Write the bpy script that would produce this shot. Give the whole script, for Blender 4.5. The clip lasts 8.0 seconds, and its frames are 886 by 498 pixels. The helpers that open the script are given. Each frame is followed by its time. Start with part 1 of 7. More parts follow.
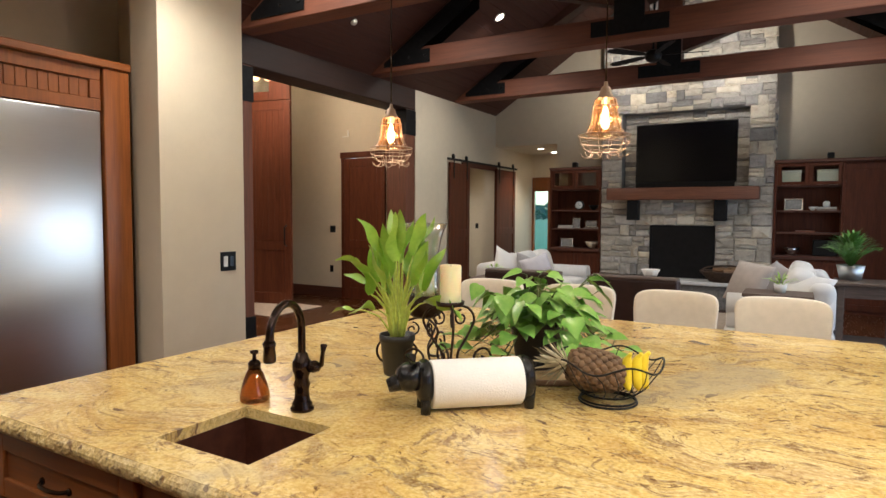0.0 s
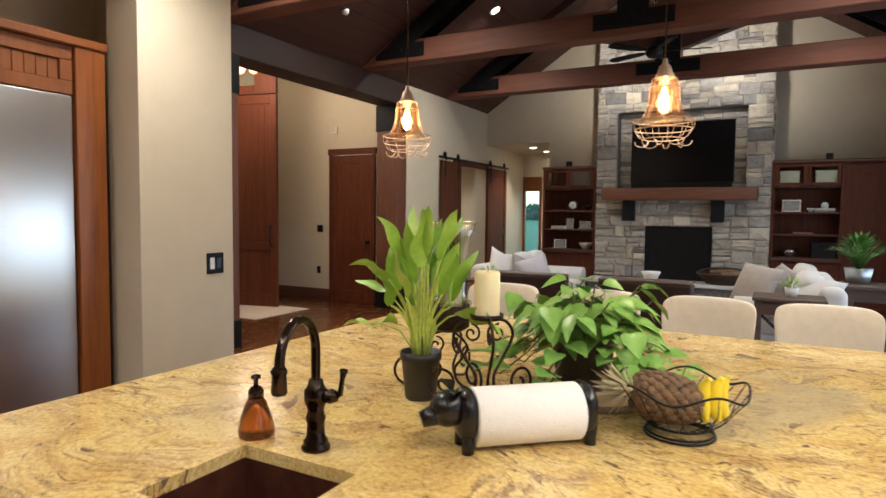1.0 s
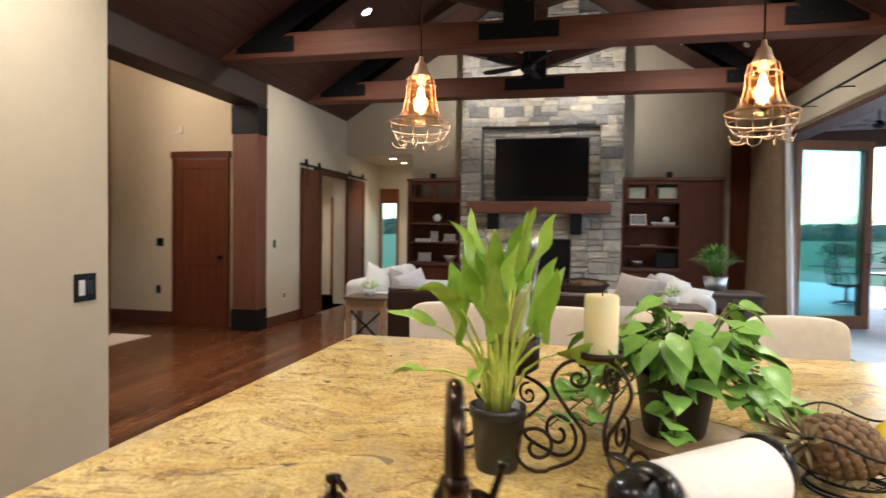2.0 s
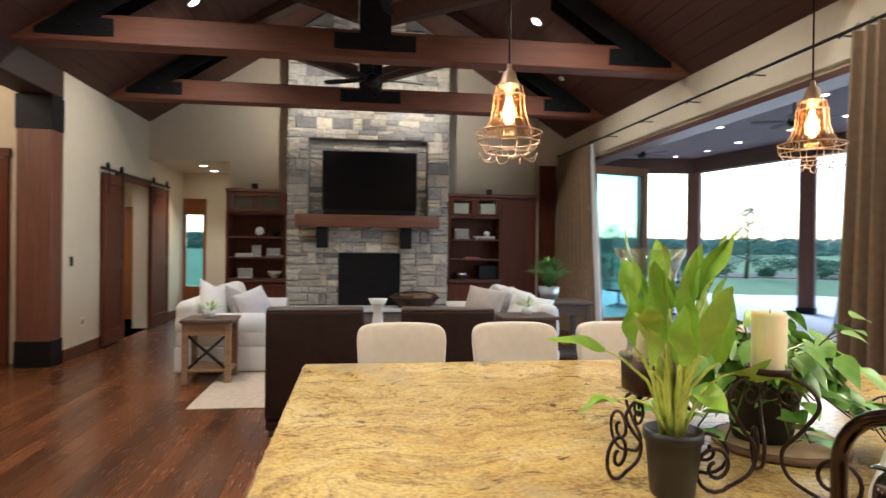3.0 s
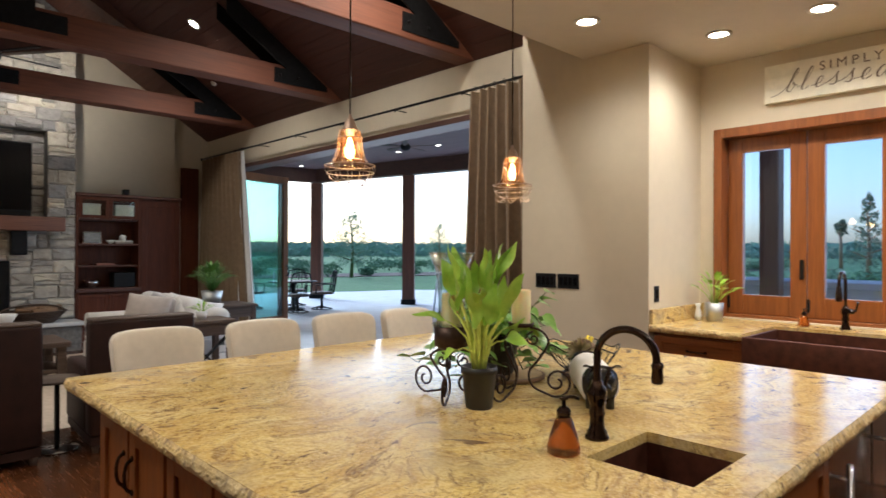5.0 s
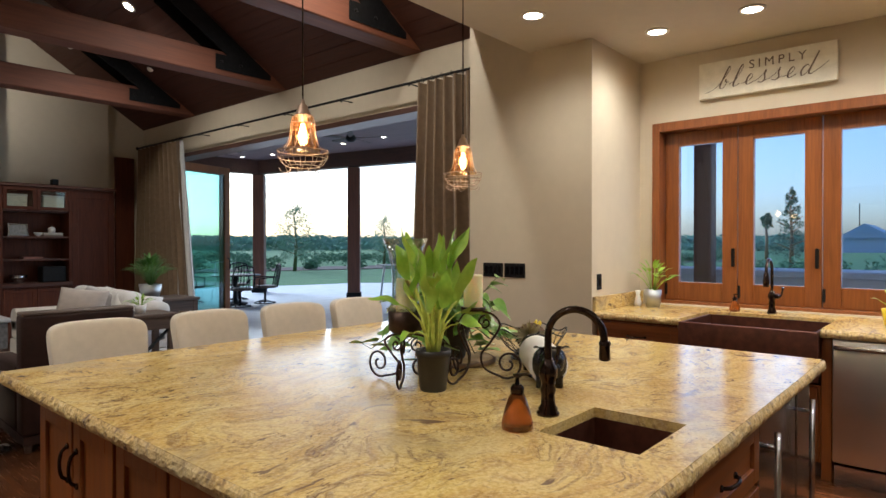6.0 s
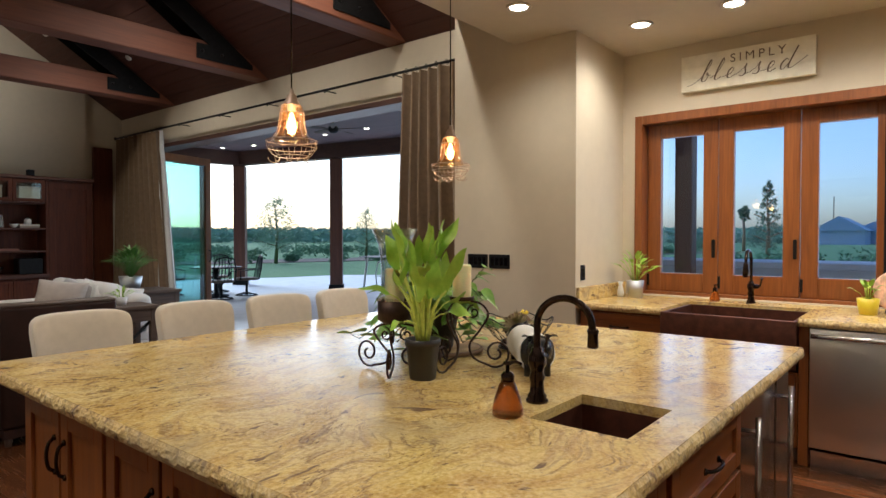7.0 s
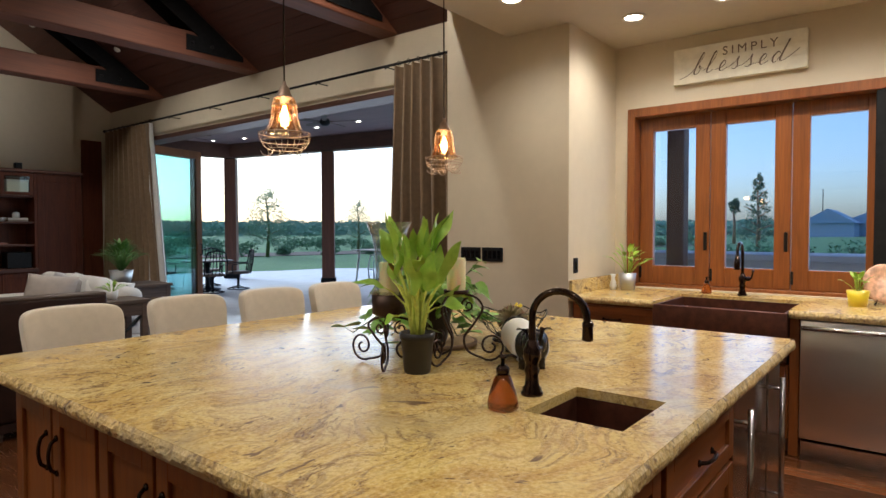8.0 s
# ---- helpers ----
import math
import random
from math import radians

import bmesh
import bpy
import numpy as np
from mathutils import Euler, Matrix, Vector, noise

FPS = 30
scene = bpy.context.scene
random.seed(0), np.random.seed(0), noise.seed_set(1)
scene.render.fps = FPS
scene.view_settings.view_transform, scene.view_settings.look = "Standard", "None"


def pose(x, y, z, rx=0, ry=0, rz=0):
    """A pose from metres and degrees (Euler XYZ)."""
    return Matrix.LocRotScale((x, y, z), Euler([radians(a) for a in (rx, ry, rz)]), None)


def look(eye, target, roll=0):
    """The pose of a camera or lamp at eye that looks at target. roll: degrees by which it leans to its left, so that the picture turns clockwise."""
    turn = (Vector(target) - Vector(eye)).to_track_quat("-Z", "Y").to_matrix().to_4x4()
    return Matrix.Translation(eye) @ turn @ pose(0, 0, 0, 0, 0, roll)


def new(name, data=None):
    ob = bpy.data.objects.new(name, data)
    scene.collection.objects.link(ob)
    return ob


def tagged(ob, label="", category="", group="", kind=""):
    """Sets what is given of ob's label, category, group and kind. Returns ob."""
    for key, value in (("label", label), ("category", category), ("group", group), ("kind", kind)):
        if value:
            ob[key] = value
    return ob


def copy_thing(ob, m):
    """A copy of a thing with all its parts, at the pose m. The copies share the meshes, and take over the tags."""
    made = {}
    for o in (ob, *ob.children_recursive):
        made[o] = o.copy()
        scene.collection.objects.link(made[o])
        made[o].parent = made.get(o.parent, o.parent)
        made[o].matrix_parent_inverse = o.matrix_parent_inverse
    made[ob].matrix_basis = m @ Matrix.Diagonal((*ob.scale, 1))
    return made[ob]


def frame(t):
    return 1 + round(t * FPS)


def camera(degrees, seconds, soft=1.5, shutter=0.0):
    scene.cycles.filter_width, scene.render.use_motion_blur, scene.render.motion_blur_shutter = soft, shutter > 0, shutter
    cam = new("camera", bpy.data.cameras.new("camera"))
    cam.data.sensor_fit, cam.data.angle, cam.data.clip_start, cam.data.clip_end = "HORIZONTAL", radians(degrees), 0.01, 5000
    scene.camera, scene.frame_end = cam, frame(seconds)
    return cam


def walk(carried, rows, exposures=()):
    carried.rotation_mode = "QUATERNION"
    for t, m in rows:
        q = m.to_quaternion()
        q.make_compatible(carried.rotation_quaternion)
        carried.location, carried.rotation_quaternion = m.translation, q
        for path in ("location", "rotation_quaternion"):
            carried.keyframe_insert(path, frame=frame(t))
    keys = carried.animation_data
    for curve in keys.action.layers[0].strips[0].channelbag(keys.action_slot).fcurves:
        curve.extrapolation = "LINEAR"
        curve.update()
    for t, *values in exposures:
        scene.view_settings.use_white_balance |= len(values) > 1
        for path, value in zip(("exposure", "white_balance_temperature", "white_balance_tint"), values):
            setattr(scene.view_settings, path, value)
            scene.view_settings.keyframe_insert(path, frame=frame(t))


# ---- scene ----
cam = camera(72.1, 8.0, soft=1.5, shutter=0.4)
PATH = [
    (0, (-2.361, 1.911, 1.485), (-3.364, 3.637, 1.368), 0.3),
    (0.5, (-2.431, 1.976, 1.487), (-3.424, 3.708, 1.369), 0.3),
    (1, (-2.645, 2.104, 1.474), (-3.598, 3.859, 1.358), 0.6),
    (2.3, (-3.654, 2.378, 1.447), (-3.865, 4.366, 1.397), 0.8),
    (2.5, (-3.824, 2.406, 1.453), (-3.89, 4.405, 1.41), 0.8),
    (3, (-4.244, 2.431, 1.453), (-3.965, 4.411, 1.44), 0.7),
    (3.2, (-4.392, 2.404, 1.46), (-3.97, 4.359, 1.459), 0.8),
    (3.5, (-4.583, 2.422, 1.458), (-3.941, 4.316, 1.459), 0.6),
    (4, (-4.859, 2.373, 1.468), (-3.891, 4.123, 1.482), 0.5),
    (4.5, (-5.016, 2.293, 1.471), (-3.805, 3.885, 1.486), 0.3),
    (5, (-5.104, 2.246, 1.454), (-3.715, 3.685, 1.462), 0.2),
    (5.2, (-5.097, 2.246, 1.438), (-3.668, 3.645, 1.443), 0.2),
    (6.5, (-5.177, 2.248, 1.424), (-3.641, 3.529, 1.397), -0.1),
    (7, (-5.178, 2.257, 1.419), (-3.627, 3.518, 1.38), 0.0),
    (7.5, (-5.179, 2.267, 1.418), (-3.617, 3.515, 1.367), 0.1),
    (8, (-5.179, 2.267, 1.42), (-3.611, 3.508, 1.358), -0.1),
]
walk(cam, [(t, look(eye, target, roll)) for t, eye, target, roll in PATH], [(0, 1.34, 6150, 10), (1.2, 1.36, 6150, 10), (2.3, 1.52, 6100, 10), (3.5, 1.42, 6050, 10), (5.0, 1.06, 6100, 10), (6.5, 0.84, 6150, 10), (8, 0.80, 6200, 10)])

# ---- world, sun, lamps ----
world = bpy.data.worlds.new("dusk_sky")
scene.world = world
world.use_nodes = True
wn, wl = world.node_tree.nodes, world.node_tree.links
sky = wn.new("ShaderNodeTexSky")
sky.sky_type, sky.sun_disc = 'NISHITA', False
sky.sun_elevation, sky.sun_rotation = radians(30), radians(10)
sky.air_density, sky.dust_density, sky.ozone_density = 1.0, 2.0, 4.0
wl.new(sky.outputs[0], wn["Background"].inputs[0])
wn["Background"].inputs[1].default_value = 0.15
sun = new("sun", bpy.data.lights.new("sun", "SUN"))
sun.data.energy, sun.data.angle, sun.data.color = 1.8, radians(25), (0.50, 0.74, 1.0)
sun.matrix_world = look((5, 40, 30), (0, 0, 0))


def area_lamp(name, place, target, size, power, colour, size_y=0):
    ob = new(name, bpy.data.lights.new(name, "AREA"))
    ob.data.energy, ob.data.color, ob.data.size = power, colour, size
    ob.data.shape = "RECTANGLE" if size_y else "DISK"
    if size_y:
        ob.data.size_y = size_y
    ob.matrix_world = look(place, target)
    return ob


def spot_lamp(name, place, target, power, colour, angle=110, blend=0.8, radius=0.05):
    ob = new(name, bpy.data.lights.new(name, "SPOT"))
    ob.data.energy, ob.data.color, ob.data.shadow_soft_size = power, colour, radius
    ob.data.spot_size, ob.data.spot_blend = radians(angle), blend
    ob.matrix_world = look(place, target)
    return ob


def point_lamp(name, place, power, colour, radius=0.03):
    ob = new(name, bpy.data.lights.new(name, "POINT"))
    ob.data.energy, ob.data.color, ob.data.shadow_soft_size = power, colour, radius
    ob.matrix_world = pose(*place)
    return ob


WARM = (1.0, 0.85, 0.66)
SOFTWARM = (1.0, 0.93, 0.81)
# kitchen ceiling cans, vault cans, hall and foyer lamps, pendant bulbs
# First three and the pier can are known; the rest are unseen, added for brightness.
KITCHEN_CANS = [(-1.585, 4.51), (-0.715, 3.99), (-0.725, 3.345), (-0.725, 2.65), (-0.725, 1.95), (-0.725, 1.25), (-4.95, 4.0), (-5.0, 2.0), (-1.5, 2.85), (-1.5, 1.4), (-3.4, 1.6)]
for x, y in KITCHEN_CANS:
    spot_lamp("can_light", (x, y, 2.955), (x, y, 0), 27 if x > -0.8 else 36 if x < -4 or y < 3 else 25, SOFTWARM, 156, 1.0, 0.07)
# Only the pair near y 10.2 is known; the other four are unseen extra light.
VAULT_CANS = [(-6.26, 7.9), (-6.26, 10.25), (-1.94, 7.9), (-1.94, 10.22), (-6.26, 5.9), (-1.94, 5.9)]
for x, y in VAULT_CANS:
    z = 3.45 + 0.65 * (3.625 - abs(x + 4.075)) - 0.08
    spot_lamp("vault_light", (x, y, z), (x, y, 0), 84, SOFTWARM, 150, 1.0, 0.06)
# Added fill spots without fixtures, to brighten the upper chimney stone.
for x in (-4.9, -3.25):
    spot_lamp("chimney_fill", (x, 11.75, 3.6), (x, 12.85, 4.0), 26, SOFTWARM, 150, 0.9, 0.05)
point_lamp("foyer_lamp", (-9.2, 8.24, 3.6), 50, WARM, 0.5)
spot_lamp("hall_light", (-7.0, 13.9, 2.78), (-7.0, 13.9, 0), 40, SOFTWARM, 120, 0.8, 0.05)
for x in (-3.845, -2.946):
    point_lamp("pendant_glow", (x, 4.025, 1.81), 1.5, (1.0, 0.84, 0.64), 0.03)
# Unseen downlight, added because the wall behind the barn doors is lit.
spot_lamp("assumed_study_light", (-8.7, 13.1, 2.55), (-8.7, 13.1, 0), 40, SOFTWARM, 160, 1.0, 0.05)
area_lamp("patio_daylight", (0.9, 9.2, 1.5), (-4, 9.0, 1.0), 5.0, 36, (0.72, 0.86, 1.0), 2.6)
area_lamp("window_daylight", (0.5, 3.2, 1.7), (-4, 3.2, 1.3), 2.6, 7, (0.7, 0.84, 1.0), 1.2)

# ---- materials ----
def nodes_of(name):
    m = bpy.data.materials.new(name)
    m.use_nodes = True
    nt = m.node_tree
    return m, nt, nt.nodes["Principled BSDF"]


def add(nt, kind, **values):
    n = nt.nodes.new("ShaderNode" + kind)
    for key, v in values.items():
        n.inputs[key].default_value = v
    return n


def coords(nt, scale=(1, 1, 1), rot=(0, 0, 0)):
    tc = nt.nodes.new("ShaderNodeTexCoord")
    mp = nt.nodes.new("ShaderNodeMapping")
    mp.inputs["Scale"].default_value, mp.inputs["Rotation"].default_value = scale, rot
    nt.links.new(tc.outputs["Object"], mp.inputs[0])
    return mp.outputs[0]


def ramp(nt, fac, stops):
    r = nt.nodes.new("ShaderNodeValToRGB")
    r.color_ramp.elements[0].position, r.color_ramp.elements[0].color = stops[0][0], (*stops[0][1], 1)
    r.color_ramp.elements[1].position, r.color_ramp.elements[1].color = stops[-1][0], (*stops[-1][1], 1)
    for p, c in stops[1:-1]:
        r.color_ramp.elements.new(p).color = (*c, 1)
    nt.links.new(fac, r.inputs[0])
    return r.outputs[0]


def mixed(nt, fac, a, b, blend="MIX"):
    m = nt.nodes.new("ShaderNodeMix")
    m.data_type, m.blend_type = "RGBA", blend
    for sock, v in ((m.inputs[0], fac), (m.inputs[6], a), (m.inputs[7], b)):
        if isinstance(v, (int, float)):
            sock.default_value = v
        elif isinstance(v, tuple):
            sock.default_value = (*v, 1)
        else:
            nt.links.new(v, sock)
    return m.outputs[2]


def noise_tex(nt, vec, scale, detail=4, rough=0.55, distort=0.0):
    n = add(nt, "TexNoise", Scale=scale, Detail=detail, Roughness=rough, Distortion=distort)
    nt.links.new(vec, n.inputs["Vector"])
    return n.outputs["Fac"]


def bump(nt, bsdf, height, strength, dist=0.01):
    b = add(nt, "Bump", Strength=strength, Distance=dist)
    nt.links.new(height, b.inputs["Height"])
    nt.links.new(b.outputs[0], bsdf.inputs["Normal"])


def plain(name, colour, rough=0.5, metal=0.0, vary=0.12, scale=30, bumps=0.1, bump_scale=120, coat=0.0, sheen=0.0):
    m, nt, p = nodes_of(name)
    v = coords(nt)
    f = noise_tex(nt, v, scale, 5)
    lo, hi = tuple(c * (1 - vary) for c in colour), tuple(min(1, c * (1 + vary)) for c in colour)
    nt.links.new(ramp(nt, f, [(0.3, lo), (0.7, hi)]), p.inputs["Base Color"])
    p.inputs["Roughness"].default_value, p.inputs["Metallic"].default_value = rough, metal
    p.inputs["Coat Weight"].default_value, p.inputs["Sheen Weight"].default_value = coat, sheen
    if bumps:
        bump(nt, p, noise_tex(nt, v, bump_scale, 3), bumps, 0.004)
    return m


def wood(name, dark, light, axis="z", rough=0.4, scale=1.0, random_amount=0.25, coat=0.1):
    """Straight-grained wood whose grain runs along an axis."""
    m, nt, p = nodes_of(name)
    sc = {"x": (1.2, 22, 22), "y": (22, 1.2, 22), "z": (22, 22, 1.2)}[axis]
    v = coords(nt, tuple(c * scale for c in sc))
    grain = noise_tex(nt, v, 1.0, 6, 0.6, 1.2)
    mid = tuple((a + b) / 2 for a, b in zip(dark, light))
    col = ramp(nt, grain, [(0.28, dark), (0.5, mid), (0.74, light)])
    fine = noise_tex(nt, coords(nt, tuple(c * scale * 6 for c in sc)), 1.0, 3)
    col = mixed(nt, 0.35, col, ramp(nt, fine, [(0.3, tuple(c * 0.7 for c in dark)), (0.7, light)]))
    info = nt.nodes.new("ShaderNodeObjectInfo")
    val = nt.nodes.new("ShaderNodeMapRange")
    val.inputs["To Min"].default_value, val.inputs["To Max"].default_value = 1 - random_amount, 1 + random_amount
    nt.links.new(info.outputs["Random"], val.inputs["Value"])
    hsv = nt.nodes.new("ShaderNodeHueSaturation")
    nt.links.new(val.outputs[0], hsv.inputs["Value"])
    nt.links.new(col, hsv.inputs["Color"])
    nt.links.new(hsv.outputs[0], p.inputs["Base Color"])
    nt.links.new(ramp(nt, fine, [(0.2, (rough * 0.85,) * 3), (0.8, (rough * 1.2,) * 3)]), p.inputs["Roughness"])
    p.inputs["Coat Weight"].default_value, p.inputs["Coat Roughness"].default_value = coat, 0.25
    bump(nt, p, fine, 0.08, 0.003)
    return m


def plaster(name, colour):
    m, nt, p = nodes_of(name)
    v = coords(nt)
    big, small = noise_tex(nt, v, 0.9, 4, 0.6), noise_tex(nt, v, 9, 5, 0.6)
    c1 = ramp(nt, big, [(0.3, tuple(c * 0.93 for c in colour)), (0.7, tuple(min(1, c * 1.05) for c in colour))])
    c2 = ramp(nt, small, [(0.3, tuple(c * 0.95 for c in colour)), (0.7, tuple(min(1, c * 1.04) for c in colour))])
    nt.links.new(mixed(nt, 0.5, c1, c2), p.inputs["Base Color"])
    p.inputs["Roughness"].default_value = 0.85
    bump(nt, p, noise_tex(nt, v, 14, 6, 0.65), 0.12, 0.01)
    return m


def granite(name, rough, edge=False):
    """Gold granite: warped pale and tan bands, short brown flecks in drifts, few dark chips."""
    m, nt, p = nodes_of(name)
    v = coords(nt)
    slow = add(nt, "TexNoise", Scale=1.2, Detail=3.0)
    nt.links.new(v, slow.inputs["Vector"])
    warp = nt.nodes.new("ShaderNodeVectorMath")
    warp.operation = "MULTIPLY_ADD"
    nt.links.new(slow.outputs["Color"], warp.inputs[0])
    warp.inputs[1].default_value = (1.0, 1.0, 1.0)
    nt.links.new(v, warp.inputs[2])

    def stretched(a, b):
        st = nt.nodes.new("ShaderNodeMapping")
        st.inputs["Scale"].default_value, st.inputs["Rotation"].default_value = (a, b, (a + b) / 2), (0, 0, radians(38))
        nt.links.new(warp.outputs[0], st.inputs[0])
        return st.outputs[0]

    def mask(fac, lo, hi, top=1.0):
        return ramp(nt, fac, [(lo, (0, 0, 0)), (hi, (top, top, top))])

    band = noise_tex(nt, stretched(2.2, 6.0), 1.0, 5, 0.6, 0.6)
    base = ramp(nt, band, [(0.30, (0.50, 0.29, 0.075)), (0.42, (0.65, 0.42, 0.115)), (0.54, (0.74, 0.52, 0.17)), (0.70, (0.80, 0.62, 0.28))])
    cloud = noise_tex(nt, stretched(5, 9), 1.0, 6, 0.68, 0.8)
    base = mixed(nt, mask(cloud, 0.52, 0.66, 0.7), base, (0.36, 0.18, 0.06))
    base = mixed(nt, ramp(nt, cloud, [(0.32, (0.6, 0.6, 0.6)), (0.44, (0, 0, 0))]), base, (0.80, 0.64, 0.33))
    drift = noise_tex(nt, warp.outputs[0], 3.2, 4, 0.6, 0.4)
    dm = ramp(nt, drift, [(0.34, (0.25, 0.25, 0.25)), (0.56, (1, 1, 1))])
    fleck = noise_tex(nt, stretched(9, 19), 1.0, 6, 0.68, 1.1)
    fm = mixed(nt, 1.0, mask(fleck, 0.55, 0.60, 0.9), dm, "MULTIPLY")
    base = mixed(nt, fm, base, (0.185, 0.088, 0.036))
    vein = noise_tex(nt, stretched(3.2, 8.0), 1.0, 6, 0.58, 1.0)
    vm = ramp(nt, vein, [(0.472, (0, 0, 0)), (0.496, (0.6, 0.6, 0.6)), (0.520, (0, 0, 0))])
    base = mixed(nt, mixed(nt, 1.0, vm, dm, "MULTIPLY"), base, (0.20, 0.095, 0.045))
    grain = noise_tex(nt, v, 85, 5, 0.7)
    base = mixed(nt, 0.55 if edge else 0.30, base, ramp(nt, grain, [(0.36, (0.13, 0.07, 0.035)), (0.48, (0.58, 0.40, 0.16)), (0.64, (0.88, 0.76, 0.48))]))
    speck = noise_tex(nt, v, 42, 4, 0.6) if edge else noise_tex(nt, stretched(17, 30), 1.0, 7, 0.78, 1.4)
    sm = mask(speck, 0.56, 0.66, 0.85) if edge else mixed(nt, 1.0, mask(speck, 0.57, 0.62, 0.9), dm, "MULTIPLY")
    base = mixed(nt, sm, base, (0.13, 0.06, 0.03))
    chip = noise_tex(nt, stretched(8, 13), 1.0, 3, 0.5, 0.3)
    base = mixed(nt, mask(chip, 0.67, 0.69, 0.85), base, (0.13, 0.075, 0.055))
    grey = noise_tex(nt, v, 1.1, 4, 0.6, 0.5)
    base = mixed(nt, mask(grey, 0.55, 0.63, 0.65), base, (0.44, 0.36, 0.22))
    nt.links.new(base, p.inputs["Base Color"])
    nt.links.new(ramp(nt, grain, [(0.3, (rough * 0.8,) * 3), (0.7, (rough * 1.25,) * 3)]), p.inputs["Roughness"])
    p.inputs["IOR"].default_value = 1.55
    bump(nt, p, speck if edge else grain, 0.6 if edge else 0.02, 0.006 if edge else 0.002)
    return m


def stone_mat(name, stops):
    m, nt, p = nodes_of(name)
    info = nt.nodes.new("ShaderNodeObjectInfo")
    geo = nt.nodes.new("ShaderNodeNewGeometry")
    ad = nt.nodes.new("ShaderNodeMath")
    ad.operation = "ADD"
    nt.links.new(info.outputs["Random"], ad.inputs[0])
    nt.links.new(geo.outputs["Random Per Island"], ad.inputs[1])
    fr = nt.nodes.new("ShaderNodeMath")
    fr.operation = "FRACT"
    nt.links.new(ad.outputs[0], fr.inputs[0])
    col = ramp(nt, fr.outputs[0], stops)
    v = nt.nodes.new("ShaderNodeNewGeometry").outputs["Position"]
    n1, n2 = noise_tex(nt, v, 9, 6, 0.65), noise_tex(nt, v, 45, 5, 0.7)
    col = mixed(nt, 0.55, col, ramp(nt, n1, [(0.3, (0.25, 0.23, 0.21)), (0.5, (0.5, 0.48, 0.45)), (0.72, (0.72, 0.68, 0.62))]), "OVERLAY")
    col = mixed(nt, 0.15, col, ramp(nt, n2, [(0.35, (0.12, 0.11, 0.10)), (0.65, (0.6, 0.57, 0.52))]))
    nt.links.new(col, p.inputs["Base Color"])
    p.inputs["Roughness"].default_value = 0.85
    bump(nt, p, mixed(nt, 0.4, n1, n2), 0.4, 0.012)
    return m


def metal(name, colour, rough=0.35, streak=None):
    m, nt, p = nodes_of(name)
    sc = {None: (8, 8, 8), "z": (400, 400, 4), "y": (400, 4, 400), "x": (4, 400, 400)}[streak]
    v = coords(nt, sc)
    f = noise_tex(nt, v, 2.0, 4)
    nt.links.new(ramp(nt, f, [(0.3, tuple(c * 0.94 for c in colour)), (0.7, colour)]), p.inputs["Base Color"])
    nt.links.new(ramp(nt, f, [(0.3, (rough * 0.9,) * 3), (0.7, (rough * 1.1,) * 3)]), p.inputs["Roughness"])
    p.inputs["Metallic"].default_value = 1.0
    if streak:
        tan = nt.nodes.new("ShaderNodeTangent")
        tan.direction_type, tan.axis = "RADIAL", "Z"
        nt.links.new(tan.outputs[0], p.inputs["Tangent"])
        p.inputs["Anisotropic"].default_value, p.inputs["Anisotropic Rotation"].default_value = 0.55, 0.0
    return m


def glass(name, colour=(1, 1, 1), rough=0.0, ior=1.45, thin=False):
    m, nt, p = nodes_of(name)
    if thin:
        nt.nodes.remove(p)
        t, g, mix, fr = (nt.nodes.new("ShaderNode" + k) for k in ("BsdfTransparent", "BsdfGlossy", "MixShader", "LayerWeight"))
        t.inputs[0].default_value, g.inputs[1].default_value = (*colour, 1), 0.02
        fr.inputs[0].default_value = 0.1 * ior
        gain = add(nt, "MapRange", **{"To Min": 0.03, "To Max": 0.75})
        nt.links.new(fr.outputs[1], gain.inputs[0])
        nt.links.new(gain.outputs[0], mix.inputs[0])
        nt.links.new(t.outputs[0], mix.inputs[1])
        nt.links.new(g.outputs[0], mix.inputs[2])
        nt.links.new(mix.outputs[0], nt.nodes["Material Output"].inputs[0])
        return m
    p.inputs["Base Color"].default_value = (*colour, 1)
    p.inputs["Transmission Weight"].default_value, p.inputs["Roughness"].default_value, p.inputs["IOR"].default_value = 1.0, rough, ior
    return m


def glow(name, colour, strength):
    m, nt, p = nodes_of(name)
    p.inputs["Base Color"].default_value = (*colour, 1)
    p.inputs["Emission Color"].default_value, p.inputs["Emission Strength"].default_value = (*colour, 1), strength
    return m


def leaf_mat(name, dark, light, rough=0.38):
    m, nt, p = nodes_of(name)
    geo = nt.nodes.new("ShaderNodeNewGeometry")
    v = coords(nt)
    a = ramp(nt, geo.outputs["Random Per Island"], [(0.0, dark), (1.0, light)])
    b = ramp(nt, noise_tex(nt, v, 40, 4), [(0.3, dark), (0.7, light)])
    nt.links.new(mixed(nt, 0.4, a, b), p.inputs["Base Color"])
    p.inputs["Roughness"].default_value = rough
    if rough > 0.7:
        p.inputs["Specular IOR Level"].default_value = 0.05
    p.inputs["Transmission Weight"].default_value = 0.0
    p.inputs["Subsurface Weight"].default_value = 0.15
    p.inputs["Subsurface Radius"].default_value = (0.01, 0.02, 0.005)
    return m


def stalk_mat(name, c):
    return plain(name, c, 0.4, vary=0.2, scale=60, bumps=0)


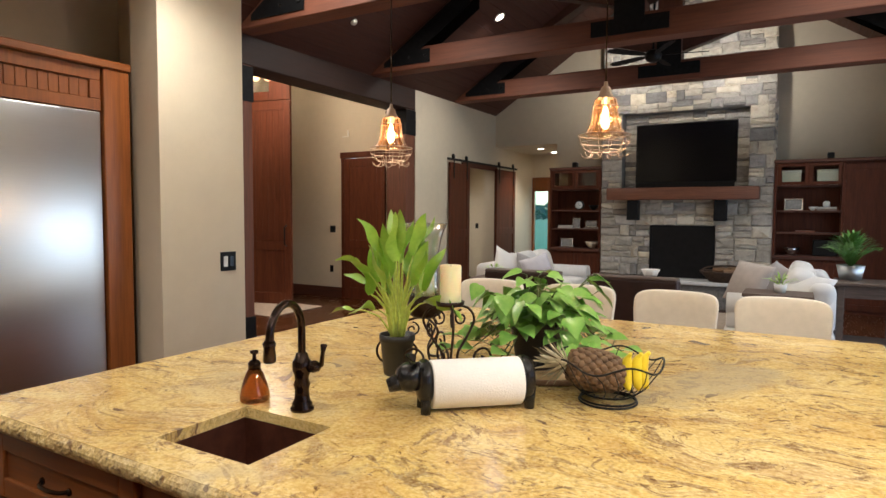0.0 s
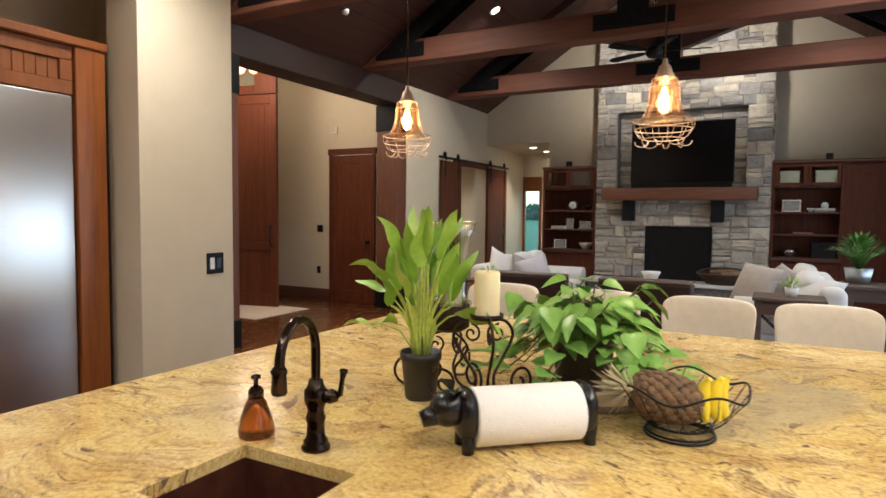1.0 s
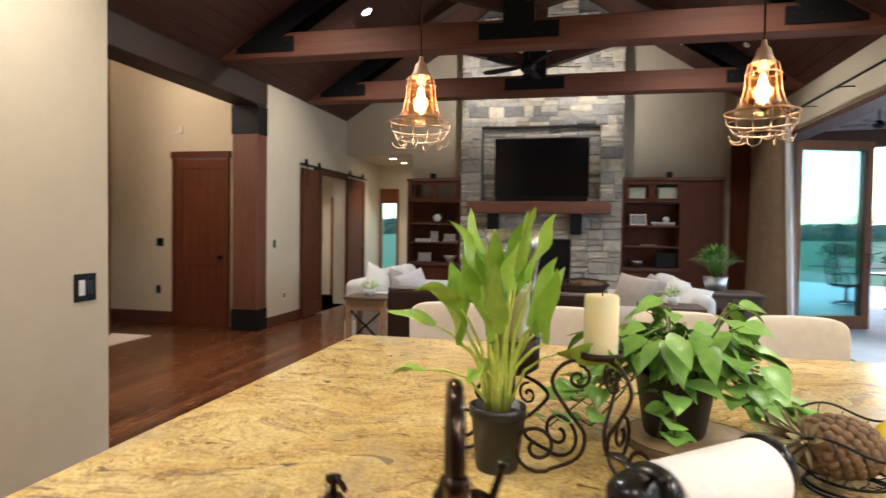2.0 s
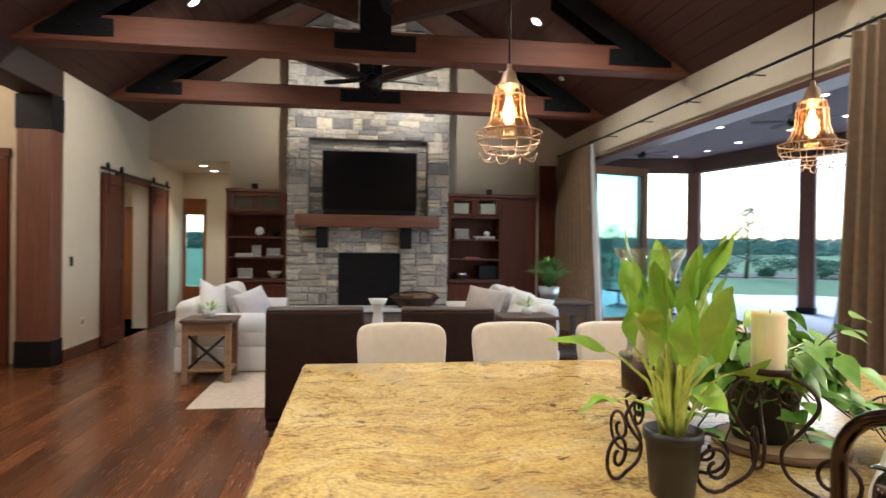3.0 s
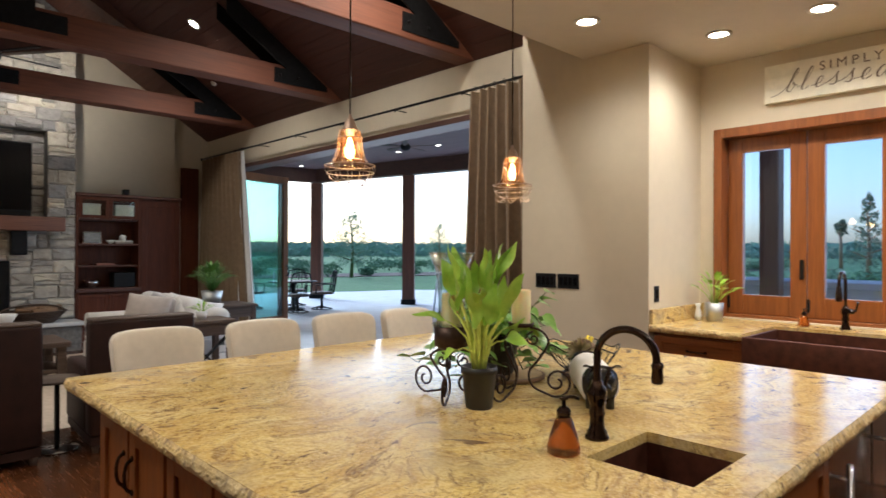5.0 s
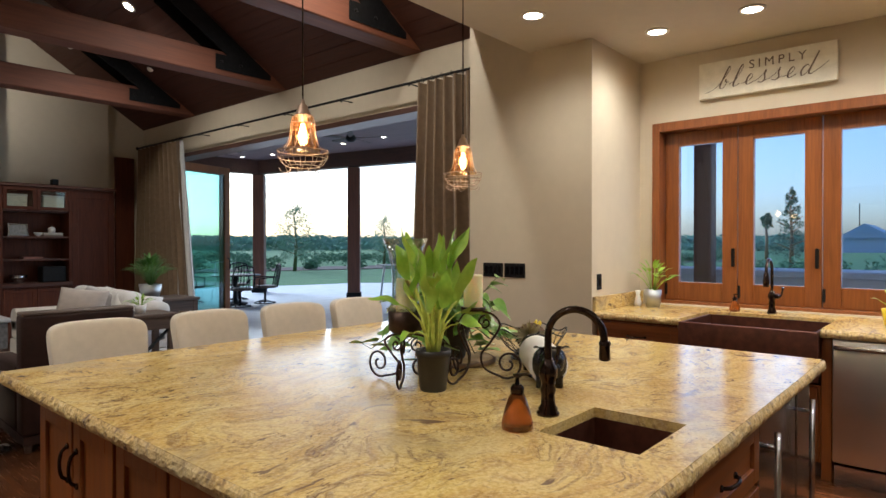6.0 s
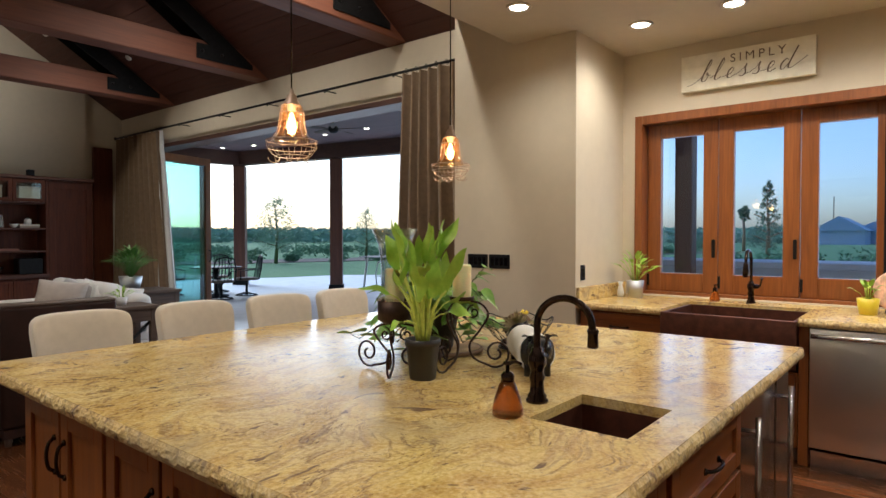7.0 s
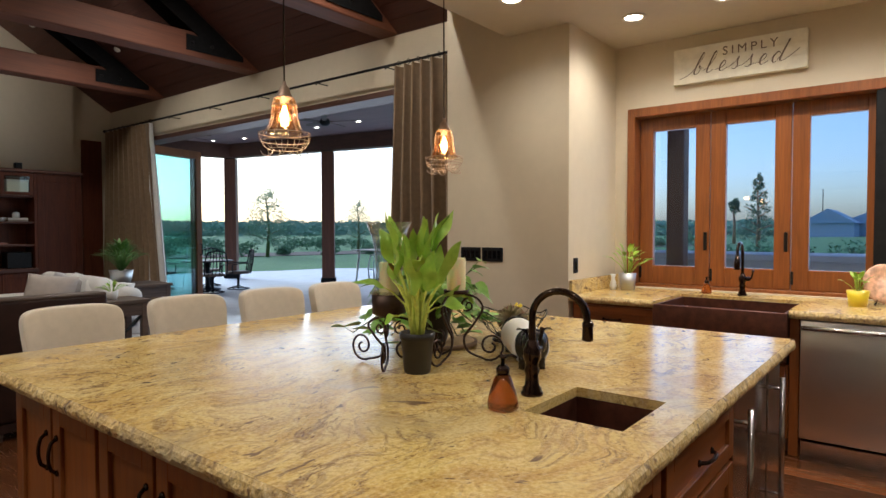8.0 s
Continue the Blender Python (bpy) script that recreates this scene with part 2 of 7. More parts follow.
WALL = plaster("beige_plaster", (0.62, 0.535, 0.405))
CEIL = plaster("ceiling_plaster", (0.62, 0.55, 0.45))
CHERRY_Z = wood("cherry_upright", (0.150, 0.040, 0.008), (0.31, 0.096, 0.019), "z", 0.36, 0.6, 0.15)
CHERRY_Y = wood("cherry_along", (0.150, 0.040, 0.008), (0.31, 0.096, 0.019), "y", 0.36, 0.6, 0.15)
CHERRY_X = wood("cherry_across", (0.150, 0.040, 0.008), (0.31, 0.096, 0.019), "x", 0.36, 0.6, 0.15)
DARKDOOR = wood("mahogany_door", (0.062, 0.0155, 0.007), (0.15, 0.041, 0.017), "z", 0.5, 1.0, 0.15, 0.0)
DARKDOOR_X = wood("mahogany_rail", (0.058, 0.019, 0.011), (0.14, 0.046, 0.024), "x", 0.5, 1.0, 0.15, 0.0)
BEAM_X = wood("truss_timber", (0.098, 0.030, 0.016), (0.205, 0.070, 0.037), "x", 0.65, 0.5, 0.1, 0.0)
BEAM_Y = wood("purlin_timber", (0.050, 0.020, 0.013), (0.115, 0.045, 0.028), "y", 0.55, 0.7, 0.1, 0.0)
BEAM_Z = wood("post_timber", (0.085, 0.029, 0.017), (0.19, 0.07, 0.038), "z", 0.5, 0.7, 0.1, 0.0)
ROOFWOOD = wood("roof_boards", (0.060, 0.020, 0.013), (0.125, 0.043, 0.026), "y", 0.6, 0.7, 0.2, 0.0)
FLOORWOOD = wood("floor_plank", (0.050, 0.0155, 0.0052), (0.180, 0.060, 0.020), "y", 0.25, 0.6, 0.5, 0.0)
RUSTIC = wood("rustic_brown", (0.13, 0.07, 0.035), (0.34, 0.20, 0.11), "x", 0.6, 1.0, 0.2, 0.0)
DARKTABLE = wood("dark_table_wood", (0.05, 0.03, 0.022), (0.14, 0.09, 0.065), "x", 0.55, 1.0, 0.1, 0.0)
GRANITE = granite("gold_granite", 0.2)
GRANITE_EDGE = granite("chiselled_granite", 0.55, True)
IRON = plain("black_iron", (0.012, 0.011, 0.011), 0.5, 0.6, 0.3, 40, 0.15)
BLACKPLATE = plain("black_steel_plate", (0.010, 0.010, 0.011), 0.55, 0.3, 0.3, 20, 0.1)
BRONZE = plain("oil_rubbed_bronze", (0.045, 0.028, 0.021), 0.14, 0.9, 0.3, 30, 0.0)
BRONZE_WIRE = plain("warm_bronze_wire", (0.42, 0.31, 0.24), 0.5, 0.8, 0.2, 60, 0.0)
SCROLL = plain("brown_scroll_iron", (0.045, 0.025, 0.018), 0.45, 0.7, 0.3, 50, 0.1)
STEEL = metal("brushed_steel", (0.72, 0.74, 0.77), 0.33, "y")
STEEL_DARK = metal("dark_polished_steel", (0.42, 0.40, 0.39), 0.16, "z")
BLACKGLOSS = plain("glossy_black_enamel", (0.014, 0.013, 0.013), 0.22, 0.2, 0.3, 40, 0.1)
STEEL_BRIGHT = metal("bright_steel", (0.62, 0.62, 0.63), 0.2)
COPPER = plain("dark_copper", (0.095, 0.030, 0.017), 0.5, 0.5, 0.35, 18, 0.15, 60)
CREAM = plain("cream_linen", (0.66, 0.585, 0.48), 0.9, 0, 0.05, 25, 0.25, 500, 0, 0.3)
WHITEFAB = plain("white_slipcover", (0.68, 0.65, 0.62), 0.92, 0, 0.05, 6, 0.2, 300, 0, 0.3)
GREYFAB = plain("grey_cushion", (0.30, 0.275, 0.27), 0.95, 0, 0.12, 10, 0.2, 300, 0, 0.3)
LEATHER = plain("brown_leather", (0.026, 0.0095, 0.0065), 0.6, 0, 0.3, 8, 0.25, 90)
LEATHERTOP = plain("paler_leather", (0.085, 0.055, 0.042), 0.5, 0, 0.25, 8, 0.25, 90)
RUG = plain("pale_rug", (0.46, 0.37, 0.29), 0.95, 0, 0.12, 18, 0.4, 220)
CURTAIN = plain("tan_curtain", (0.215, 0.140, 0.080), 0.9, 0, 0.12, 20, 0.2, 300, 0, 0.2)
CURTAINLINER = plain("white_curtain_liner", (0.7, 0.7, 0.7), 0.9, 0, 0.05, 20, 0.1, 300)
PAPER = plain("paper_towel", (0.83, 0.80, 0.76), 0.95, 0, 0.02, 40, 0.35, 160)
WAX = plain("ivory_wax", (0.92, 0.82, 0.52), 0.5, 0, 0.04, 12, 0.05)
WAX.node_tree.nodes["Principled BSDF"].inputs["Subsurface Weight"].default_value = 0.4
POTBLACK = plain("black_plastic_pot", (0.016, 0.014, 0.013), 0.45, 0, 0.2, 20, 0.1)
SOIL = plain("soil", (0.035, 0.022, 0.014), 0.95, 0, 0.4, 60, 0.8, 80)
LEAF = leaf_mat("fresh_leaf", (0.21, 0.42, 0.04), (0.48, 0.68, 0.11), 0.3)
LEAF2 = leaf_mat("pothos_leaf", (0.13, 0.32, 0.05), (0.38, 0.60, 0.15), 0.3)
STALK = stalk_mat("pale_stalk", (0.54, 0.63, 0.12))
VINE = stalk_mat("vine_stem", (0.10, 0.12, 0.04))
YELLOW = plain("banana_skin", (0.86, 0.66, 0.03), 0.45, 0, 0.12, 25, 0.05)
TVBLACK = plain("tv_screen", (0.003, 0.003, 0.004), 0.18, 0, 0.1, 5, 0)
FIREBLACK = plain("firebox_black", (0.008, 0.008, 0.009), 0.35, 0, 0.3, 10, 0.1)
GLASS = glass("clear_glass", (0.94, 0.97, 0.96), thin=True, ior=3.2)
DOORGLASS = glass("tinted_door_glass", (0.70, 0.88, 0.88), thin=True)
WINGLASS = glass("tinted_window_glass", (0.80, 0.87, 0.96), thin=True)
BULBGLOW = glow("filament_glow", (1.0, 0.80, 0.50), 16)
CANGLOW = glow("can_glow", (1.0, 0.9, 0.75), 14)
WHITEPAINT = plain("white_paint", (0.72, 0.68, 0.60), 0.6, 0, 0.06, 12, 0.1)
SIGNWOOD = plain("whitewashed_board", (0.76, 0.71, 0.58), 0.7, 0, 0.1, 14, 0.2)
INK = plain("sign_ink", (0.16, 0.12, 0.09), 0.8, 0, 0.1, 20, 0)
CERAMIC = plain("white_ceramic", (0.72, 0.71, 0.69), 0.3, 0, 0.04, 10, 0)
for dull in (TVBLACK, LEATHER, DARKDOOR, FIREBLACK, BLACKPLATE):
    dull.node_tree.nodes["Principled BSDF"].inputs["Specular IOR Level"].default_value = 0.25


# ---- mesh helpers ----
def pour(bm, other):
    """Adds the bmesh other to bm."""
    vs = [bm.verts.new(v.co) for v in other.verts]
    other.verts.index_update()
    for f in other.faces:
        nf = bm.faces.new([vs[v.index] for v in f.verts])
        nf.smooth = f.smooth
    other.free()
    return bm


def box(bm, x0, y0, z0, x1, y1, z1, bev=0.0, seg=1, m=None):
    b = bmesh.new()
    bmesh.ops.create_cube(b, size=1)
    for v in b.verts:
        v.co = Vector(((x0 + x1) / 2 + v.co.x * (x1 - x0), (y0 + y1) / 2 + v.co.y * (y1 - y0), (z0 + z1) / 2 + v.co.z * (z1 - z0)))
    if bev:
        bmesh.ops.bevel(b, geom=b.edges[:], offset=bev, segments=seg, affect="EDGES", profile=0.5)
        if seg > 1:
            for f in b.faces:
                f.smooth = True
    if m:
        b.transform(m)
    return pour(bm, b)


def tube(bm, pts, r, seg=8, closed=False, taper=None):
    """A round bar along points; taper: a radius for each point."""
    pts = [Vector(p) for p in pts]
    n, rings = len(pts), []
    side = None
    for i, p in enumerate(pts):
        a = pts[(i - 1) % n] if closed or i else p
        c = pts[(i + 1) % n] if closed or i < n - 1 else p
        d = (c - a).normalized()
        if side is None:
            side = d.orthogonal().normalized()
        side = (side - d * side.dot(d))
        side = side.normalized() if side.length > 1e-6 else d.orthogonal().normalized()
        up = d.cross(side)
        rr = taper[i] if taper else r
        rings.append([bm.verts.new(p + rr * (math.cos(2 * math.pi * k / seg) * side + math.sin(2 * math.pi * k / seg) * up)) for k in range(seg)])
    for i in range(n if closed else n - 1):
        A, B = rings[i], rings[(i + 1) % n]
        for k in range(seg):
            bm.faces.new((A[k], A[(k + 1) % seg], B[(k + 1) % seg], B[k])).smooth = True
    if not closed:
        bm.faces.new(rings[0][::-1])
        bm.faces.new(rings[-1])
    return bm


def lathe(bm, profile, seg=24, at=(0, 0, 0), m=None):
    """Turns (radius, height) pairs round the z axis."""
    rings = []
    for r, z in profile:
        ring = []
        for k in range(seg):
            a = 2 * math.pi * k / seg
            co = Vector((r * math.cos(a), r * math.sin(a), z))
            if m:
                co = m @ co
            ring.append(bm.verts.new(co + Vector(at)))
        rings.append(ring)
    closed = profile[0] == profile[-1]
    if closed:
        bmesh.ops.delete(bm, geom=rings[-1], context="VERTS")
        rings[-1] = rings[0]
    for A, B in zip(rings, rings[1:]):
        for k in range(seg):
            bm.faces.new((A[k], A[(k + 1) % seg], B[(k + 1) % seg], B[k])).smooth = True
    for ring, flip in () if closed else ((rings[0], True), (rings[-1], False)):
        bm.faces.new(ring[::-1] if flip else ring)
    return bm


def prism(bm, outline, lo, hi, axis="y"):
    """A flat outline pushed along an axis from lo to hi; the outline holds the two other coordinates."""
    def at(p, d):
        return {"y": (p[0], d, p[1]), "x": (d, p[0], p[1]), "z": (p[0], p[1], d)}[axis]
    A = [bm.verts.new(at(p, lo)) for p in outline]
    B = [bm.verts.new(at(p, hi)) for p in outline]
    n = len(outline)
    fs = [bm.faces.new(A), bm.faces.new(B[::-1])]
    for k in range(n):
        fs.append(bm.faces.new((A[k], B[k], B[(k + 1) % n], A[(k + 1) % n])))
    bmesh.ops.recalc_face_normals(bm, faces=fs)
    return bm


def puff(bm, sx, sy, sz, m=None, power=4.0, nu=20, nv=12, wobble=0.0, seed=0):
    """A rounded cushion: a super-ellipsoid of half sizes sx, sy, sz."""
    def sp(c, e):
        return math.copysign(abs(c) ** e, c)
    e, rows = 2.0 / power, []
    for j in range(nv + 1):
        ph = -math.pi / 2 + math.pi * j / nv
        row = []
        for i in range(nu):
            th = 2 * math.pi * i / nu
            co = Vector((sx * sp(math.cos(ph), e) * sp(math.cos(th), e), sy * sp(math.cos(ph), e) * sp(math.sin(th), e), sz * sp(math.sin(ph), e)))
            if wobble:
                co *= 1 + wobble * noise.noise(co * 6 + Vector((seed * 3.1, seed, 0)))
            row.append(co if not m else m @ co)
        rows.append(row)
    b = bmesh.new()
    vs = [[b.verts.new(c) for c in row] for row in rows]
    for j in range(nv):
        for i in range(nu):
            b.faces.new((vs[j][i], vs[j][(i + 1) % nu], vs[j + 1][(i + 1) % nu], vs[j + 1][i])).smooth = True
    bmesh.ops.remove_doubles(b, verts=b.verts[:], dist=1e-5)
    return pour(bm, b)


def mesh_of(name, bm, material):
    me = bpy.data.meshes.new(name)
    bm.to_mesh(me)
    bm.free()
    me.materials.append(material)
    return me


def part(name, bm, material, parent, label="", place=None):
    ob = new(name, mesh_of(name, bm, material))
    ob.parent = parent
    if place:
        ob.matrix_basis = place
    return tagged(ob, label) if label else ob


def thing(name, place, label, category, group=""):
    ob = new(name)
    ob.empty_display_size = 0.1
    ob.matrix_basis = place if isinstance(place, Matrix) else pose(*place)
    return tagged(ob, label, category, group)


def solid(name, bm, material, label, category, kind="", group=""):
    return tagged(new(name, mesh_of(name, bm, material)), label, category, group, kind)


def B(*a, **k):
    return box(bmesh.new(), *a, **k)


def boxes(*rows, bev=0.0):
    bm = bmesh.new()
    for r in rows:
        box(bm, *r, bev=bev)
    return bm


def slab_with_hole(x0, x1, y0, y1, z0, z1, hx0, hx1, hy0, hy1):
    """A stone slab with a rectangular cut-out and a chiselled outer edge."""
    bm = bmesh.new()
    xs, ys = [x0, hx0, hx1, x1], [y0, hy0, hy1, y1]
    for i in range(3):
        for j in range(3):
            if i == 1 and j == 1:
                continue
            box(bm, xs[i], ys[j], z0, xs[i + 1], ys[j + 1], z1)
    bmesh.ops.remove_doubles(bm, verts=bm.verts[:], dist=1e-5)
    # the faces between neighbouring blocks go
    inner = [f for f in bm.faces if abs(f.normal.z) < 0.5 and not (abs(f.calc_center_median().x - x0) < 1e-4 or abs(f.calc_center_median().x - x1) < 1e-4 or abs(f.calc_center_median().y - y0) < 1e-4 or abs(f.calc_center_median().y - y1) < 1e-4 or (hx0 - 1e-4 < f.calc_center_median().x < hx1 + 1e-4 and hy0 - 1e-4 < f.calc_center_median().y < hy1 + 1e-4))]
    bmesh.ops.delete(bm, geom=inner, context="FACES_ONLY")
    bmesh.ops.recalc_face_normals(bm, faces=bm.faces[:])
    return bm


# ---- the place: floors, walls, roof ----
EAVE, SLOPE, RIDGE_X, HALF = 3.45, 0.65, -4.075, 3.625
XL, XR, YG = -7.7, -0.45, 13.2


def roof_z(x):
    return EAVE + SLOPE * (HALF - abs(x - RIDGE_X))


def structure(name, bm, material, label, category="wall"):
    return solid(name, bm, material, label, category, "structure")


# gable wall behind the fireplace, open to the hall at the side
bm = bmesh.new()
prism(bm, [(-6.4, 0), (-1.08, 0), (-1.08, roof_z(-1.08)), (RIDGE_X, roof_z(RIDGE_X)), (-6.4, roof_z(-6.4))], YG, YG + 0.25)
prism(bm, [(XL, 2.83), (-6.401, 2.83), (-6.401, roof_z(-6.4)), (XL, EAVE)], YG, YG + 0.25)
structure("wall_gable", bm, WALL, "beige plaster gable wall above built-in bookcases")
bm = bmesh.new()
prism(bm, [(-1.079, 0), (XR, 0), (XR, EAVE), (-1.079, roof_z(-1.08))], YG + 0.12, YG + 0.37)
structure("wall_alcove", bm, WALL, "narrow beige plaster wall beside the curtain")
# left wall with the sliding-door opening, then the hall
bm = boxes((XL - 0.25, 10.2, 0, XL, 11.8, EAVE), (XL - 0.25, 13.2, 0, XL, 15.4, EAVE), (XL - 0.25, 11.8, 2.36, XL, 13.2, EAVE))
structure("wall_west", bm, WALL, "pale plaster wall with a wide barn door opening")
structure("wall_west_near", boxes((XL - 0.25, 4.45, 0, XL, 6.55, EAVE)), WALL, "beige plaster wall beside the entry")
structure("wall_south", boxes((XL, 4.45, 0, -5.72, 4.68, EAVE), (-5.72, 4.3, 0, -5.475, 4.69, 4.9), (XL, 4.45, EAVE, -5.72, 4.68, 5.2)), WALL, "beige plaster wall behind the refrigerator")
structure("wall_pier", boxes((-5.72, 4.09, 0, -5.475, 4.3, 3.0)), WALL, "plaster pier with a light switch")
# hall
structure("wall_hall", boxes((-6.4, YG + 0.25, 0, -6.15, 15.4, 2.9), (XL + 0.45, 15.2, 0, -6.4, 15.4, 2.9), (XL, 15.2, 2.32, XL + 0.45, 15.4, 2.9), (XL, 15.2, 0, XL + 0.45, 15.4, 0.12)), WALL, "beige plaster hall walls")
structure("ceiling_hall", boxes((XL, YG + 0.25, 2.83, -6.4, 15.4, 3.0)), CEIL, "low plaster hall ceiling", "ceiling")
# foyer
structure("wall_foyer", boxes((-10.6, 10.2, 0, -9.15, 10.4, 4.4), (-8.33, 10.2, 0, -8.08, 10.4, 4.4), (-9.15, 10.2, 2.44, -8.33, 10.4, 4.4), (-8.08, 10.2, 3.12, XL - 0.25, 10.4, 4.4)), WALL, "warm lit plaster foyer wall")
structure("wall_foyer_far", boxes((-10.8, 5.6, 0, -10.6, 10.4, 4.4)), WALL, "plaster foyer wall behind the entry door")
structure("wall_foyer_near", boxes((-10.6, 5.4, 0, XL - 0.25, 5.6, 4.4)), WALL, "plaster foyer side wall")
structure("ceiling_foyer", boxes((-10.8, 5.4, 4.4, XL - 0.25, 10.4, 4.5)), CEIL, "foyer ceiling", "ceiling")
structure("wall_foyer_upper", boxes((XL - 0.25, 6.55, EAVE, XL, 10.2, 4.4)), WALL, "plaster wall above the entry beam")
# patio wall: header and end pieces round the wide opening
structure("wall_patio", boxes((XR, 5.6, 0, XR + 0.25, 6.1, EAVE), (XR, 12.6, 0, XR + 0.25, YG + 0.37, EAVE), (XR, 6.1, 2.9, XR + 0.25, 12.6, EAVE)), WALL, "beige plaster wall over a wide patio opening")
# kitchen window bay
structure("wall_kitchen_pier", boxes((-0.9, 4.42, 0, 0.22, 5.6, 3.6)), WALL, "thick beige plaster wall with black switch plates")
bm = slab_with_hole(-1.6, 4.42, 0.0, 3.1, 0.0, 0.22, 0.9, 4.3, 0.93, 2.46)
bm.transform(Matrix(((0, 0, 1, 0), (1, 0, 0, 0), (0, 1, 0, 0), (0, 0, 0, 1))))
structure("wall_kitchen_east", bm, WALL, "beige plaster kitchen wall with a folding window")
structure("wall_kitchen_back", boxes((-6.6, -1.8, 0, 0.22, -1.6, 3.1)), WALL, "plain kitchen wall", "wall")
structure("wall_kitchen_west", boxes((-6.6, -1.6, 0, -6.4, 4.45, 3.1)), WALL, "plain plaster wall behind the refrigerator", "wall")
structure("ceiling_kitchen", boxes((-6.4, -1.6, 3.0, 0.0, 4.42, 3.1), (-5.475, 4.42, 3.0, -0.9, 4.9, 3.1), (-5.475, 4.9, 3.0, -0.9, 4.98, 3.5), (-5.475, 4.98, 3.42, -0.9, 5.6, 3.52)), CEIL, "smooth beige plaster kitchen ceiling", "ceiling")
bm = bmesh.new()
prism(bm, [(-5.475, 3.52), (-0.9, 3.52), (-0.9, roof_z(-0.9)), (RIDGE_X, roof_z(RIDGE_X)), (-5.475, roof_z(-5.475))], 5.5, 5.6)
structure("wall_fascia", bm, WALL, "plaster wall above the kitchen opening")
# vaulted roof boards
for nm, sgn in (("roof_west", -1), ("roof_east", 1)):
    bm = bmesh.new()
    n = 26
    for k in range(n):
        a, b = k / n * (HALF + 0.3), (k + 1) / n * (HALF + 0.3) - 0.006
        p = [(RIDGE_X + sgn * d, roof_z(RIDGE_X) - SLOPE * d) for d in (a, b)]
        prism(bm, [p[0], p[1], (p[1][0], p[1][1] + 0.03), (p[0][0], p[0][1] + 0.03)], 4.4, YG + 0.4)
    prism(bm, [(RIDGE_X, roof_z(RIDGE_X) + 0.032), (RIDGE_X + sgn * (HALF + 0.3), EAVE - 0.3 * SLOPE + 0.032), (RIDGE_X + sgn * (HALF + 0.3), EAVE - 0.3 * SLOPE + 0.13), (RIDGE_X, roof_z(RIDGE_X) + 0.13)], 4.4, YG + 0.4)
    structure(nm, bm, ROOFWOOD, "dark stained tongue and groove board ceiling", "ceiling")
structure("baseboard", boxes((XL, 10.2, 0, XL + 0.02, 11.75, 0.15), (XL, 14.1, 0, XL + 0.02, 15.2, 0.15), (-10.6, 10.18, 0, -9.2, 10.2, 0.18), (-6.4, YG - 0.02, 0, -6.38, YG, 0.15), bev=0.004), DARKDOOR_X, "dark stained wooden baseboard", "baseboard")
# floor slabs under the planks
structure("floor", boxes((-10.8, -1.8, -0.2, XR + 0.25, 15.4, -0.021), (XR + 0.25, -1.8, -0.2, 0.22, 4.6, -0.021)), FLOORWOOD, "dark stained hardwood plank floor", "floor")


# ---- roof trusses: beam, king post, rafters and black steel plates ----
def truss(y):
    t = thing("roof_truss", (RIDGE_X, y, EAVE), "brown timber roof truss with black steel plates", "truss", "roof trusses")
    d = 0.125
    part("tie_beam", B(-HALF, -d, 0.0, HALF, d, 0.29, bev=0.012), BEAM_X, t)
    rh = SLOPE * HALF
    for s in (-1, 1):
        bm = bmesh.new()
        prism(bm, [(s * (HALF - 0.45), 0.292), (s * 0.001, rh - 0.30), (s * 0.001, rh - 0.02), (s * (HALF - 0.02 - 0.292 / SLOPE), 0.293)][::s], -d, d)
        part("rafter", bm, BEAM_Y, t)
        bm = bmesh.new()
        prism(bm, [(s * 0.18, 0.42), (s * 0.18, 0.62), (s * 1.55, roof_z(RIDGE_X + 1.55) - EAVE - 0.30), (s * 1.78, roof_z(RIDGE_X + 1.78) - EAVE - 0.30)], -0.08, 0.08)
        part("strut", bm, BEAM_Y, t)
        # plate with an arm along the beam and an arm up the rafter, on both faces
        for f in (-1, 1):
            bm = bmesh.new()
            y0, y1 = sorted((f * d, f * (d + 0.012)))
            prism(bm, [(s * (HALF - 0.25), 0.07), (s * 2.63, 0.07), (s * 2.63, 0.245), (s * 2.78, 0.25), (s * 2.02, 0.74), (s * 2.02, 1.00), (s * (HALF - 0.25), 0.13)], y0, y1)
            plate = part("end_plate", bm, BLACKPLATE, t, "black steel plate")
            for bx, bz in ((2.70, 0.16), (2.95, 0.16)):
                part("bolt", lathe(bmesh.new(), [(0.0, 0), (0.018, 0), (0.018, 0.012), (0.008, 0.018)], 8, m=Matrix.Translation((s * bx, f * (d + 0.012), bz)) @ pose(0, 0, 0, -90 * f)), IRON, plate)
    part("king_post", B(-0.17, -0.11, 0.291, 0.17, 0.11, rh - 0.3, bev=0.01), BEAM_Z, t)
    for f in (-1, 1):
        y0, y1 = sorted((f * (d + 0.002), f * (d + 0.014)))
        bm = bmesh.new()
        prism(bm, [(-0.435, 0.075), (0.435, 0.075), (0.435, 0.25), (0.17, 0.25), (0.17, 0.9), (-0.17, 0.9), (-0.17, 0.25), (-0.435, 0.25)], y0, y1)
        part("centre_plate", bm, BLACKPLATE, t, "black steel T-shaped plate")
    return t


first = truss(6.72)
for y in (9.13, 11.56):
    copy_thing(first, pose(RIDGE_X, y, EAVE))


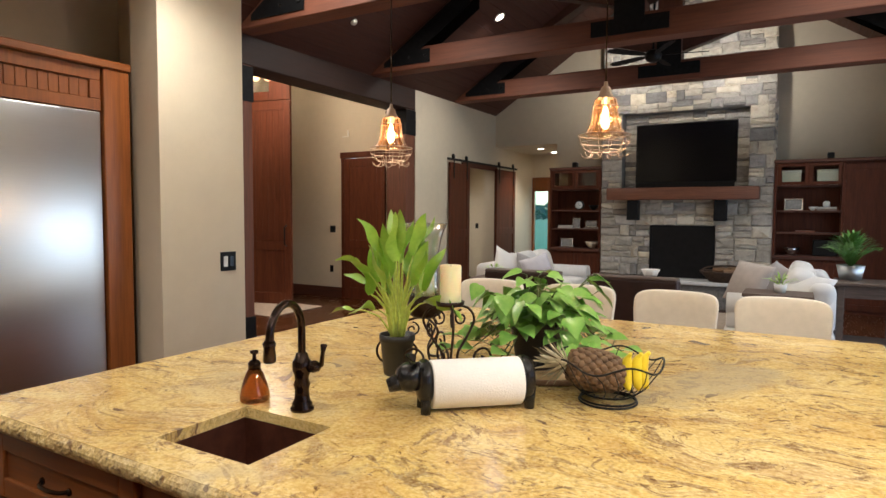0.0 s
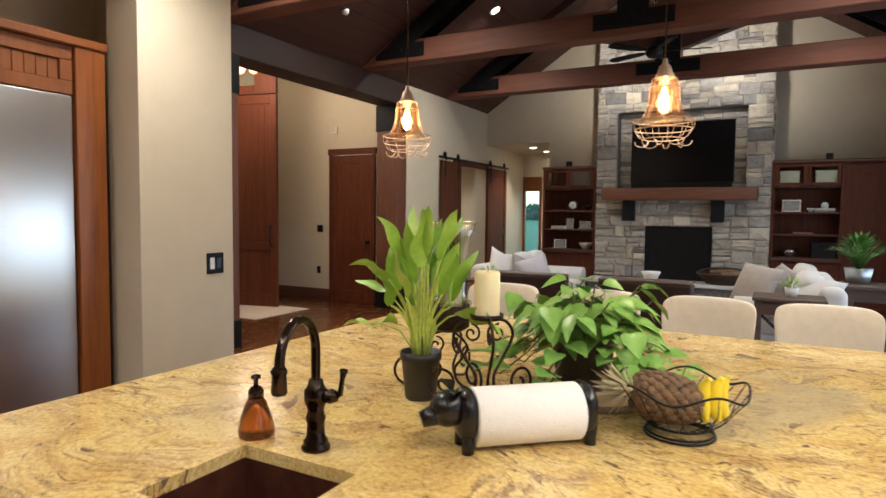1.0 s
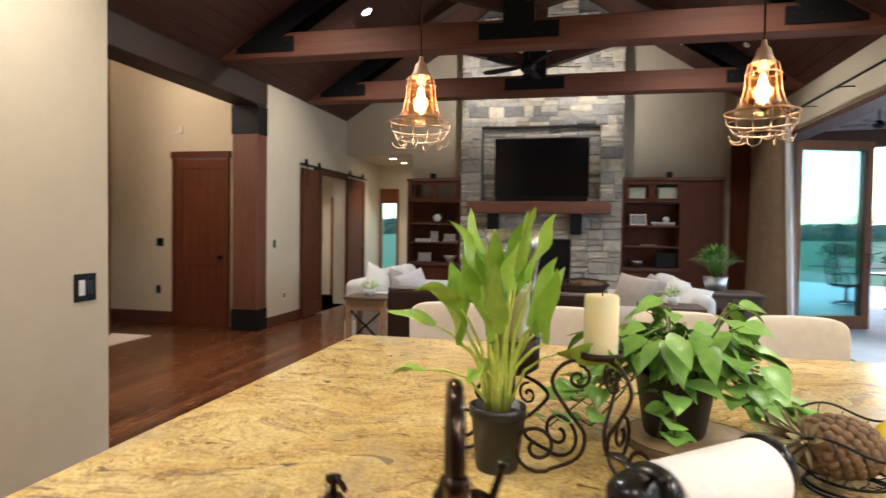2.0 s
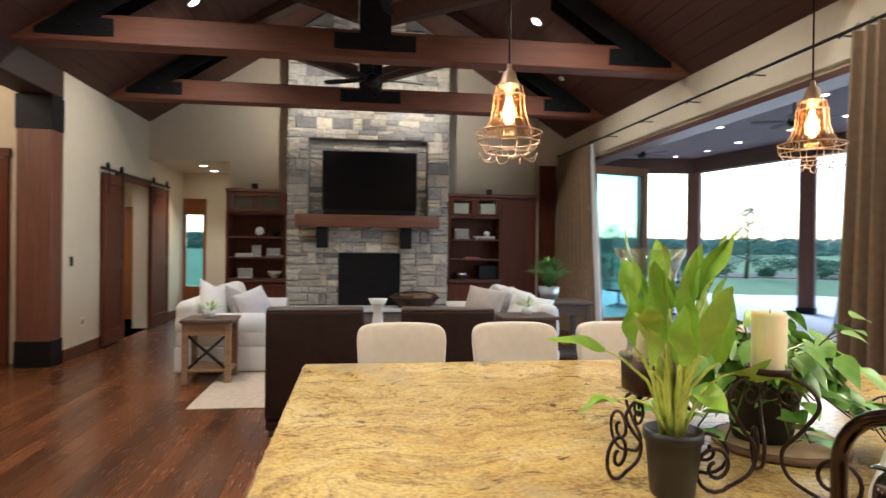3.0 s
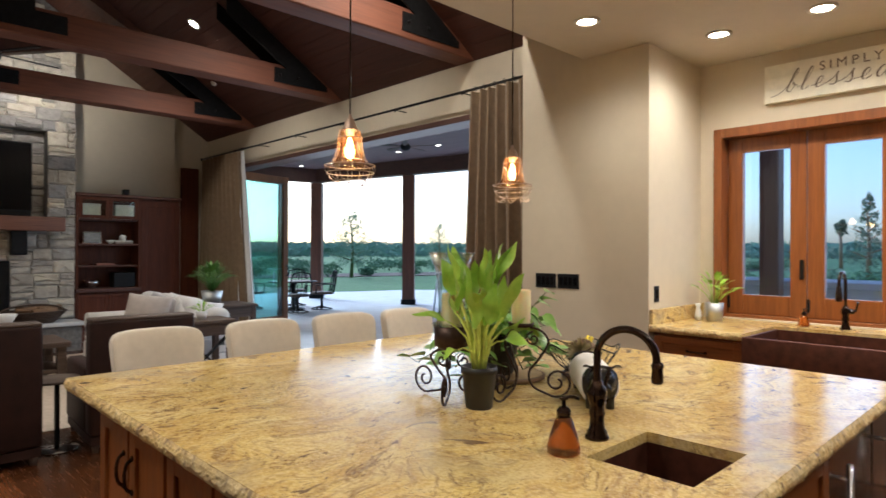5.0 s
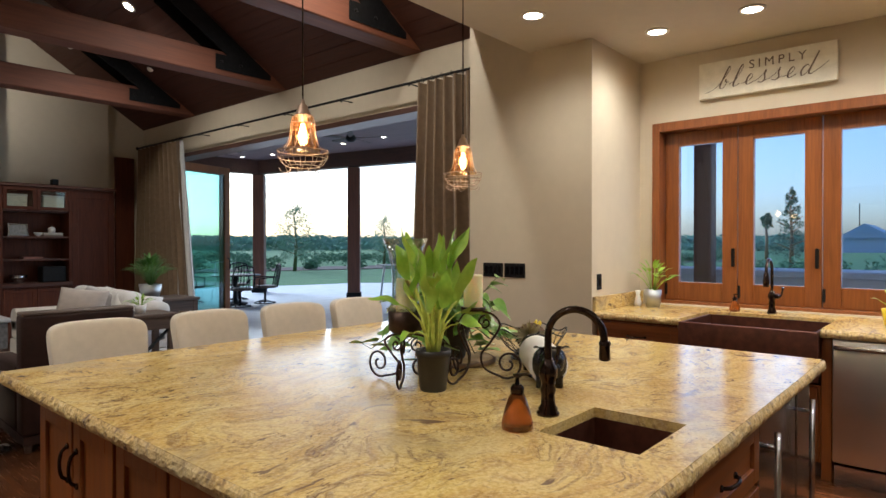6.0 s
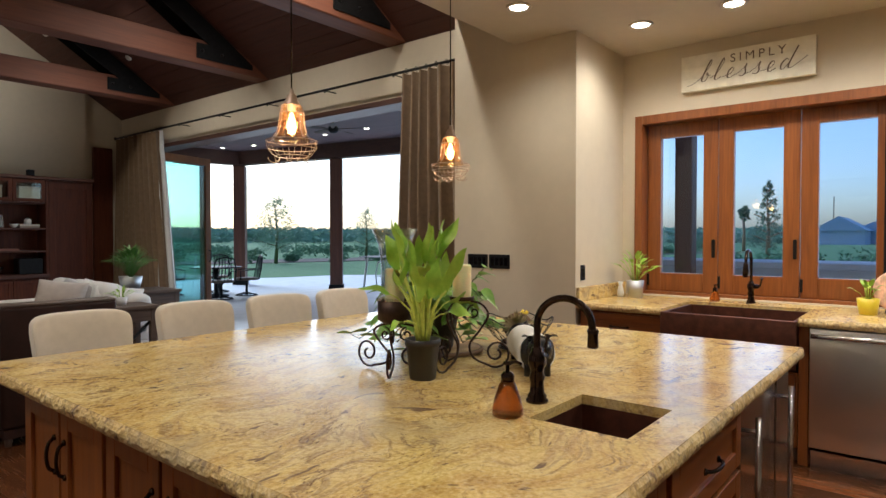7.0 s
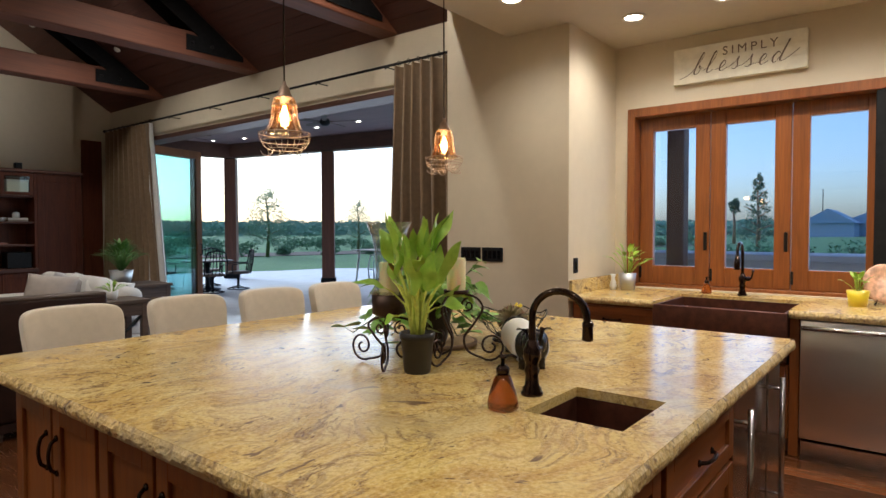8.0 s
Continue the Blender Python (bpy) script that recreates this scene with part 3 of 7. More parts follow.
# ---- entry: posts, beam, doors ----
def entry_post(y, label):
    t = thing("timber_post", (XL - 0.19, y, 0), label, "post", "entry posts")
    part("shaft", B(-0.19, -0.13, 0, 0.19, 0.13, 3.12, bev=0.012), BEAM_Z, t)
    part("foot_plate", boxes((-0.2, -0.14, 0.0, 0.2, 0.14, 0.30), bev=0.004), BLACKPLATE, t, "black steel shoe")
    part("head_plate", boxes((-0.2, -0.14, 2.72, 0.2, 0.14, 3.11), bev=0.004), BLACKPLATE, t, "black steel head plate")


entry_post(10.06, "brown timber post with black steel plates")
entry_post(6.69, "brown timber post with black steel plates")
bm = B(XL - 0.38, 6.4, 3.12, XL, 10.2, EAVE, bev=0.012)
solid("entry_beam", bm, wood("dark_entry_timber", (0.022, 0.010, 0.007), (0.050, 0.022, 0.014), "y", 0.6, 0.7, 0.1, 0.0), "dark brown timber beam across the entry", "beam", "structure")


def framed_panel(bm, w, h, cuts, th=0.045, stile=0.11, rail=0.14, inset=0.012):
    """Door geometry: stiles, rails at the heights in cuts, recessed panels between."""
    box(bm, -w / 2, -th / 2, 0, -w / 2 + stile, th / 2, h, bev=0.003)
    box(bm, w / 2 - stile, -th / 2, 0, w / 2, th / 2, h, bev=0.003)
    edges = [(0, rail * 1.4)] + [(c - rail / 2, c + rail / 2) for c in cuts] + [(h - rail, h)]
    for a, b in edges:
        box(bm, -w / 2 + stile, -th / 2, a, w / 2 - stile, th / 2, b, bev=0.003)
    for (_, a), (b, _) in zip(edges, edges[1:]):
        box(bm, -w / 2 + stile, -th / 2 + inset, a, w / 2 - stile, th / 2 - inset, b)
    return bm


d1 = tagged(thing("closet_door", (-8.74, 10.19, 0), "closed dark wooden panel door in the foyer", "door"), kind="structure")
d1.name = "door_1"
part("leaf", framed_panel(bmesh.new(), 0.80, 2.41, (0.95,)), DARKDOOR, d1)
part("casing", boxes((-0.46, -0.03, 0, -0.405, 0.02, 2.42), (0.405, -0.03, 0, 0.46, 0.02, 2.42), (-0.48, -0.035, 2.42, 0.48, 0.02, 2.52), bev=0.004), DARKDOOR, d1)
bm = bmesh.new()
lathe(bm, [(0.0, 0), (0.028, 0), (0.028, 0.008), (0.01, 0.012), (0.01, 0.04), (0.026, 0.05), (0.026, 0.066), (0.0, 0.072)], 14, m=pose(0.34, -0.022, 1.0, 90))
part("door_handle", bm, IRON, d1)
# tall entry door with an arched glass light
d2 = tagged(thing("entry_door", pose(-9.78, 8.98, 0, 0, 0, 12), "tall open wooden entry door with plank panel", "door"), kind="structure")
d2.name = "door_2"
bm = framed_panel(bmesh.new(), 0.95, 3.25, (0.95,), 0.06)
for k in range(7):
    x = -0.34 + k * 0.113
    box(bm, x - 0.05, -0.024, 1.03, x + 0.05, 0.024, 3.10, bev=0.003)
part("leaf", bm, DARKDOOR, d2)
part("transom_frame", boxes((-0.475, -0.03, 3.26, -0.3, 0.03, 4.3), (0.1, -0.03, 3.26, 0.475, 0.03, 4.3), (-0.3, -0.03, 3.26, 0.1, 0.03, 3.4), (-0.3, -0.03, 4.15, 0.1, 0.03, 4.3), bev=0.004), DARKDOOR, d2)
part("transom_glass", B(-0.3, -0.006, 3.4, 0.1, 0.006, 4.15), GLASS, d2)
bm = bmesh.new()
tube(bm, [(0.4, -0.03, 0.95), (0.4, -0.09, 0.98), (0.4, -0.09, 1.25), (0.4, -0.03, 1.28)], 0.012)
part("door_handle", bm, IRON, d2)
solid("entry_mat", B(-9.95, 8.1, 0.0, -8.8, 9.2, 0.015, bev=0.005), RUG, "pale woven mat before the entry door", "rug")
bm = boxes((-0.07, -0.02, 0, 0.07, 0, 0.02), (0.04, -0.025, 0, 0.075, 0, 0.12), bev=0.003)
ob = solid("door_chime", bm, WHITEPAINT, "small beige wall chime", "chime")
ob.matrix_basis = pose(-9.12, 10.2, 2.78)

t = thing("foyer_chandelier", (-9.2, 8.24, 3.42), "lit foyer chandelier with scalloped amber glass cups", "chandelier")
part("rod", tube(bmesh.new(), [(0, 0, 0.12), (0, 0, 0.98)], 0.012, 8), IRON, t)
part("ring", tube(bmesh.new(), [(0.26 * math.cos(a), 0.26 * math.sin(a), 0.12) for a in [2 * math.pi * k / 28 for k in range(28)]], 0.012, 6, closed=True), IRON, t)
AMBERCUP = glow("lit_amber_cup", (0.9, 0.5, 0.25), 0.9)
for k in range(8):
    a = 2 * math.pi * k / 8
    part("arm", tube(bmesh.new(), [(0, 0, 0.14), (0.26 * math.cos(a), 0.26 * math.sin(a), 0.12)], 0.007, 6), IRON, t)
    part("cup", lathe(bmesh.new(), [(0.012, 0.0), (0.05, 0.02), (0.075, 0.07), (0.085, 0.12), (0.080, 0.12), (0.07, 0.07), (0.045, 0.024), (0.012, 0.0)], 14, at=(0.26 * math.cos(a), 0.26 * math.sin(a), 0.0)), AMBERCUP, t)

# barn doors on a black rail
bd = tagged(thing("barn_doors", (XL, 0, 0), "pair of sliding dark wooden barn doors on a black rail", "door"), kind="structure")
bd.name = "door_3"
for ya, yb in ((11.22, 11.95), (13.12, 14.06)):
    bm = framed_panel(bmesh.new(), yb - ya, 2.36, (1.1,), 0.04)
    part("leaf", bm, DARKDOOR, bd, place=Matrix.Translation((0.055, (ya + yb) / 2, 0.02)) @ pose(0, 0, 0, 0, 0, 90))
    for yy in (ya + 0.12, yb - 0.12):
        bm = boxes((0.077, yy - 0.02, 2.1, 0.085, yy + 0.02, 2.5), bev=0.002)
        lathe(bm, [(0.0, 0), (0.045, 0), (0.045, 0.018), (0.0, 0.018)], 16, at=(0.055, yy, 2.49), m=pose(0, 0, 0, 0, 90))
        part("hanger", bm, IRON, bd, "black strap hanger with a wheel")
part("rail", boxes((0.045, 11.15, 2.42, 0.055, 14.2, 2.46), bev=0.002), IRON, bd)
part("casing", boxes((0.0, 11.75, 0, 0.022, 11.84, 2.42), (0.0, 13.16, 0, 0.022, 13.25, 2.42), (0.0, 11.75, 2.34, 0.024, 13.25, 2.44), bev=0.003), DARKDOOR, bd)
# the room behind the barn doors
structure("wall_study", boxes((-9.6, 11.2, 0, -9.5, 14.6, 2.6), (-9.6, 14.6, 0, XL - 0.25, 14.7, 2.6), (-9.6, 11.1, 0, XL - 0.25, 11.2, 2.6)), WALL, "plaster walls of the room behind the barn doors")
structure("ceiling_study", boxes((-9.6, 11.1, 2.6, XL - 0.25, 14.7, 2.7)), CEIL, "ceiling of the room behind", "ceiling")
structure("floor_study", boxes((-9.6, 11.1, -0.05, XL, 14.7, 0.0)), FLOORWOOD, "dark floor of the room behind", "floor")
d4 = tagged(thing("study_door", pose(-8.17, 14.55, 0), "wooden panel door standing in the room behind", "door"), kind="structure")
d4.name = "door_4"
part("leaf", framed_panel(bmesh.new(), 0.8, 2.1, (0.95,)), CHERRY_Z, d4)
# glazed door at the hall's end
gd = tagged(thing("hall_window", (XL + 0.235, 15.22, 0.12), "narrow glazed door at the end of the hall", "window"), kind="structure")
gd.name = "window_1"
part("window_frame", boxes((-0.225, -0.04, 0, -0.17, 0.04, 2.2), (0.16, -0.04, 0, 0.215, 0.04, 2.2), (-0.17, -0.04, 0, 0.16, 0.04, 0.45), (-0.17, -0.04, 1.88, 0.16, 0.04, 2.2), bev=0.004), CHERRY_Z, gd)
part("pane", B(-0.17, -0.005, 0.45, 0.16, 0.005, 1.88), DOORGLASS, gd)


# ---- patio: opening frame, folded doors, roof, posts, ground ----
structure("trim", boxes((XR - 0.02, 6.1, 2.835, XR + 0.27, 12.518, 2.897), (XR - 0.012, 12.52, 0, XR + 0.27, 12.6, 2.86), bev=0.004), BEAM_Y, "wooden trim round the patio opening", "trim")


def folding_door(place, w=1.3, h=2.97):
    t = thing("folding_glass_door", place, "open folding patio door of wood and tinted glass", "door", "folding patio doors")
    s = 0.13
    part("frame", boxes((-w / 2, -0.03, 0, -w / 2 + s, 0.03, h), (w / 2 - s, -0.03, 0, w / 2, 0.03, h), (-w / 2 + s, -0.03, 0, w / 2 - s, 0.03, 0.22), (-w / 2 + s, -0.03, h - 0.14, w / 2 - s, 0.03, h), bev=0.004), CHERRY_Z, t)
    part("pane", B(-w / 2 + s, -0.006, 0.22, w / 2 - s, 0.006, h - 0.14), DOORGLASS, t)
    bm = bmesh.new()
    tube(bm, [(w / 2 - 0.06, -0.03, 1.0), (w / 2 - 0.06, -0.08, 1.02), (w / 2 - 0.06, -0.08, 1.2), (w / 2 - 0.06, -0.03, 1.22)], 0.01)
    part("handle", bm, IRON, t)
    return t


fd = folding_door(pose(0.50, 13.02, -0.05, 0, 0, 16))
copy_thing(fd, pose(0.47, 13.12, -0.05, 0, 0, 16))
P_C, P_R = Vector((5.45, 18.95)), Vector((6.18, 15.34))
along = (P_R - P_C).normalized()
PATIO_Z = -0.04


def patio_post(p):
    t = thing("patio_post", pose(p.x, p.y, PATIO_Z, 0, 0, -45), "brown timber patio post", "post", "patio posts")
    part("shaft", B(-0.17, -0.17, 0, 0.17, 0.17, 3.64, bev=0.012), BEAM_Z, t)
    part("foot", B(-0.2, -0.2, 0, 0.2, 0.2, 0.14, bev=0.006), BLACKPLATE, t)


posts = [P_C, P_R, P_R + along * 3.9, P_R + along * 7.8, P_C + Vector((-4.6, 0.9))]
for p in posts:
    patio_post(p)
for a, b in ((posts[0], posts[3]), (posts[4], posts[0])):
    d = (b - a).normalized()
    m = Matrix.Translation((a.x, a.y, 3.62)) @ pose(0, 0, 0, 0, 0, math.degrees(math.atan2(d.y, d.x)))
    solid("patio_beam", box(bmesh.new(), -0.2, -0.15, 0, (b - a).length + 0.2, 0.15, 0.42, bev=0.01, m=m), BEAM_Y, "brown timber beam over the patio", "beam", "structure")
bm = bmesh.new()
out = [(XR + 0.25, 4.6), (posts[3].x + 0.3, posts[3].y), (P_R.x + 0.3, P_R.y + 0.3), (P_C.x + 0.2, P_C.y + 0.4), (posts[4].x - 0.4, posts[4].y + 0.4), (XR + 0.25, 20.0)]
prism(bm, out, 4.03, 4.16, "z")
structure("patio_ceiling", bm, wood("patio_boards", (0.12, 0.072, 0.074), (0.24, 0.15, 0.15), "y", 0.6, 1.0, 0.1, 0.0), "brown board ceiling over the patio", "ceiling")
bm = bmesh.new()
prism(bm, [(XR, 20.6), (XR + 0.25, 20.6), (XR + 0.25, 13.575), (XR, 13.575)], -0.2, 4.03, "z")
structure("wall_outside", bm, WALL, "plaster house wall beside the patio")
for x, y in ((3.42, 11.58), (5.04, 12.93), (3.36, 14.44), (4.9, 17.4), (5.09, 11.52), (4.6, 18.5), (3.2, 18.4), (4.88, 16.08), (4.99, 14.39)):
    t = thing("patio_downlight", (x, y, 4.03), "small round lit downlight in the patio ceiling", "downlight", "patio downlights")
    part("ring", lathe(bmesh.new(), [(0.055, -0.001), (0.085, -0.001), (0.085, -0.01), (0.055, -0.01), (0.055, -0.001)], 20), WHITEPAINT, t)
    part("lens", lathe(bmesh.new(), [(0.0, -0.004), (0.055, -0.004), (0.055, -0.006), (0.0, -0.006)], 20), CANGLOW, t)


def ceiling_fan(place, drop, blades, span, label, group, mat):
    """A fan at rest: rod, motor and pitched blades."""
    t = thing("ceiling_fan", place, label, "ceiling fan", group)
    bm = bmesh.new()
    tube(bm, [(0, 0, drop), (0, 0, 0.06)], 0.014, 10)
    part("rod", bm, IRON, t)
    part("motor", lathe(bmesh.new(), [(0, -0.09), (0.06, -0.085), (0.10, -0.05), (0.11, 0.0), (0.085, 0.05), (0.03, 0.075), (0, 0.08)], 20), IRON, t)
    part("canopy", lathe(bmesh.new(), [(0, drop), (0.07, drop), (0.06, drop - 0.05), (0.02, drop - 0.09), (0, drop - 0.09)], 18), IRON, t)
    for k in range(blades):
        bm = bmesh.new()
        prism(bm, [(0.16, -0.035), (0.28, -0.05), (span * 0.9, -0.06), (span, -0.03), (span, 0.03), (span * 0.9, 0.06), (0.28, 0.05), (0.16, 0.035)], -0.005, 0.005, "z")
        box(bm, 0.08, -0.018, -0.008, 0.2, 0.018, 0.004)
        part("blade", bm, mat, t, place=pose(0, 0, 0, 0, 0, 360 * k / blades + 12) @ pose(0, 0, 0, 12, 0, 0))
    return t


ceiling_fan(pose(3.05, 11.82, 3.62), 0.41, 5, 0.66, "dark ceiling fan with pale blades under the patio roof", "patio fans", DARKTABLE)
ceiling_fan(pose(2.29, 15.84, 3.62), 0.41, 5, 0.66, "dark ceiling fan under the patio roof", "patio fans", DARKTABLE)
ceiling_fan(pose(RIDGE_X, 10.35, 3.58), roof_z(RIDGE_X) - 3.58, 5, 0.68, "dark ceiling fan hanging between the trusses", "vault fans", IRON)
ceiling_fan(pose(RIDGE_X, 7.95, 3.78, 0, 0, -6), roof_z(RIDGE_X) - 3.78, 5, 0.68, "dark ceiling fan hanging between the trusses", "vault fans", IRON)

# ground: concrete patio, lawn, planting beds, fields, tree line
CONCRETE = plain("pale_concrete", (0.58, 0.58, 0.58), 0.75, 0, 0.08, 3, 0.2, 60)
m, nt, p = nodes_of("lawn_and_fields")
v = coords(nt)
near = ramp(nt, noise_tex(nt, v, 1.4, 6, 0.7), [(0.3, (0.045, 0.13, 0.028)), (0.7, (0.095, 0.225, 0.045))])
far = ramp(nt, noise_tex(nt, v, 0.05, 5, 0.6), [(0.35, (0.035, 0.10, 0.05)), (0.65, (0.085, 0.17, 0.075))])
nt.links.new(mixed(nt, 0.55, near, far), p.inputs["Base Color"])
p.inputs["Roughness"].default_value = 0.95
bump(nt, p, noise_tex(nt, v, 60, 3), 0.6, 0.03)
LAWN = m
bm = bmesh.new()
prism(bm, [(0.25, -900), (1500, -900), (1500, 1500), (-1500, 1500), (-1500, 15.45), (0.25, 15.45)], -0.4, -0.16, "z")
structure("ground", bm, LAWN, "green lawn running out to flat fields", "ground")
bm = bmesh.new()
edge = [(XR + 0.25, 4.6), (0.22, 4.6), (0.22, -9), (13.5, -9)]
edge += [(13.0 + 1.2 * math.sin(k * 0.5) - 0.004 * (k - 8) ** 2 * 3, -6 + 1.8 * k) for k in range(1, 14)]
edge += [(10.4, 20.2), (8.4, 20.6), (6.0, 21.8), (3.5, 23.5), (XR + 0.25, 24.0)]
prism(bm, edge, -0.3, PATIO_Z, "z")
structure("pavement", bm, CONCRETE, "pale concrete patio with a curved edge", "pavement")
BED = plain("mulch_bed", (0.055, 0.035, 0.025), 0.95, 0, 0.4, 3, 0.8, 20)
SHRUB = leaf_mat("shrub_leaf", (0.05, 0.11, 0.06), (0.12, 0.21, 0.11), 0.9)
TREELEAF = leaf_mat("young_tree_leaf", (0.10, 0.18, 0.12), (0.22, 0.34, 0.20), 0.9)
PINE = leaf_mat("conifer_leaf", (0.05, 0.10, 0.07), (0.11, 0.17, 0.11), 0.9)
rng = random.Random(5)


def leaf_cloud(bm, centre, size, count, leaf, flat=1.0, rnd=rng):
    """Many small leaves scattered through a lumpy volume."""
    for _ in range(count):
        d = Vector((rnd.gauss(0, 1), rnd.gauss(0, 1), rnd.gauss(0, 1))).normalized() * (rnd.random() ** 0.45)
        c = Vector(centre) + Vector((d.x * size[0], d.y * size[1], d.z * size[2])) * (0.8 + 0.35 * noise.noise(d * 2.3 + Vector(centre)))
        a = Vector((rnd.gauss(0, 1), rnd.gauss(0, 1), rnd.gauss(0, 0.6) * flat)).normalized() * leaf
        b = a.orthogonal().normalized() * leaf * 0.5
        q = [c - a, c + b, c + a, c - b]
        bm.faces.new([bm.verts.new(x) for x in q])
    return bm


# beds of shrubs behind the lawn
for (x, y, s) in [(12 + 2.3 * k + rng.uniform(-.6, .6), 36 - 0.75 * k + rng.uniform(-1, 1), rng.uniform(0.45, 0.8)) for k in range(22)]:
    ob = solid("shrub", leaf_cloud(bmesh.new(), (0, 0, s * 0.6), (s * 1.5, s * 1.5, s * 0.75), 240, 0.13), SHRUB, "low green shrub in a mulch bed", "shrub", "", "bed shrubs")
    ob.matrix_basis = pose(x, y, -0.16)
for k in range(34):
    sz = rng.uniform(0.5, 1.1)
    ob = solid("field_shrub", leaf_cloud(bmesh.new(), (0, 0, sz * 0.55), (sz * 2.2, sz * 2.2, sz * 0.7), 200, 0.16), SHRUB, "rounded green shrub out in the field", "shrub", "", "field shrubs")
    ob.matrix_basis = pose(14 + 1.7 * k + rng.uniform(-3, 3), 62 - 0.9 * k + rng.uniform(-14, 8), -0.16)
bm = bmesh.new()
prism(bm, [(8, 36.5), (30, 29.5), (62, 17), (64, 20.5), (34, 35), (10, 40.5)], -0.17, -0.13, "z")
structure("planting_bed", bm, BED, "dark mulch planting bed", "ground")


def tree(x, y, h, spread, name, label, mat, count=2600, conifer=False):
    t = thing(name, (x, y, -0.16), label, "tree")
    bm = bmesh.new()
    tube(bm, [(0, 0, 0), (0.03 * h, 0, h * 0.4), (0, 0.02 * h, h * 0.95)], 0.1, 8, taper=[0.03 * h, 0.02 * h, 0.004 * h])
    for k in range(14):
        z = h * (0.22 + 0.05 * k)
        a = k * 2.4
        l = spread * (1 - (z / h)) * (1.1 if conifer else 0.9) + 0.1
        tube(bm, [(0, 0, z), (l * 0.6 * math.cos(a), l * 0.6 * math.sin(a), z + 0.06 * h), (l * math.cos(a), l * math.sin(a), z + 0.09 * h)], 0.02, 5, taper=[0.009 * h, 0.006 * h, 0.002 * h])
    part("trunk", bm, VINE if not conifer else RUSTIC, t)
    bm = bmesh.new()
    for k in range(22):
        z = h * (0.2 + 0.8 * k / 22)
        a = k * 2.4
        l = spread * ((1.05 - (z / h)) * 0.95 + 0.08) if conifer else spread * (0.25 + 0.65 * math.sin(math.pi * min(1, 0.12 + 0.88 * k / 22)))
        leaf_cloud(bm, (l * 0.6 * math.cos(a), l * 0.6 * math.sin(a), z), (l * 0.6, l * 0.6, h * (0.06 if conifer else 0.11)), count // 22, (0.017 if conifer else 0.013) * h)
    part("crown", bm, mat, t)


tree(16.7, 32.9, 3.95, 1.75, "young_tree", "young leafy tree with an open crown beyond the lawn", TREELEAF, 4600)
tree(25.9, 34.8, 3.7, 1.15, "young_tree", "small leafy tree beyond the lawn", TREELEAF, 2600)
tree(34.1, 9.9, 4.85, 1.35, "conifer_tree", "dark conifer standing outside the kitchen window", PINE, 1300, True)
tree(9.5, 34.0, 2.8, 1.2, "young_tree", "small leafy tree beyond the lawn", TREELEAF, 2600)
t = thing("palm_tree", (68, 18.9, -0.2), "short palm tree far outside the window", "tree")
part("trunk", tube(bmesh.new(), [(0, 0, 0), (0.1, 0, 2.2), (0, 0.1, 4.1)], 0.28, 10, taper=[0.2, 0.15, 0.13]), RUSTIC, t)
part("crown", leaf_cloud(bmesh.new(), (0, 0, 4.3), (0.7, 0.7, 1.0), 260, 0.24), PINE, t)
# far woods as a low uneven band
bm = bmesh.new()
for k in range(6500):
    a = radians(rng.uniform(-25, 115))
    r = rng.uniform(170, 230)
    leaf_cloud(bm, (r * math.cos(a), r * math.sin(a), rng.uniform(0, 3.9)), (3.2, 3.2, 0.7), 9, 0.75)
# Distance haze is mixed into this leaf colour: paler and bluer than the shrubs.
solid("far_woods", bm, leaf_mat("hazy_far_foliage", (0.12, 0.22, 0.16), (0.20, 0.32, 0.22), 0.9), "low band of trees along the horizon", "trees", "stuff")
# Both barns' colours are lightened towards blue to carry the distance haze.
t = thing("barn", pose(154, 18.3, -0.2, 0, 0, 90), "far barn with a low gable roof, blue-grey with distance haze", "barn")
part("wall", B(-4.6, -9, 0, 4.6, 9, 3.0), plain("hazy_barn_boards", (0.30, 0.39, 0.50), 0.7), t)
bm = bmesh.new()
prism(bm, [(-5.2, 2.9), (5.2, 2.9), (0, 6.0)], -9.5, 9.5)
part("roof", bm, plain("hazy_barn_roof", (0.24, 0.34, 0.46), 0.5), t)
t = thing("radio_mast", (154, 20.2, -0.2), "thin dark mast far across the fields", "mast")
part("pole", tube(bmesh.new(), [(0, 0, 0), (0, 0, 10.6)], 0.1, 6), IRON, t)
t = thing("barn", pose(165, 12.2, -0.2, 0, 0, 90), "lower far barn beside the larger one, blue-grey with distance haze", "barn")
part("wall", B(-5, -7, 0, 5, 7, 3.0), plain("hazy_low_barn_boards", (0.30, 0.39, 0.50), 0.7), t)
bm = bmesh.new()
prism(bm, [(-5.6, 2.9), (5.6, 2.9), (0, 5.4)], -7.5, 7.5)
part("roof", bm, plain("hazy_low_barn_roof", (0.26, 0.36, 0.48), 0.5), t)
for k in range(10):
    s = rng.uniform(0.5, 0.9)
    ob = solid("shrub", leaf_cloud(bmesh.new(), (0, 0, s * 0.6), (s * 1.7, s * 1.7, s * 0.8), 300, 0.11), SHRUB, "low green shrub in a mulch bed", "shrub", "", "bed shrubs")
    ob.matrix_basis = pose(26 + rng.uniform(-2, 2), 3 + 1.7 * k + rng.uniform(-0.6, 0.6), -0.16)

# ---- kitchen island ----
IX0, IX1, IY0, IY1, TOP = -4.465, -2.02, 2.73, 5.17, 0.92
SX0, SX1, SY0, SY1 = -3.732, -3.405, 2.845, 3.128


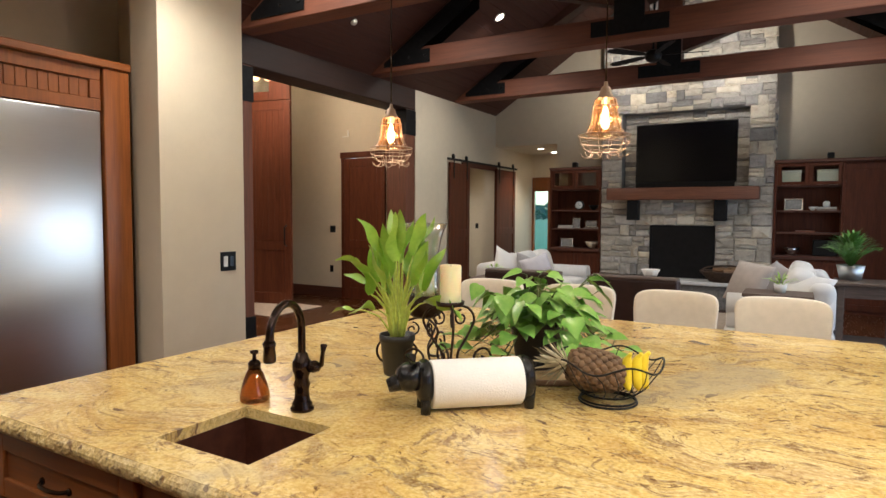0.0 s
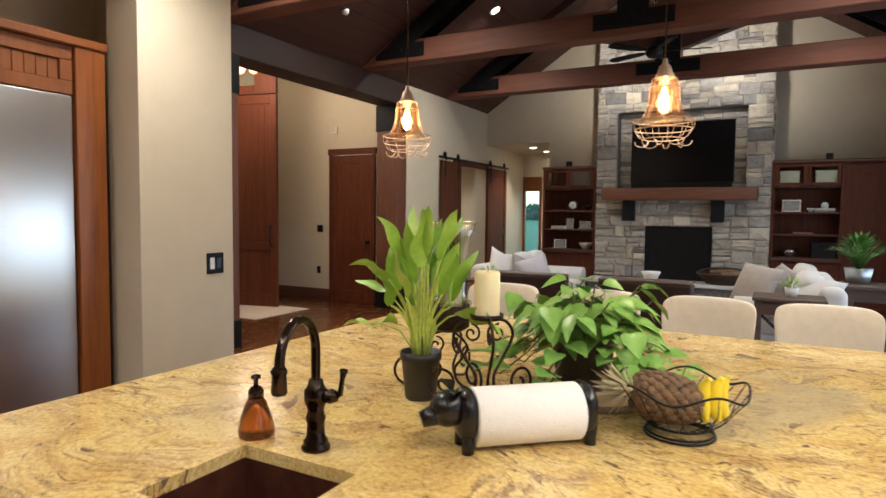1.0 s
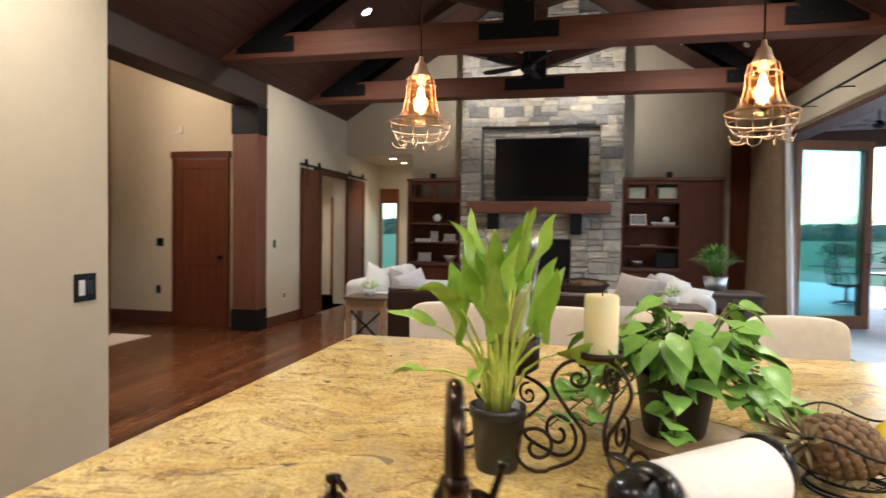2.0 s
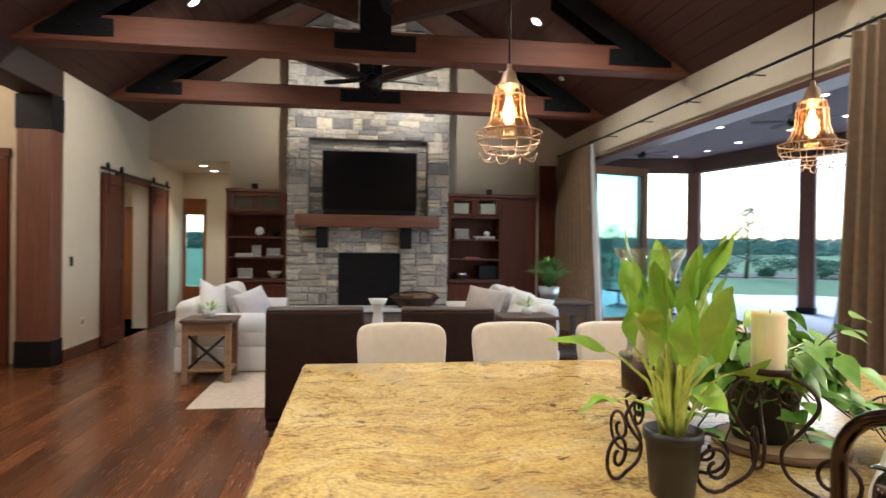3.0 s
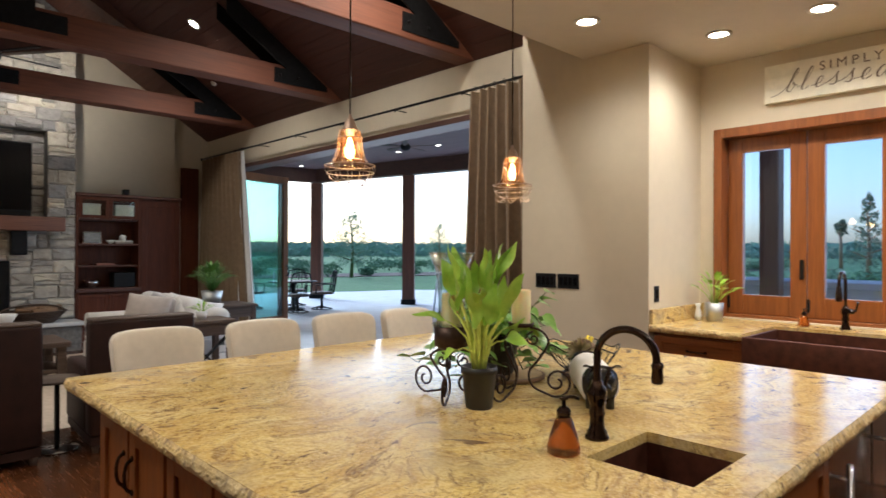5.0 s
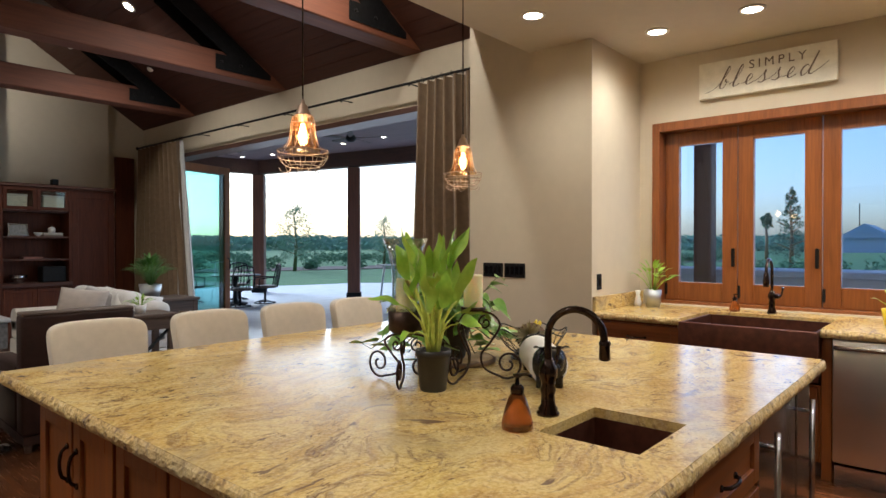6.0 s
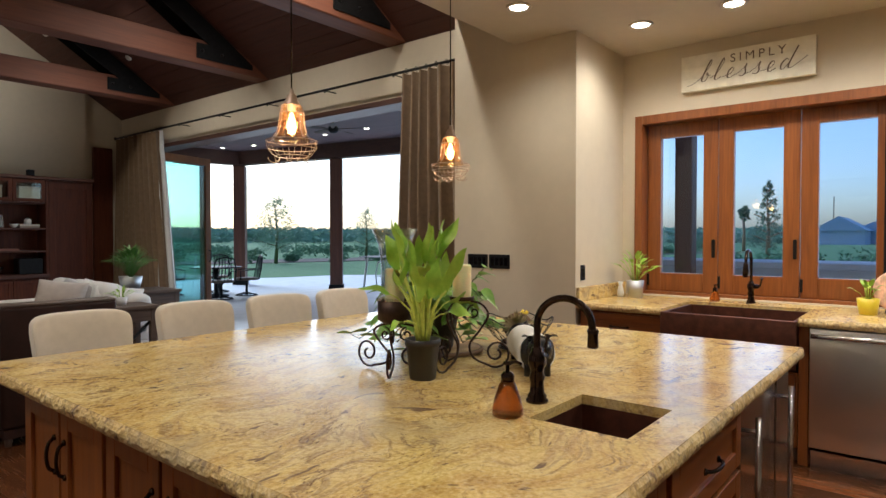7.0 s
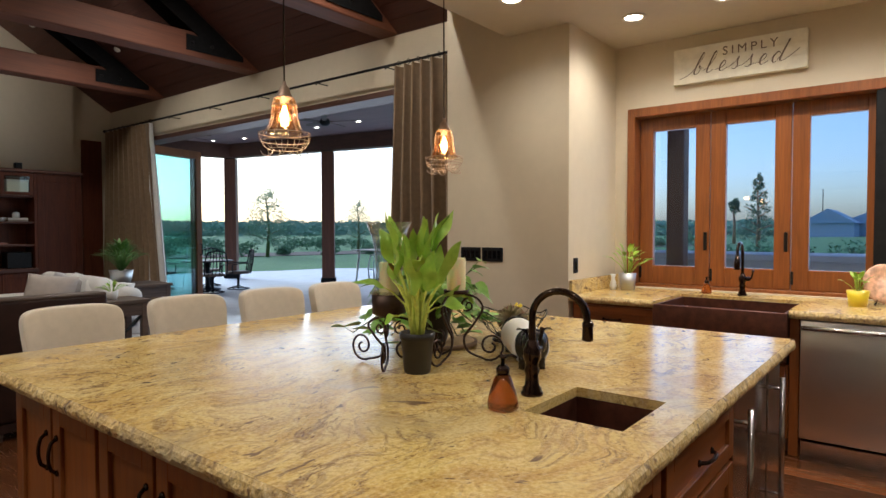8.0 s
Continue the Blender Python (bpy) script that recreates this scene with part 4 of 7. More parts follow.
def chiselled_band(x0, x1, y0, y1, z0, z1, step=0.010, rough=0.0045, sides="nsew"):
    """The rough front edge of a slab: a strip of small facets standing a little proud."""
    bm = bmesh.new()
    runs = []
    if "s" in sides:
        runs.append(((x0, y0), (x1, y0), (0, -1)))
    if "e" in sides:
        runs.append(((x1, y0), (x1, y1), (1, 0)))
    if "n" in sides:
        runs.append(((x1, y1), (x0, y1), (0, 1)))
    if "w" in sides:
        runs.append(((x0, y1), (x0, y0), (-1, 0)))
    for a, b, nrm in runs:
        a, b, nrm = Vector((*a, 0)), Vector((*b, 0)), Vector((*nrm, 0))
        n = max(2, int((b - a).length / step))
        rows = []
        for i in range(n + 1):
            p = a.lerp(b, i / n)
            col = []
            for j, f in enumerate((0.0, 0.14, 0.3, 0.46, 0.62, 0.8, 1.0)):
                bulge = 0.012 * (1 - abs(2 * f - 1) ** 2)
                q = p + nrm * (0.001 + (0 if i in (0, n) else bulge + rough * (noise.noise(Vector((p.x * 24, p.y * 24, f * 2.4))) + 0.7 * noise.noise(Vector((p.x * 70, p.y * 70, f * 6.5)))) * (1 if 0 < f < 1 else 0.4)))
                col.append(bm.verts.new((q.x, q.y, z0 + (z1 - z0) * f)))
            rows.append(col)
        for r, s in zip(rows, rows[1:]):
            for j in range(6):
                bm.faces.new((r[j], s[j], s[j + 1], r[j + 1]))
    return bm


top = thing("island_worktop", (0, 0, 0), "polished gold and brown granite island worktop with a chiselled edge", "worktop")
part("slab", slab_with_hole(IX0, IX1, IY0, IY1, TOP - 0.03, TOP, SX0, SX1, SY0, SY1), GRANITE, top)
part("edge", chiselled_band(IX0, IX1, IY0, IY1, TOP - 0.05, TOP), GRANITE_EDGE, top, "rough chiselled granite edge")


def bowl(bm, x0, x1, y0, y1, z0, z1, t=0.012):
    """An open box with thick walls."""
    box(bm, x0, y0, z0, x1, y1, z0 + t)
    for r in ((x0, y0, x0 + t, y1), (x1 - t, y0, x1, y1), (x0 + t, y0, x1 - t, y0 + t), (x0 + t, y1 - t, x1 - t, y1)):
        box(bm, r[0], r[1], z0 + t, r[2], r[3], z1)
    return bm


s = thing("prep_sink", ((SX0 + SX1) / 2, (SY0 + SY1) / 2, TOP - 0.06), "dark copper prep sink set into the island", "sink")
w, d = (SX1 - SX0) / 2 + 0.012, (SY1 - SY0) / 2 + 0.012
part("basin", bowl(bmesh.new(), -w, w, -d, d, -0.17, 0.029), COPPER, s)
part("drain", lathe(bmesh.new(), [(0, -0.157), (0.045, -0.157), (0.045, -0.150), (0.03, -0.153), (0, -0.153)], 20), BRONZE, s)


def pull(length=0.13, vertical=False):
    bm = bmesh.new()
    n = 9
    pts = [((t - 0.5) * length, -0.024 * math.sin(math.pi * t) ** 0.4 - 0.002, 0) for t in [k / (n - 1) for k in range(n)]]
    if vertical:
        pts = [(0, y, x) for x, y, z in pts]
    tube(bm, pts, 0.006, 8)
    for s in (-1, 1):
        c = (0, 0, s * length / 2) if vertical else (s * length / 2, 0, 0)
        lathe(bm, [(0, 0), (0.011, 0), (0.009, 0.006), (0, 0.008)], 10, at=c, m=pose(0, 0, 0, 90))
    return bm


def shaker(w, h, th=0.02, stile=0.06):
    """A cabinet front in the x-z plane, centred on x, from z 0, facing -y."""
    bm = bmesh.new()
    st = min(stile, h * 0.28)
    box(bm, -w / 2, -th, 0, -w / 2 + stile, 0, h, bev=0.002)
    box(bm, w / 2 - stile, -th, 0, w / 2, 0, h, bev=0.002)
    box(bm, -w / 2 + stile, -th, 0, w / 2 - stile, 0, st, bev=0.002)
    box(bm, -w / 2 + stile, -th, h - st, w / 2 - stile, 0, h, bev=0.002)
    box(bm, -w / 2 + stile, -th * 0.4, st, w / 2 - stile, 0, h - st)
    return bm


def cabinet(name, place, w, depth, label, fronts, h=0.77, group="", toe=0.1):
    """A base cabinet facing -y: its front plane at y 0. fronts: (x, z, width, height, pull)."""
    t = thing(name, place, label, "cabinet", group)
    part("body", B(-w / 2, 0.001, toe, w / 2, depth, toe + h, bev=0.002), CHERRY_Z, t)
    part("toe_kick", B(-w / 2, 0.07, 0, w / 2, depth, toe), DARKTABLE, t)
    for x, z, fw, fh, kind in fronts:
        f = part("drawer" if kind == "drawer" else "door", shaker(fw, fh), CHERRY_X if kind == "drawer" else CHERRY_Z, t, place=pose(x, 0, z))
        if kind == "drawer":
            part("handle", pull(0.13), BRONZE, f, "dark bronze pull", pose(0, -0.02, fh * 0.5))
        elif kind in ("left", "right"):
            part("handle", pull(0.115, True), BRONZE, f, "dark bronze pull", pose((fw / 2 - 0.035) * (1 if kind == "right" else -1), -0.02, fh - 0.16))
    return t


CX0, CX1, CY0, CY1 = IX0 + 0.06, IX1 - 0.05, IY0 + 0.05, IY1 - 0.32
# long side facing west: three units with paired doors
L = CY1 - CY0
for k in range(3):
    w = L / 3
    y = CY1 - (k + 0.5) * w
    cabinet("island_cabinet", pose(CX0, y, 0, 0, 0, -90), w - 0.006, 0.6, "cherry wood island cabinet with paired shaker doors",
            [(-w / 4 + 0.002, 0.12, w / 2 - 0.02, 0.73, "right"), (w / 4 - 0.002, 0.12, w / 2 - 0.02, 0.73, "left")], group="island cabinets")
# side with the prep sink, facing south
cabinet("sink_cabinet", pose(-3.68, CY0, 0), 1.44, 0.55, "cherry wood sink cabinet with a drawer front and doors", [(-0.36, 0.66, 0.68, 0.19, "drawer"), (0.36, 0.66, 0.68, 0.19, "drawer"), (-0.36, 0.12, 0.68, 0.52, "right"), (0.36, 0.12, 0.68, 0.52, "left")], h=0.55)
solid("sink_cabinet_rail", boxes((-4.4, CY0 + 0.001, 0.65, -2.96, CY0 + 0.03, 0.868)), CHERRY_X, "cherry wood rail above the sink cabinet", "rail")
for k, (x, w) in enumerate(((-2.66, 0.56), (-2.22, 0.26))):
    t = thing("undercounter_fridge", pose(x, CY0 - 0.01, 0), "stainless undercounter appliance in the island", "appliance", "island appliances")
    part("body", B(-w / 2, 0.03, 0.1, w / 2, 0.55, 0.866), DARKTABLE, t)
    f = part("door", B(-w / 2 + 0.004, 0, 0.11, w / 2 - 0.004, 0.028, 0.862, bev=0.004), STEEL_DARK, t)
    bm = bmesh.new()
    hx = -w / 2 + 0.05
    tube(bm, [(hx, -0.045, 0.25), (hx, -0.045, 0.80)], 0.011, 12)
    for z in (0.3, 0.75):
        tube(bm, [(hx, 0.0, z), (hx, -0.045, z)], 0.008, 8)
    part("handle", bm, STEEL_BRIGHT, f)
solid("island_core_panel", B(CX0 + 0.62, CY0 + 0.58, 0.0, CX1, CY1, 0.868, bev=0.004), CHERRY_Z, "cherry wood panelled island core beneath the worktop", "island")

# ---- kitchen: refrigerator, window, counter ----
FX = -5.70
t = thing("refrigerator", (FX, 3.42, 0), "brushed steel built-in refrigerator in a cherry wood frame", "refrigerator")
part("body", B(-0.66, -0.47, 0.02, -0.03, 0.47, 2.03), DARKTABLE, t)
part("door", B(-0.03, -0.465, 0.12, 0.012, 0.465, 2.03, bev=0.006, seg=2), STEEL, t, "brushed steel refrigerator door")
part("grille", boxes(*[(-0.02, -0.46, 0.02 + 0.02 * k, 0.0, 0.46, 0.034 + 0.02 * k) for k in range(5)]), STEEL_BRIGHT, t)
bm = bmesh.new()
tube(bm, [(0.07, -0.40, 0.5), (0.07, -0.40, 1.8)], 0.014, 12)
for z in (0.6, 1.7):
    tube(bm, [(0.01, -0.40, z), (0.07, -0.40, z)], 0.01, 8)
part("handle", bm, STEEL_BRIGHT, t)
part("side_panel", B(-0.66, 0.475, 0.0, 0.03, 0.625, 2.27, bev=0.004), CHERRY_Z, t, "cherry wood end panel")
part("side_panel", B(-0.66, -0.66, 0.0, 0.03, -0.475, 2.27, bev=0.004), CHERRY_Z, t, "cherry wood end panel")
part("crown", boxes((-0.66, -0.68, 2.27, 0.045, 0.633, 2.315), bev=0.006), CHERRY_Y, t)
bm = boxes((-0.6, -0.47, 2.035, 0.012, 0.47, 2.10), (-0.6, -0.47, 2.20, 0.012, 0.47, 2.268), (-0.6, -0.47, 2.10, 0.012, -0.41, 2.20), (-0.6, 0.41, 2.10, 0.012, 0.47, 2.20), bev=0.003)
for k in range(16):
    y = -0.41 + 0.82 * k / 16
    box(bm, -0.02, y + 0.001, 2.101, -0.002, y + 0.051, 2.199, bev=0.003)
part("beadboard", bm, CHERRY_Z, t, "beaded cherry wood panel")


def wall_plate(place, gangs, mat, label, category="switch", lit=False):
    w = 0.045 * gangs + 0.03
    t = thing("wall_plate", place, label, category, "wall plates")
    part("plate", B(-w / 2, -0.006, -0.06, w / 2, 0, 0.06, bev=0.002), mat, t)
    for k in range(gangs):
        x = (k - (gangs - 1) / 2) * 0.046
        part("rocker", B(x - 0.016, -0.010, -0.033, x + 0.016, -0.006, 0.033, bev=0.0015), CERAMIC if (lit and k == 0) else TVBLACK, t)
    return t


wall_plate(pose(-5.475, 4.555, 1.175, 0, 0, 90), 2, BLACKPLATE, "black double switch plate with one white rocker on the pier", lit=True)
for y in (5.345, 5.122):
    t = wall_plate(pose(-0.9, y, 1.213, 0, 0, -90), 4, BLACKPLATE, "black four-gang switch plate on the plaster wall")
wall_plate(pose(-0.78, 4.42, 1.14), 1, BLACKPLATE, "dark switch plate above the backsplash")
wall_plate(pose(-9.42, 10.2, 1.2), 2, BLACKPLATE, "dark switch plate on the foyer wall")
wall_plate(pose(XL, 10.42, 1.2, 0, 0, 90), 1, BLACKPLATE, "dark switch plate on the pale wall")
wall_plate(pose(XL, 10.72, 0.42, 0, 0, 90), 1, WHITEPAINT, "beige outlet low on the pale wall", "outlet")
wall_plate(pose(-9.45, 10.2, 0.5), 1, BLACKPLATE, "dark outlet low on the foyer wall", "outlet")


def can_trim(place, name="recessed_light", label="small round lit recessed ceiling light"):
    t = thing(name, place, label, "downlight", "recessed lights")
    part("ring", lathe(bmesh.new(), [(0.062, 0.0), (0.088, 0.0), (0.088, -0.008), (0.066, -0.010), (0.062, 0.0)], 24), WHITEPAINT, t)
    part("lens", lathe(bmesh.new(), [(0.0, -0.002), (0.062, -0.002), (0.062, -0.004), (0.0, -0.004)], 24), CANGLOW, t)


# trims for every kitchen can, the unseen added ones included
for x, y in KITCHEN_CANS:
    can_trim(pose(x, y, 3.0))
# trims for the known pair and the four added vault cans
for x, y in VAULT_CANS:
    a = math.degrees(math.atan(SLOPE))
    can_trim(pose(x, y, roof_z(x) - 0.004, 0, a if x > RIDGE_X else -a, 0))
can_trim(pose(-7.0, 13.9, 2.83))
can_trim(pose(-7.0, 14.7, 2.83))
# assumed trim for the added study downlight
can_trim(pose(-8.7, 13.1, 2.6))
for x, y in ((-7.13, 7.92), (-1.25, 11.2), (-1.9, 12.4)):
    a = math.degrees(math.atan(SLOPE))
    t = thing("vault_sensor", pose(x, y, roof_z(x) - 0.003, 0, a if x > RIDGE_X else -a, 0), "small white round fitting on the board ceiling", "detector")
    part("disc", lathe(bmesh.new(), [(0.0, -0.03), (0.03, -0.03), (0.045, -0.01), (0.045, 0), (0, 0)], 16), WHITEPAINT, t)

# folding kitchen window
W = tagged(thing("folding_window", (0, 0, 0), "cherry wood folding window with tall tinted panes", "window"), kind="structure")
W.name = "window_2"
part("window_frame", boxes((-0.025, 4.24, 0.93, 0.2, 4.305, 2.46), (-0.025, 0.9, 2.385, 0.2, 4.24, 2.46), (-0.025, 0.85, 0.93, 0.2, 0.9, 2.46), (0.03, 0.9, 0.925, 0.2, 4.24, 0.955), bev=0.004), CHERRY_Z, W)
ys = [4.238, 3.653, 3.066, 2.478, 1.88, 1.3, 0.9]
for a, b in zip(ys, ys[1:]):
    p = part("sash", boxes((0.10, b + 0.003, 0.956, 0.16, b + 0.117, 2.384), (0.10, a - 0.117, 0.956, 0.16, a - 0.003, 2.384), (0.10, b + 0.117, 0.956, 0.16, a - 0.117, 1.112), (0.10, b + 0.117, 2.268, 0.16, a - 0.117, 2.384), bev=0.004), CHERRY_Z, W)
    pn = part("pane", B(0.126, b + 0.117, 1.112, 0.134, a - 0.117, 2.268), WINGLASS, p)
    pn.visible_shadow = False
    part("latch", B(0.08, b + 0.02, 1.25, 0.10, b + 0.045, 1.40, bev=0.004), IRON, p)
    part("hinge", B(0.09, a - 0.02, 1.0, 0.102, a - 0.002, 1.1, bev=0.002), IRON, p)
solid("window_screen_post", B(-0.02, 2.40, 0.935, 0.055, 2.545, 2.38, bev=0.006), BLACKPLATE, "black retractable screen housing in the window", "screen")

# wall sign
t = thing("wall_sign", pose(-0.004, 3.43, 2.60, 0, 0, -90), "whitewashed board sign with painted words", "sign")
SW, SH = 0.95, 0.285
for k in range(3):
    part("board", B(-SW / 2, -0.05, 0.0005 + SH / 3 * k, SW / 2, 0, SH / 3 * (k + 1) - 0.0005, bev=0.0015), SIGNWOOD, t)


def lettering(text, size, x, z, parent, shear=0.0, space=1.0):
    cu = bpy.data.curves.new("lettering", "FONT")
    cu.body, cu.size, cu.align_x, cu.extrude, cu.shear, cu.space_character = text, size, "CENTER", 0.001, shear, space
    tmp = new("lettering_tmp", cu)
    dg = bpy.context.evaluated_depsgraph_get()
    me = bpy.data.meshes.new_from_object(tmp.evaluated_get(dg))
    bpy.data.objects.remove(tmp)
    me.materials.clear()
    me.materials.append(INK)
    ob = new("lettering", me)
    ob.parent = parent
    ob.matrix_basis = pose(x, -0.0515, z, 90)
    return ob


lettering("SIMPLY", 0.092, 0.09, 0.185, t, 0, 1.45)
SCRIPT = {
    "b": [(-1.1, -0.3), (-0.3, 0.05), (0.3, 0.9), (0.62, 1.8), (0.5, 2.15), (0.34, 1.6), (0.18, 0.4), (0.32, 0.0), (0.62, 0.1), (0.74, 0.6), (0.55, 0.85), (0.62, 0.6), (1.05, 0.55)],
    "l": [(-0.2, 0.3), (0.32, 0.7), (0.62, 1.7), (0.5, 2.1), (0.33, 1.6), (0.22, 0.4), (0.38, 0.0), (0.9, 0.3)],
    "e": [(-0.25, 0.2), (0.35, 0.35), (0.62, 0.75), (0.42, 1.0), (0.2, 0.7), (0.22, 0.2), (0.45, 0.0), (1.0, 0.3)],
    "s": [(-0.25, 0.2), (0.3, 0.7), (0.48, 1.15), (0.5, 0.7), (0.64, 0.3), (0.45, 0.0), (0.12, 0.1), (0.45, 0.03), (1.0, 0.3)],
    "d": [(0.62, 0.8), (0.35, 1.0), (0.06, 0.6), (0.14, 0.1), (0.4, 0.05), (0.66, 0.5), (0.85, 1.2), (0.98, 2.1), (0.8, 1.0), (0.74, 0.3), (0.95, 0.05), (1.6, 0.5), (2.2, 1.1)],
}


def script_word(word, x, z, unit, advance, slant, parent):
    """Joined handwriting: every letter is one flat painted stroke along a smooth line."""
    for k, ch in enumerate(word):
        c = [Vector(((px + k * advance + slant * pz) * unit, 0, pz * unit)) for px, pz in SCRIPT[ch]]
        line = []
        for i in range(len(c) - 1):
            p0, p1, p2, p3 = c[max(0, i - 1)], c[i], c[i + 1], c[min(len(c) - 1, i + 2)]
            for q in range(6):
                u = q / 6
                line.append(0.5 * ((2 * p1) + (p2 - p0) * u + (2 * p0 - 5 * p1 + 4 * p2 - p3) * u * u + (3 * p1 - p0 - 3 * p2 + p3) * u ** 3))
        width = [0.0024 + 0.0034 * max(0.0, (a.z - b.z) / max(1e-6, (b - a).length)) for a, b in zip(line, line[1:] + line[-1:])]
        bm = tube(bmesh.new(), line, 0.003, 6, taper=width)
        for v in bm.verts:
            v.co.y *= 0.25
        part("lettering", bm, INK, parent, place=pose(x, -0.0508, z))


script_word("blessed", -0.335, 0.066, 0.076, 1.25, 0.35, t)

# kitchen counter, cabinets, apron sink, dishwasher
KX0 = -0.90
t = thing("kitchen_worktop", (0, 0, 0), "gold granite worktop under the kitchen window", "worktop")
bm = boxes((KX0, 3.75, 0.87, 0.0, 4.418, 0.92), (KX0, 0.3, 0.87, 0.0, 2.92, 0.92), (-0.30, 2.92, 0.87, 0.0, 3.75, 0.92))
part("slab", bm, GRANITE, t)
bm = chiselled_band(KX0, 0, 3.75, 4.418, 0.87, 0.92, sides="w")
part("edge", pour(bm, chiselled_band(KX0, 0, 0.3, 2.92, 0.87, 0.92, sides="w")), GRANITE_EDGE, t, "rough chiselled granite edge")
part("backsplash", B(KX0 + 0.01, 4.39, 0.921, -0.0, 4.418, 1.03, bev=0.003), GRANITE, t)
t = thing("apron_sink", (-0.61, 3.335, 0.6), "dark copper farmhouse sink with an apron front", "sink")
part("basin", bowl(bmesh.new(), -0.32, 0.30, -0.41, 0.41, 0.03, 0.30, 0.02), COPPER, t)
part("apron", B(-0.345, -0.414, 0.0, -0.322, 0.414, 0.305, bev=0.008, seg=2), COPPER, t)
cabinet("base_cabinet", pose(-0.85, 4.08, 0, 0, 0, -90), 0.65, 0.8, "cherry wood base cabinet with a drawer over a door", [(0, 0.66, 0.62, 0.19, "drawer"), (0, 0.12, 0.62, 0.52, "right")], group="wall cabinets")
cabinet("sink_base_cabinet", pose(-0.85, 3.335, 0, 0, 0, -90), 0.82, 0.8, "cherry wood cabinet under the apron sink", [(-0.2, 0.12, 0.39, 0.44, "right"), (0.2, 0.12, 0.39, 0.44, "left")], h=0.47, group="wall cabinets")
solid("cabinet_filler", B(-0.86, 2.865, 0.0, -0.30, 2.92, 0.868, bev=0.003), CHERRY_Z, "narrow cherry wood filler beside the dishwasher", "filler")
t = thing("dishwasher", (-0.87, 2.555, 0), "brushed steel dishwasher with a bar handle", "dishwasher")
part("body", B(0.03, -0.30, 0.1, 0.6, 0.30, 0.866), DARKTABLE, t)
f = part("door", B(-0.02, -0.303, 0.13, 0.028, 0.303, 0.862, bev=0.005, seg=2), STEEL, t)
part("kick_plate", B(0.03, -0.30, 0.0, 0.06, 0.30, 0.12), STEEL_BRIGHT, t)
bm = bmesh.new()
tube(bm, [(-0.068, -0.29, 0.822), (-0.068, 0.29, 0.822)], 0.014, 12)
for y in (-0.28, 0.28):
    tube(bm, [(-0.02, y, 0.822), (-0.068, y, 0.822)], 0.009, 8)
part("handle", bm, STEEL_BRIGHT, f)
cabinet("base_cabinet", pose(-0.85, 1.85, 0, 0, 0, -90), 0.8, 0.8, "cherry wood base cabinet with drawers", [(0, 0.66, 0.77, 0.19, "drawer"), (0, 0.40, 0.77, 0.24, "drawer"), (0, 0.12, 0.77, 0.26, "drawer")], group="wall cabinets")
cabinet("base_cabinet", pose(-0.85, 0.95, 0, 0, 0, -90), 0.96, 0.8, "cherry wood base cabinet with drawers", [(0, 0.66, 0.93, 0.19, "drawer"), (0, 0.12, 0.93, 0.52, "right")], group="wall cabinets")


def gooseneck(place, h, reach, label, pull_down=False):
    """A bridge-less gooseneck faucet: turned base, arched spout to -y, side lever."""
    t = thing("faucet", place, label, "faucet")
    part("base", lathe(bmesh.new(), [(0.0, 0), (0.034, 0), (0.034, 0.008), (0.028, 0.014), (0.030, 0.02), (0.022, 0.03), (0.020, 0.06), (0.024, 0.075), (0.019, 0.09), (0.021, 0.10), (0.027, 0.115), (0.027, 0.14), (0.02, 0.15), (0.016, 0.165), (0.0, 0.17)], 24), BRONZE, t)
    r = reach / 2
    z = h - r
    pts = [(0, 0, 0.15), (0, 0, z * 0.7), (0, 0, z)]
    pts += [(0, -r + r * math.cos(a), z + r * math.sin(a)) for a in [math.pi * k / 14 for k in range(1, 15)]]
    pts += [(0, -reach - 0.002, z - 0.03)]
    part("spout", tube(bmesh.new(), pts, 0.0110, 14), BRONZE, t)
    bm = lathe(bmesh.new(), [(0, -0.05), (0.014, -0.05), (0.017, -0.045), (0.015, -0.01), (0.018, 0.0), (0.013, 0.008), (0, 0.008)] if not pull_down else [(0, -0.1), (0.02, -0.1), (0.022, -0.06), (0.016, 0.0), (0, 0.008)], 16, at=(0, -reach - 0.002, z - 0.01))
    part("nozzle", bm, BRONZE, t)
    bm = lathe(bmesh.new(), [(0, 0), (0.016, 0), (0.018, 0.02), (0.012, 0.035), (0, 0.038)], 14, m=pose(0.02, 0, 0.128, 0, 90))
    tube(bm, [(0.05, 0, 0.128), (0.062, 0, 0.135), (0.072, -0.01, 0.175), (0.076, -0.012, 0.195)], 0.007, 8, taper=[0.008, 0.007, 0.006, 0.010])
    part("lever", bm, BRONZE, t)
    return t


gooseneck(pose(-3.572, 3.195, TOP, 0, 0, 14), 0.318, 0.165, "oil-rubbed bronze gooseneck faucet on the island")
gooseneck(pose(-0.16, 3.345, 0.92, 0, 0, -90), 0.40, 0.17, "dark bronze pull-down faucet behind the apron sink", True)


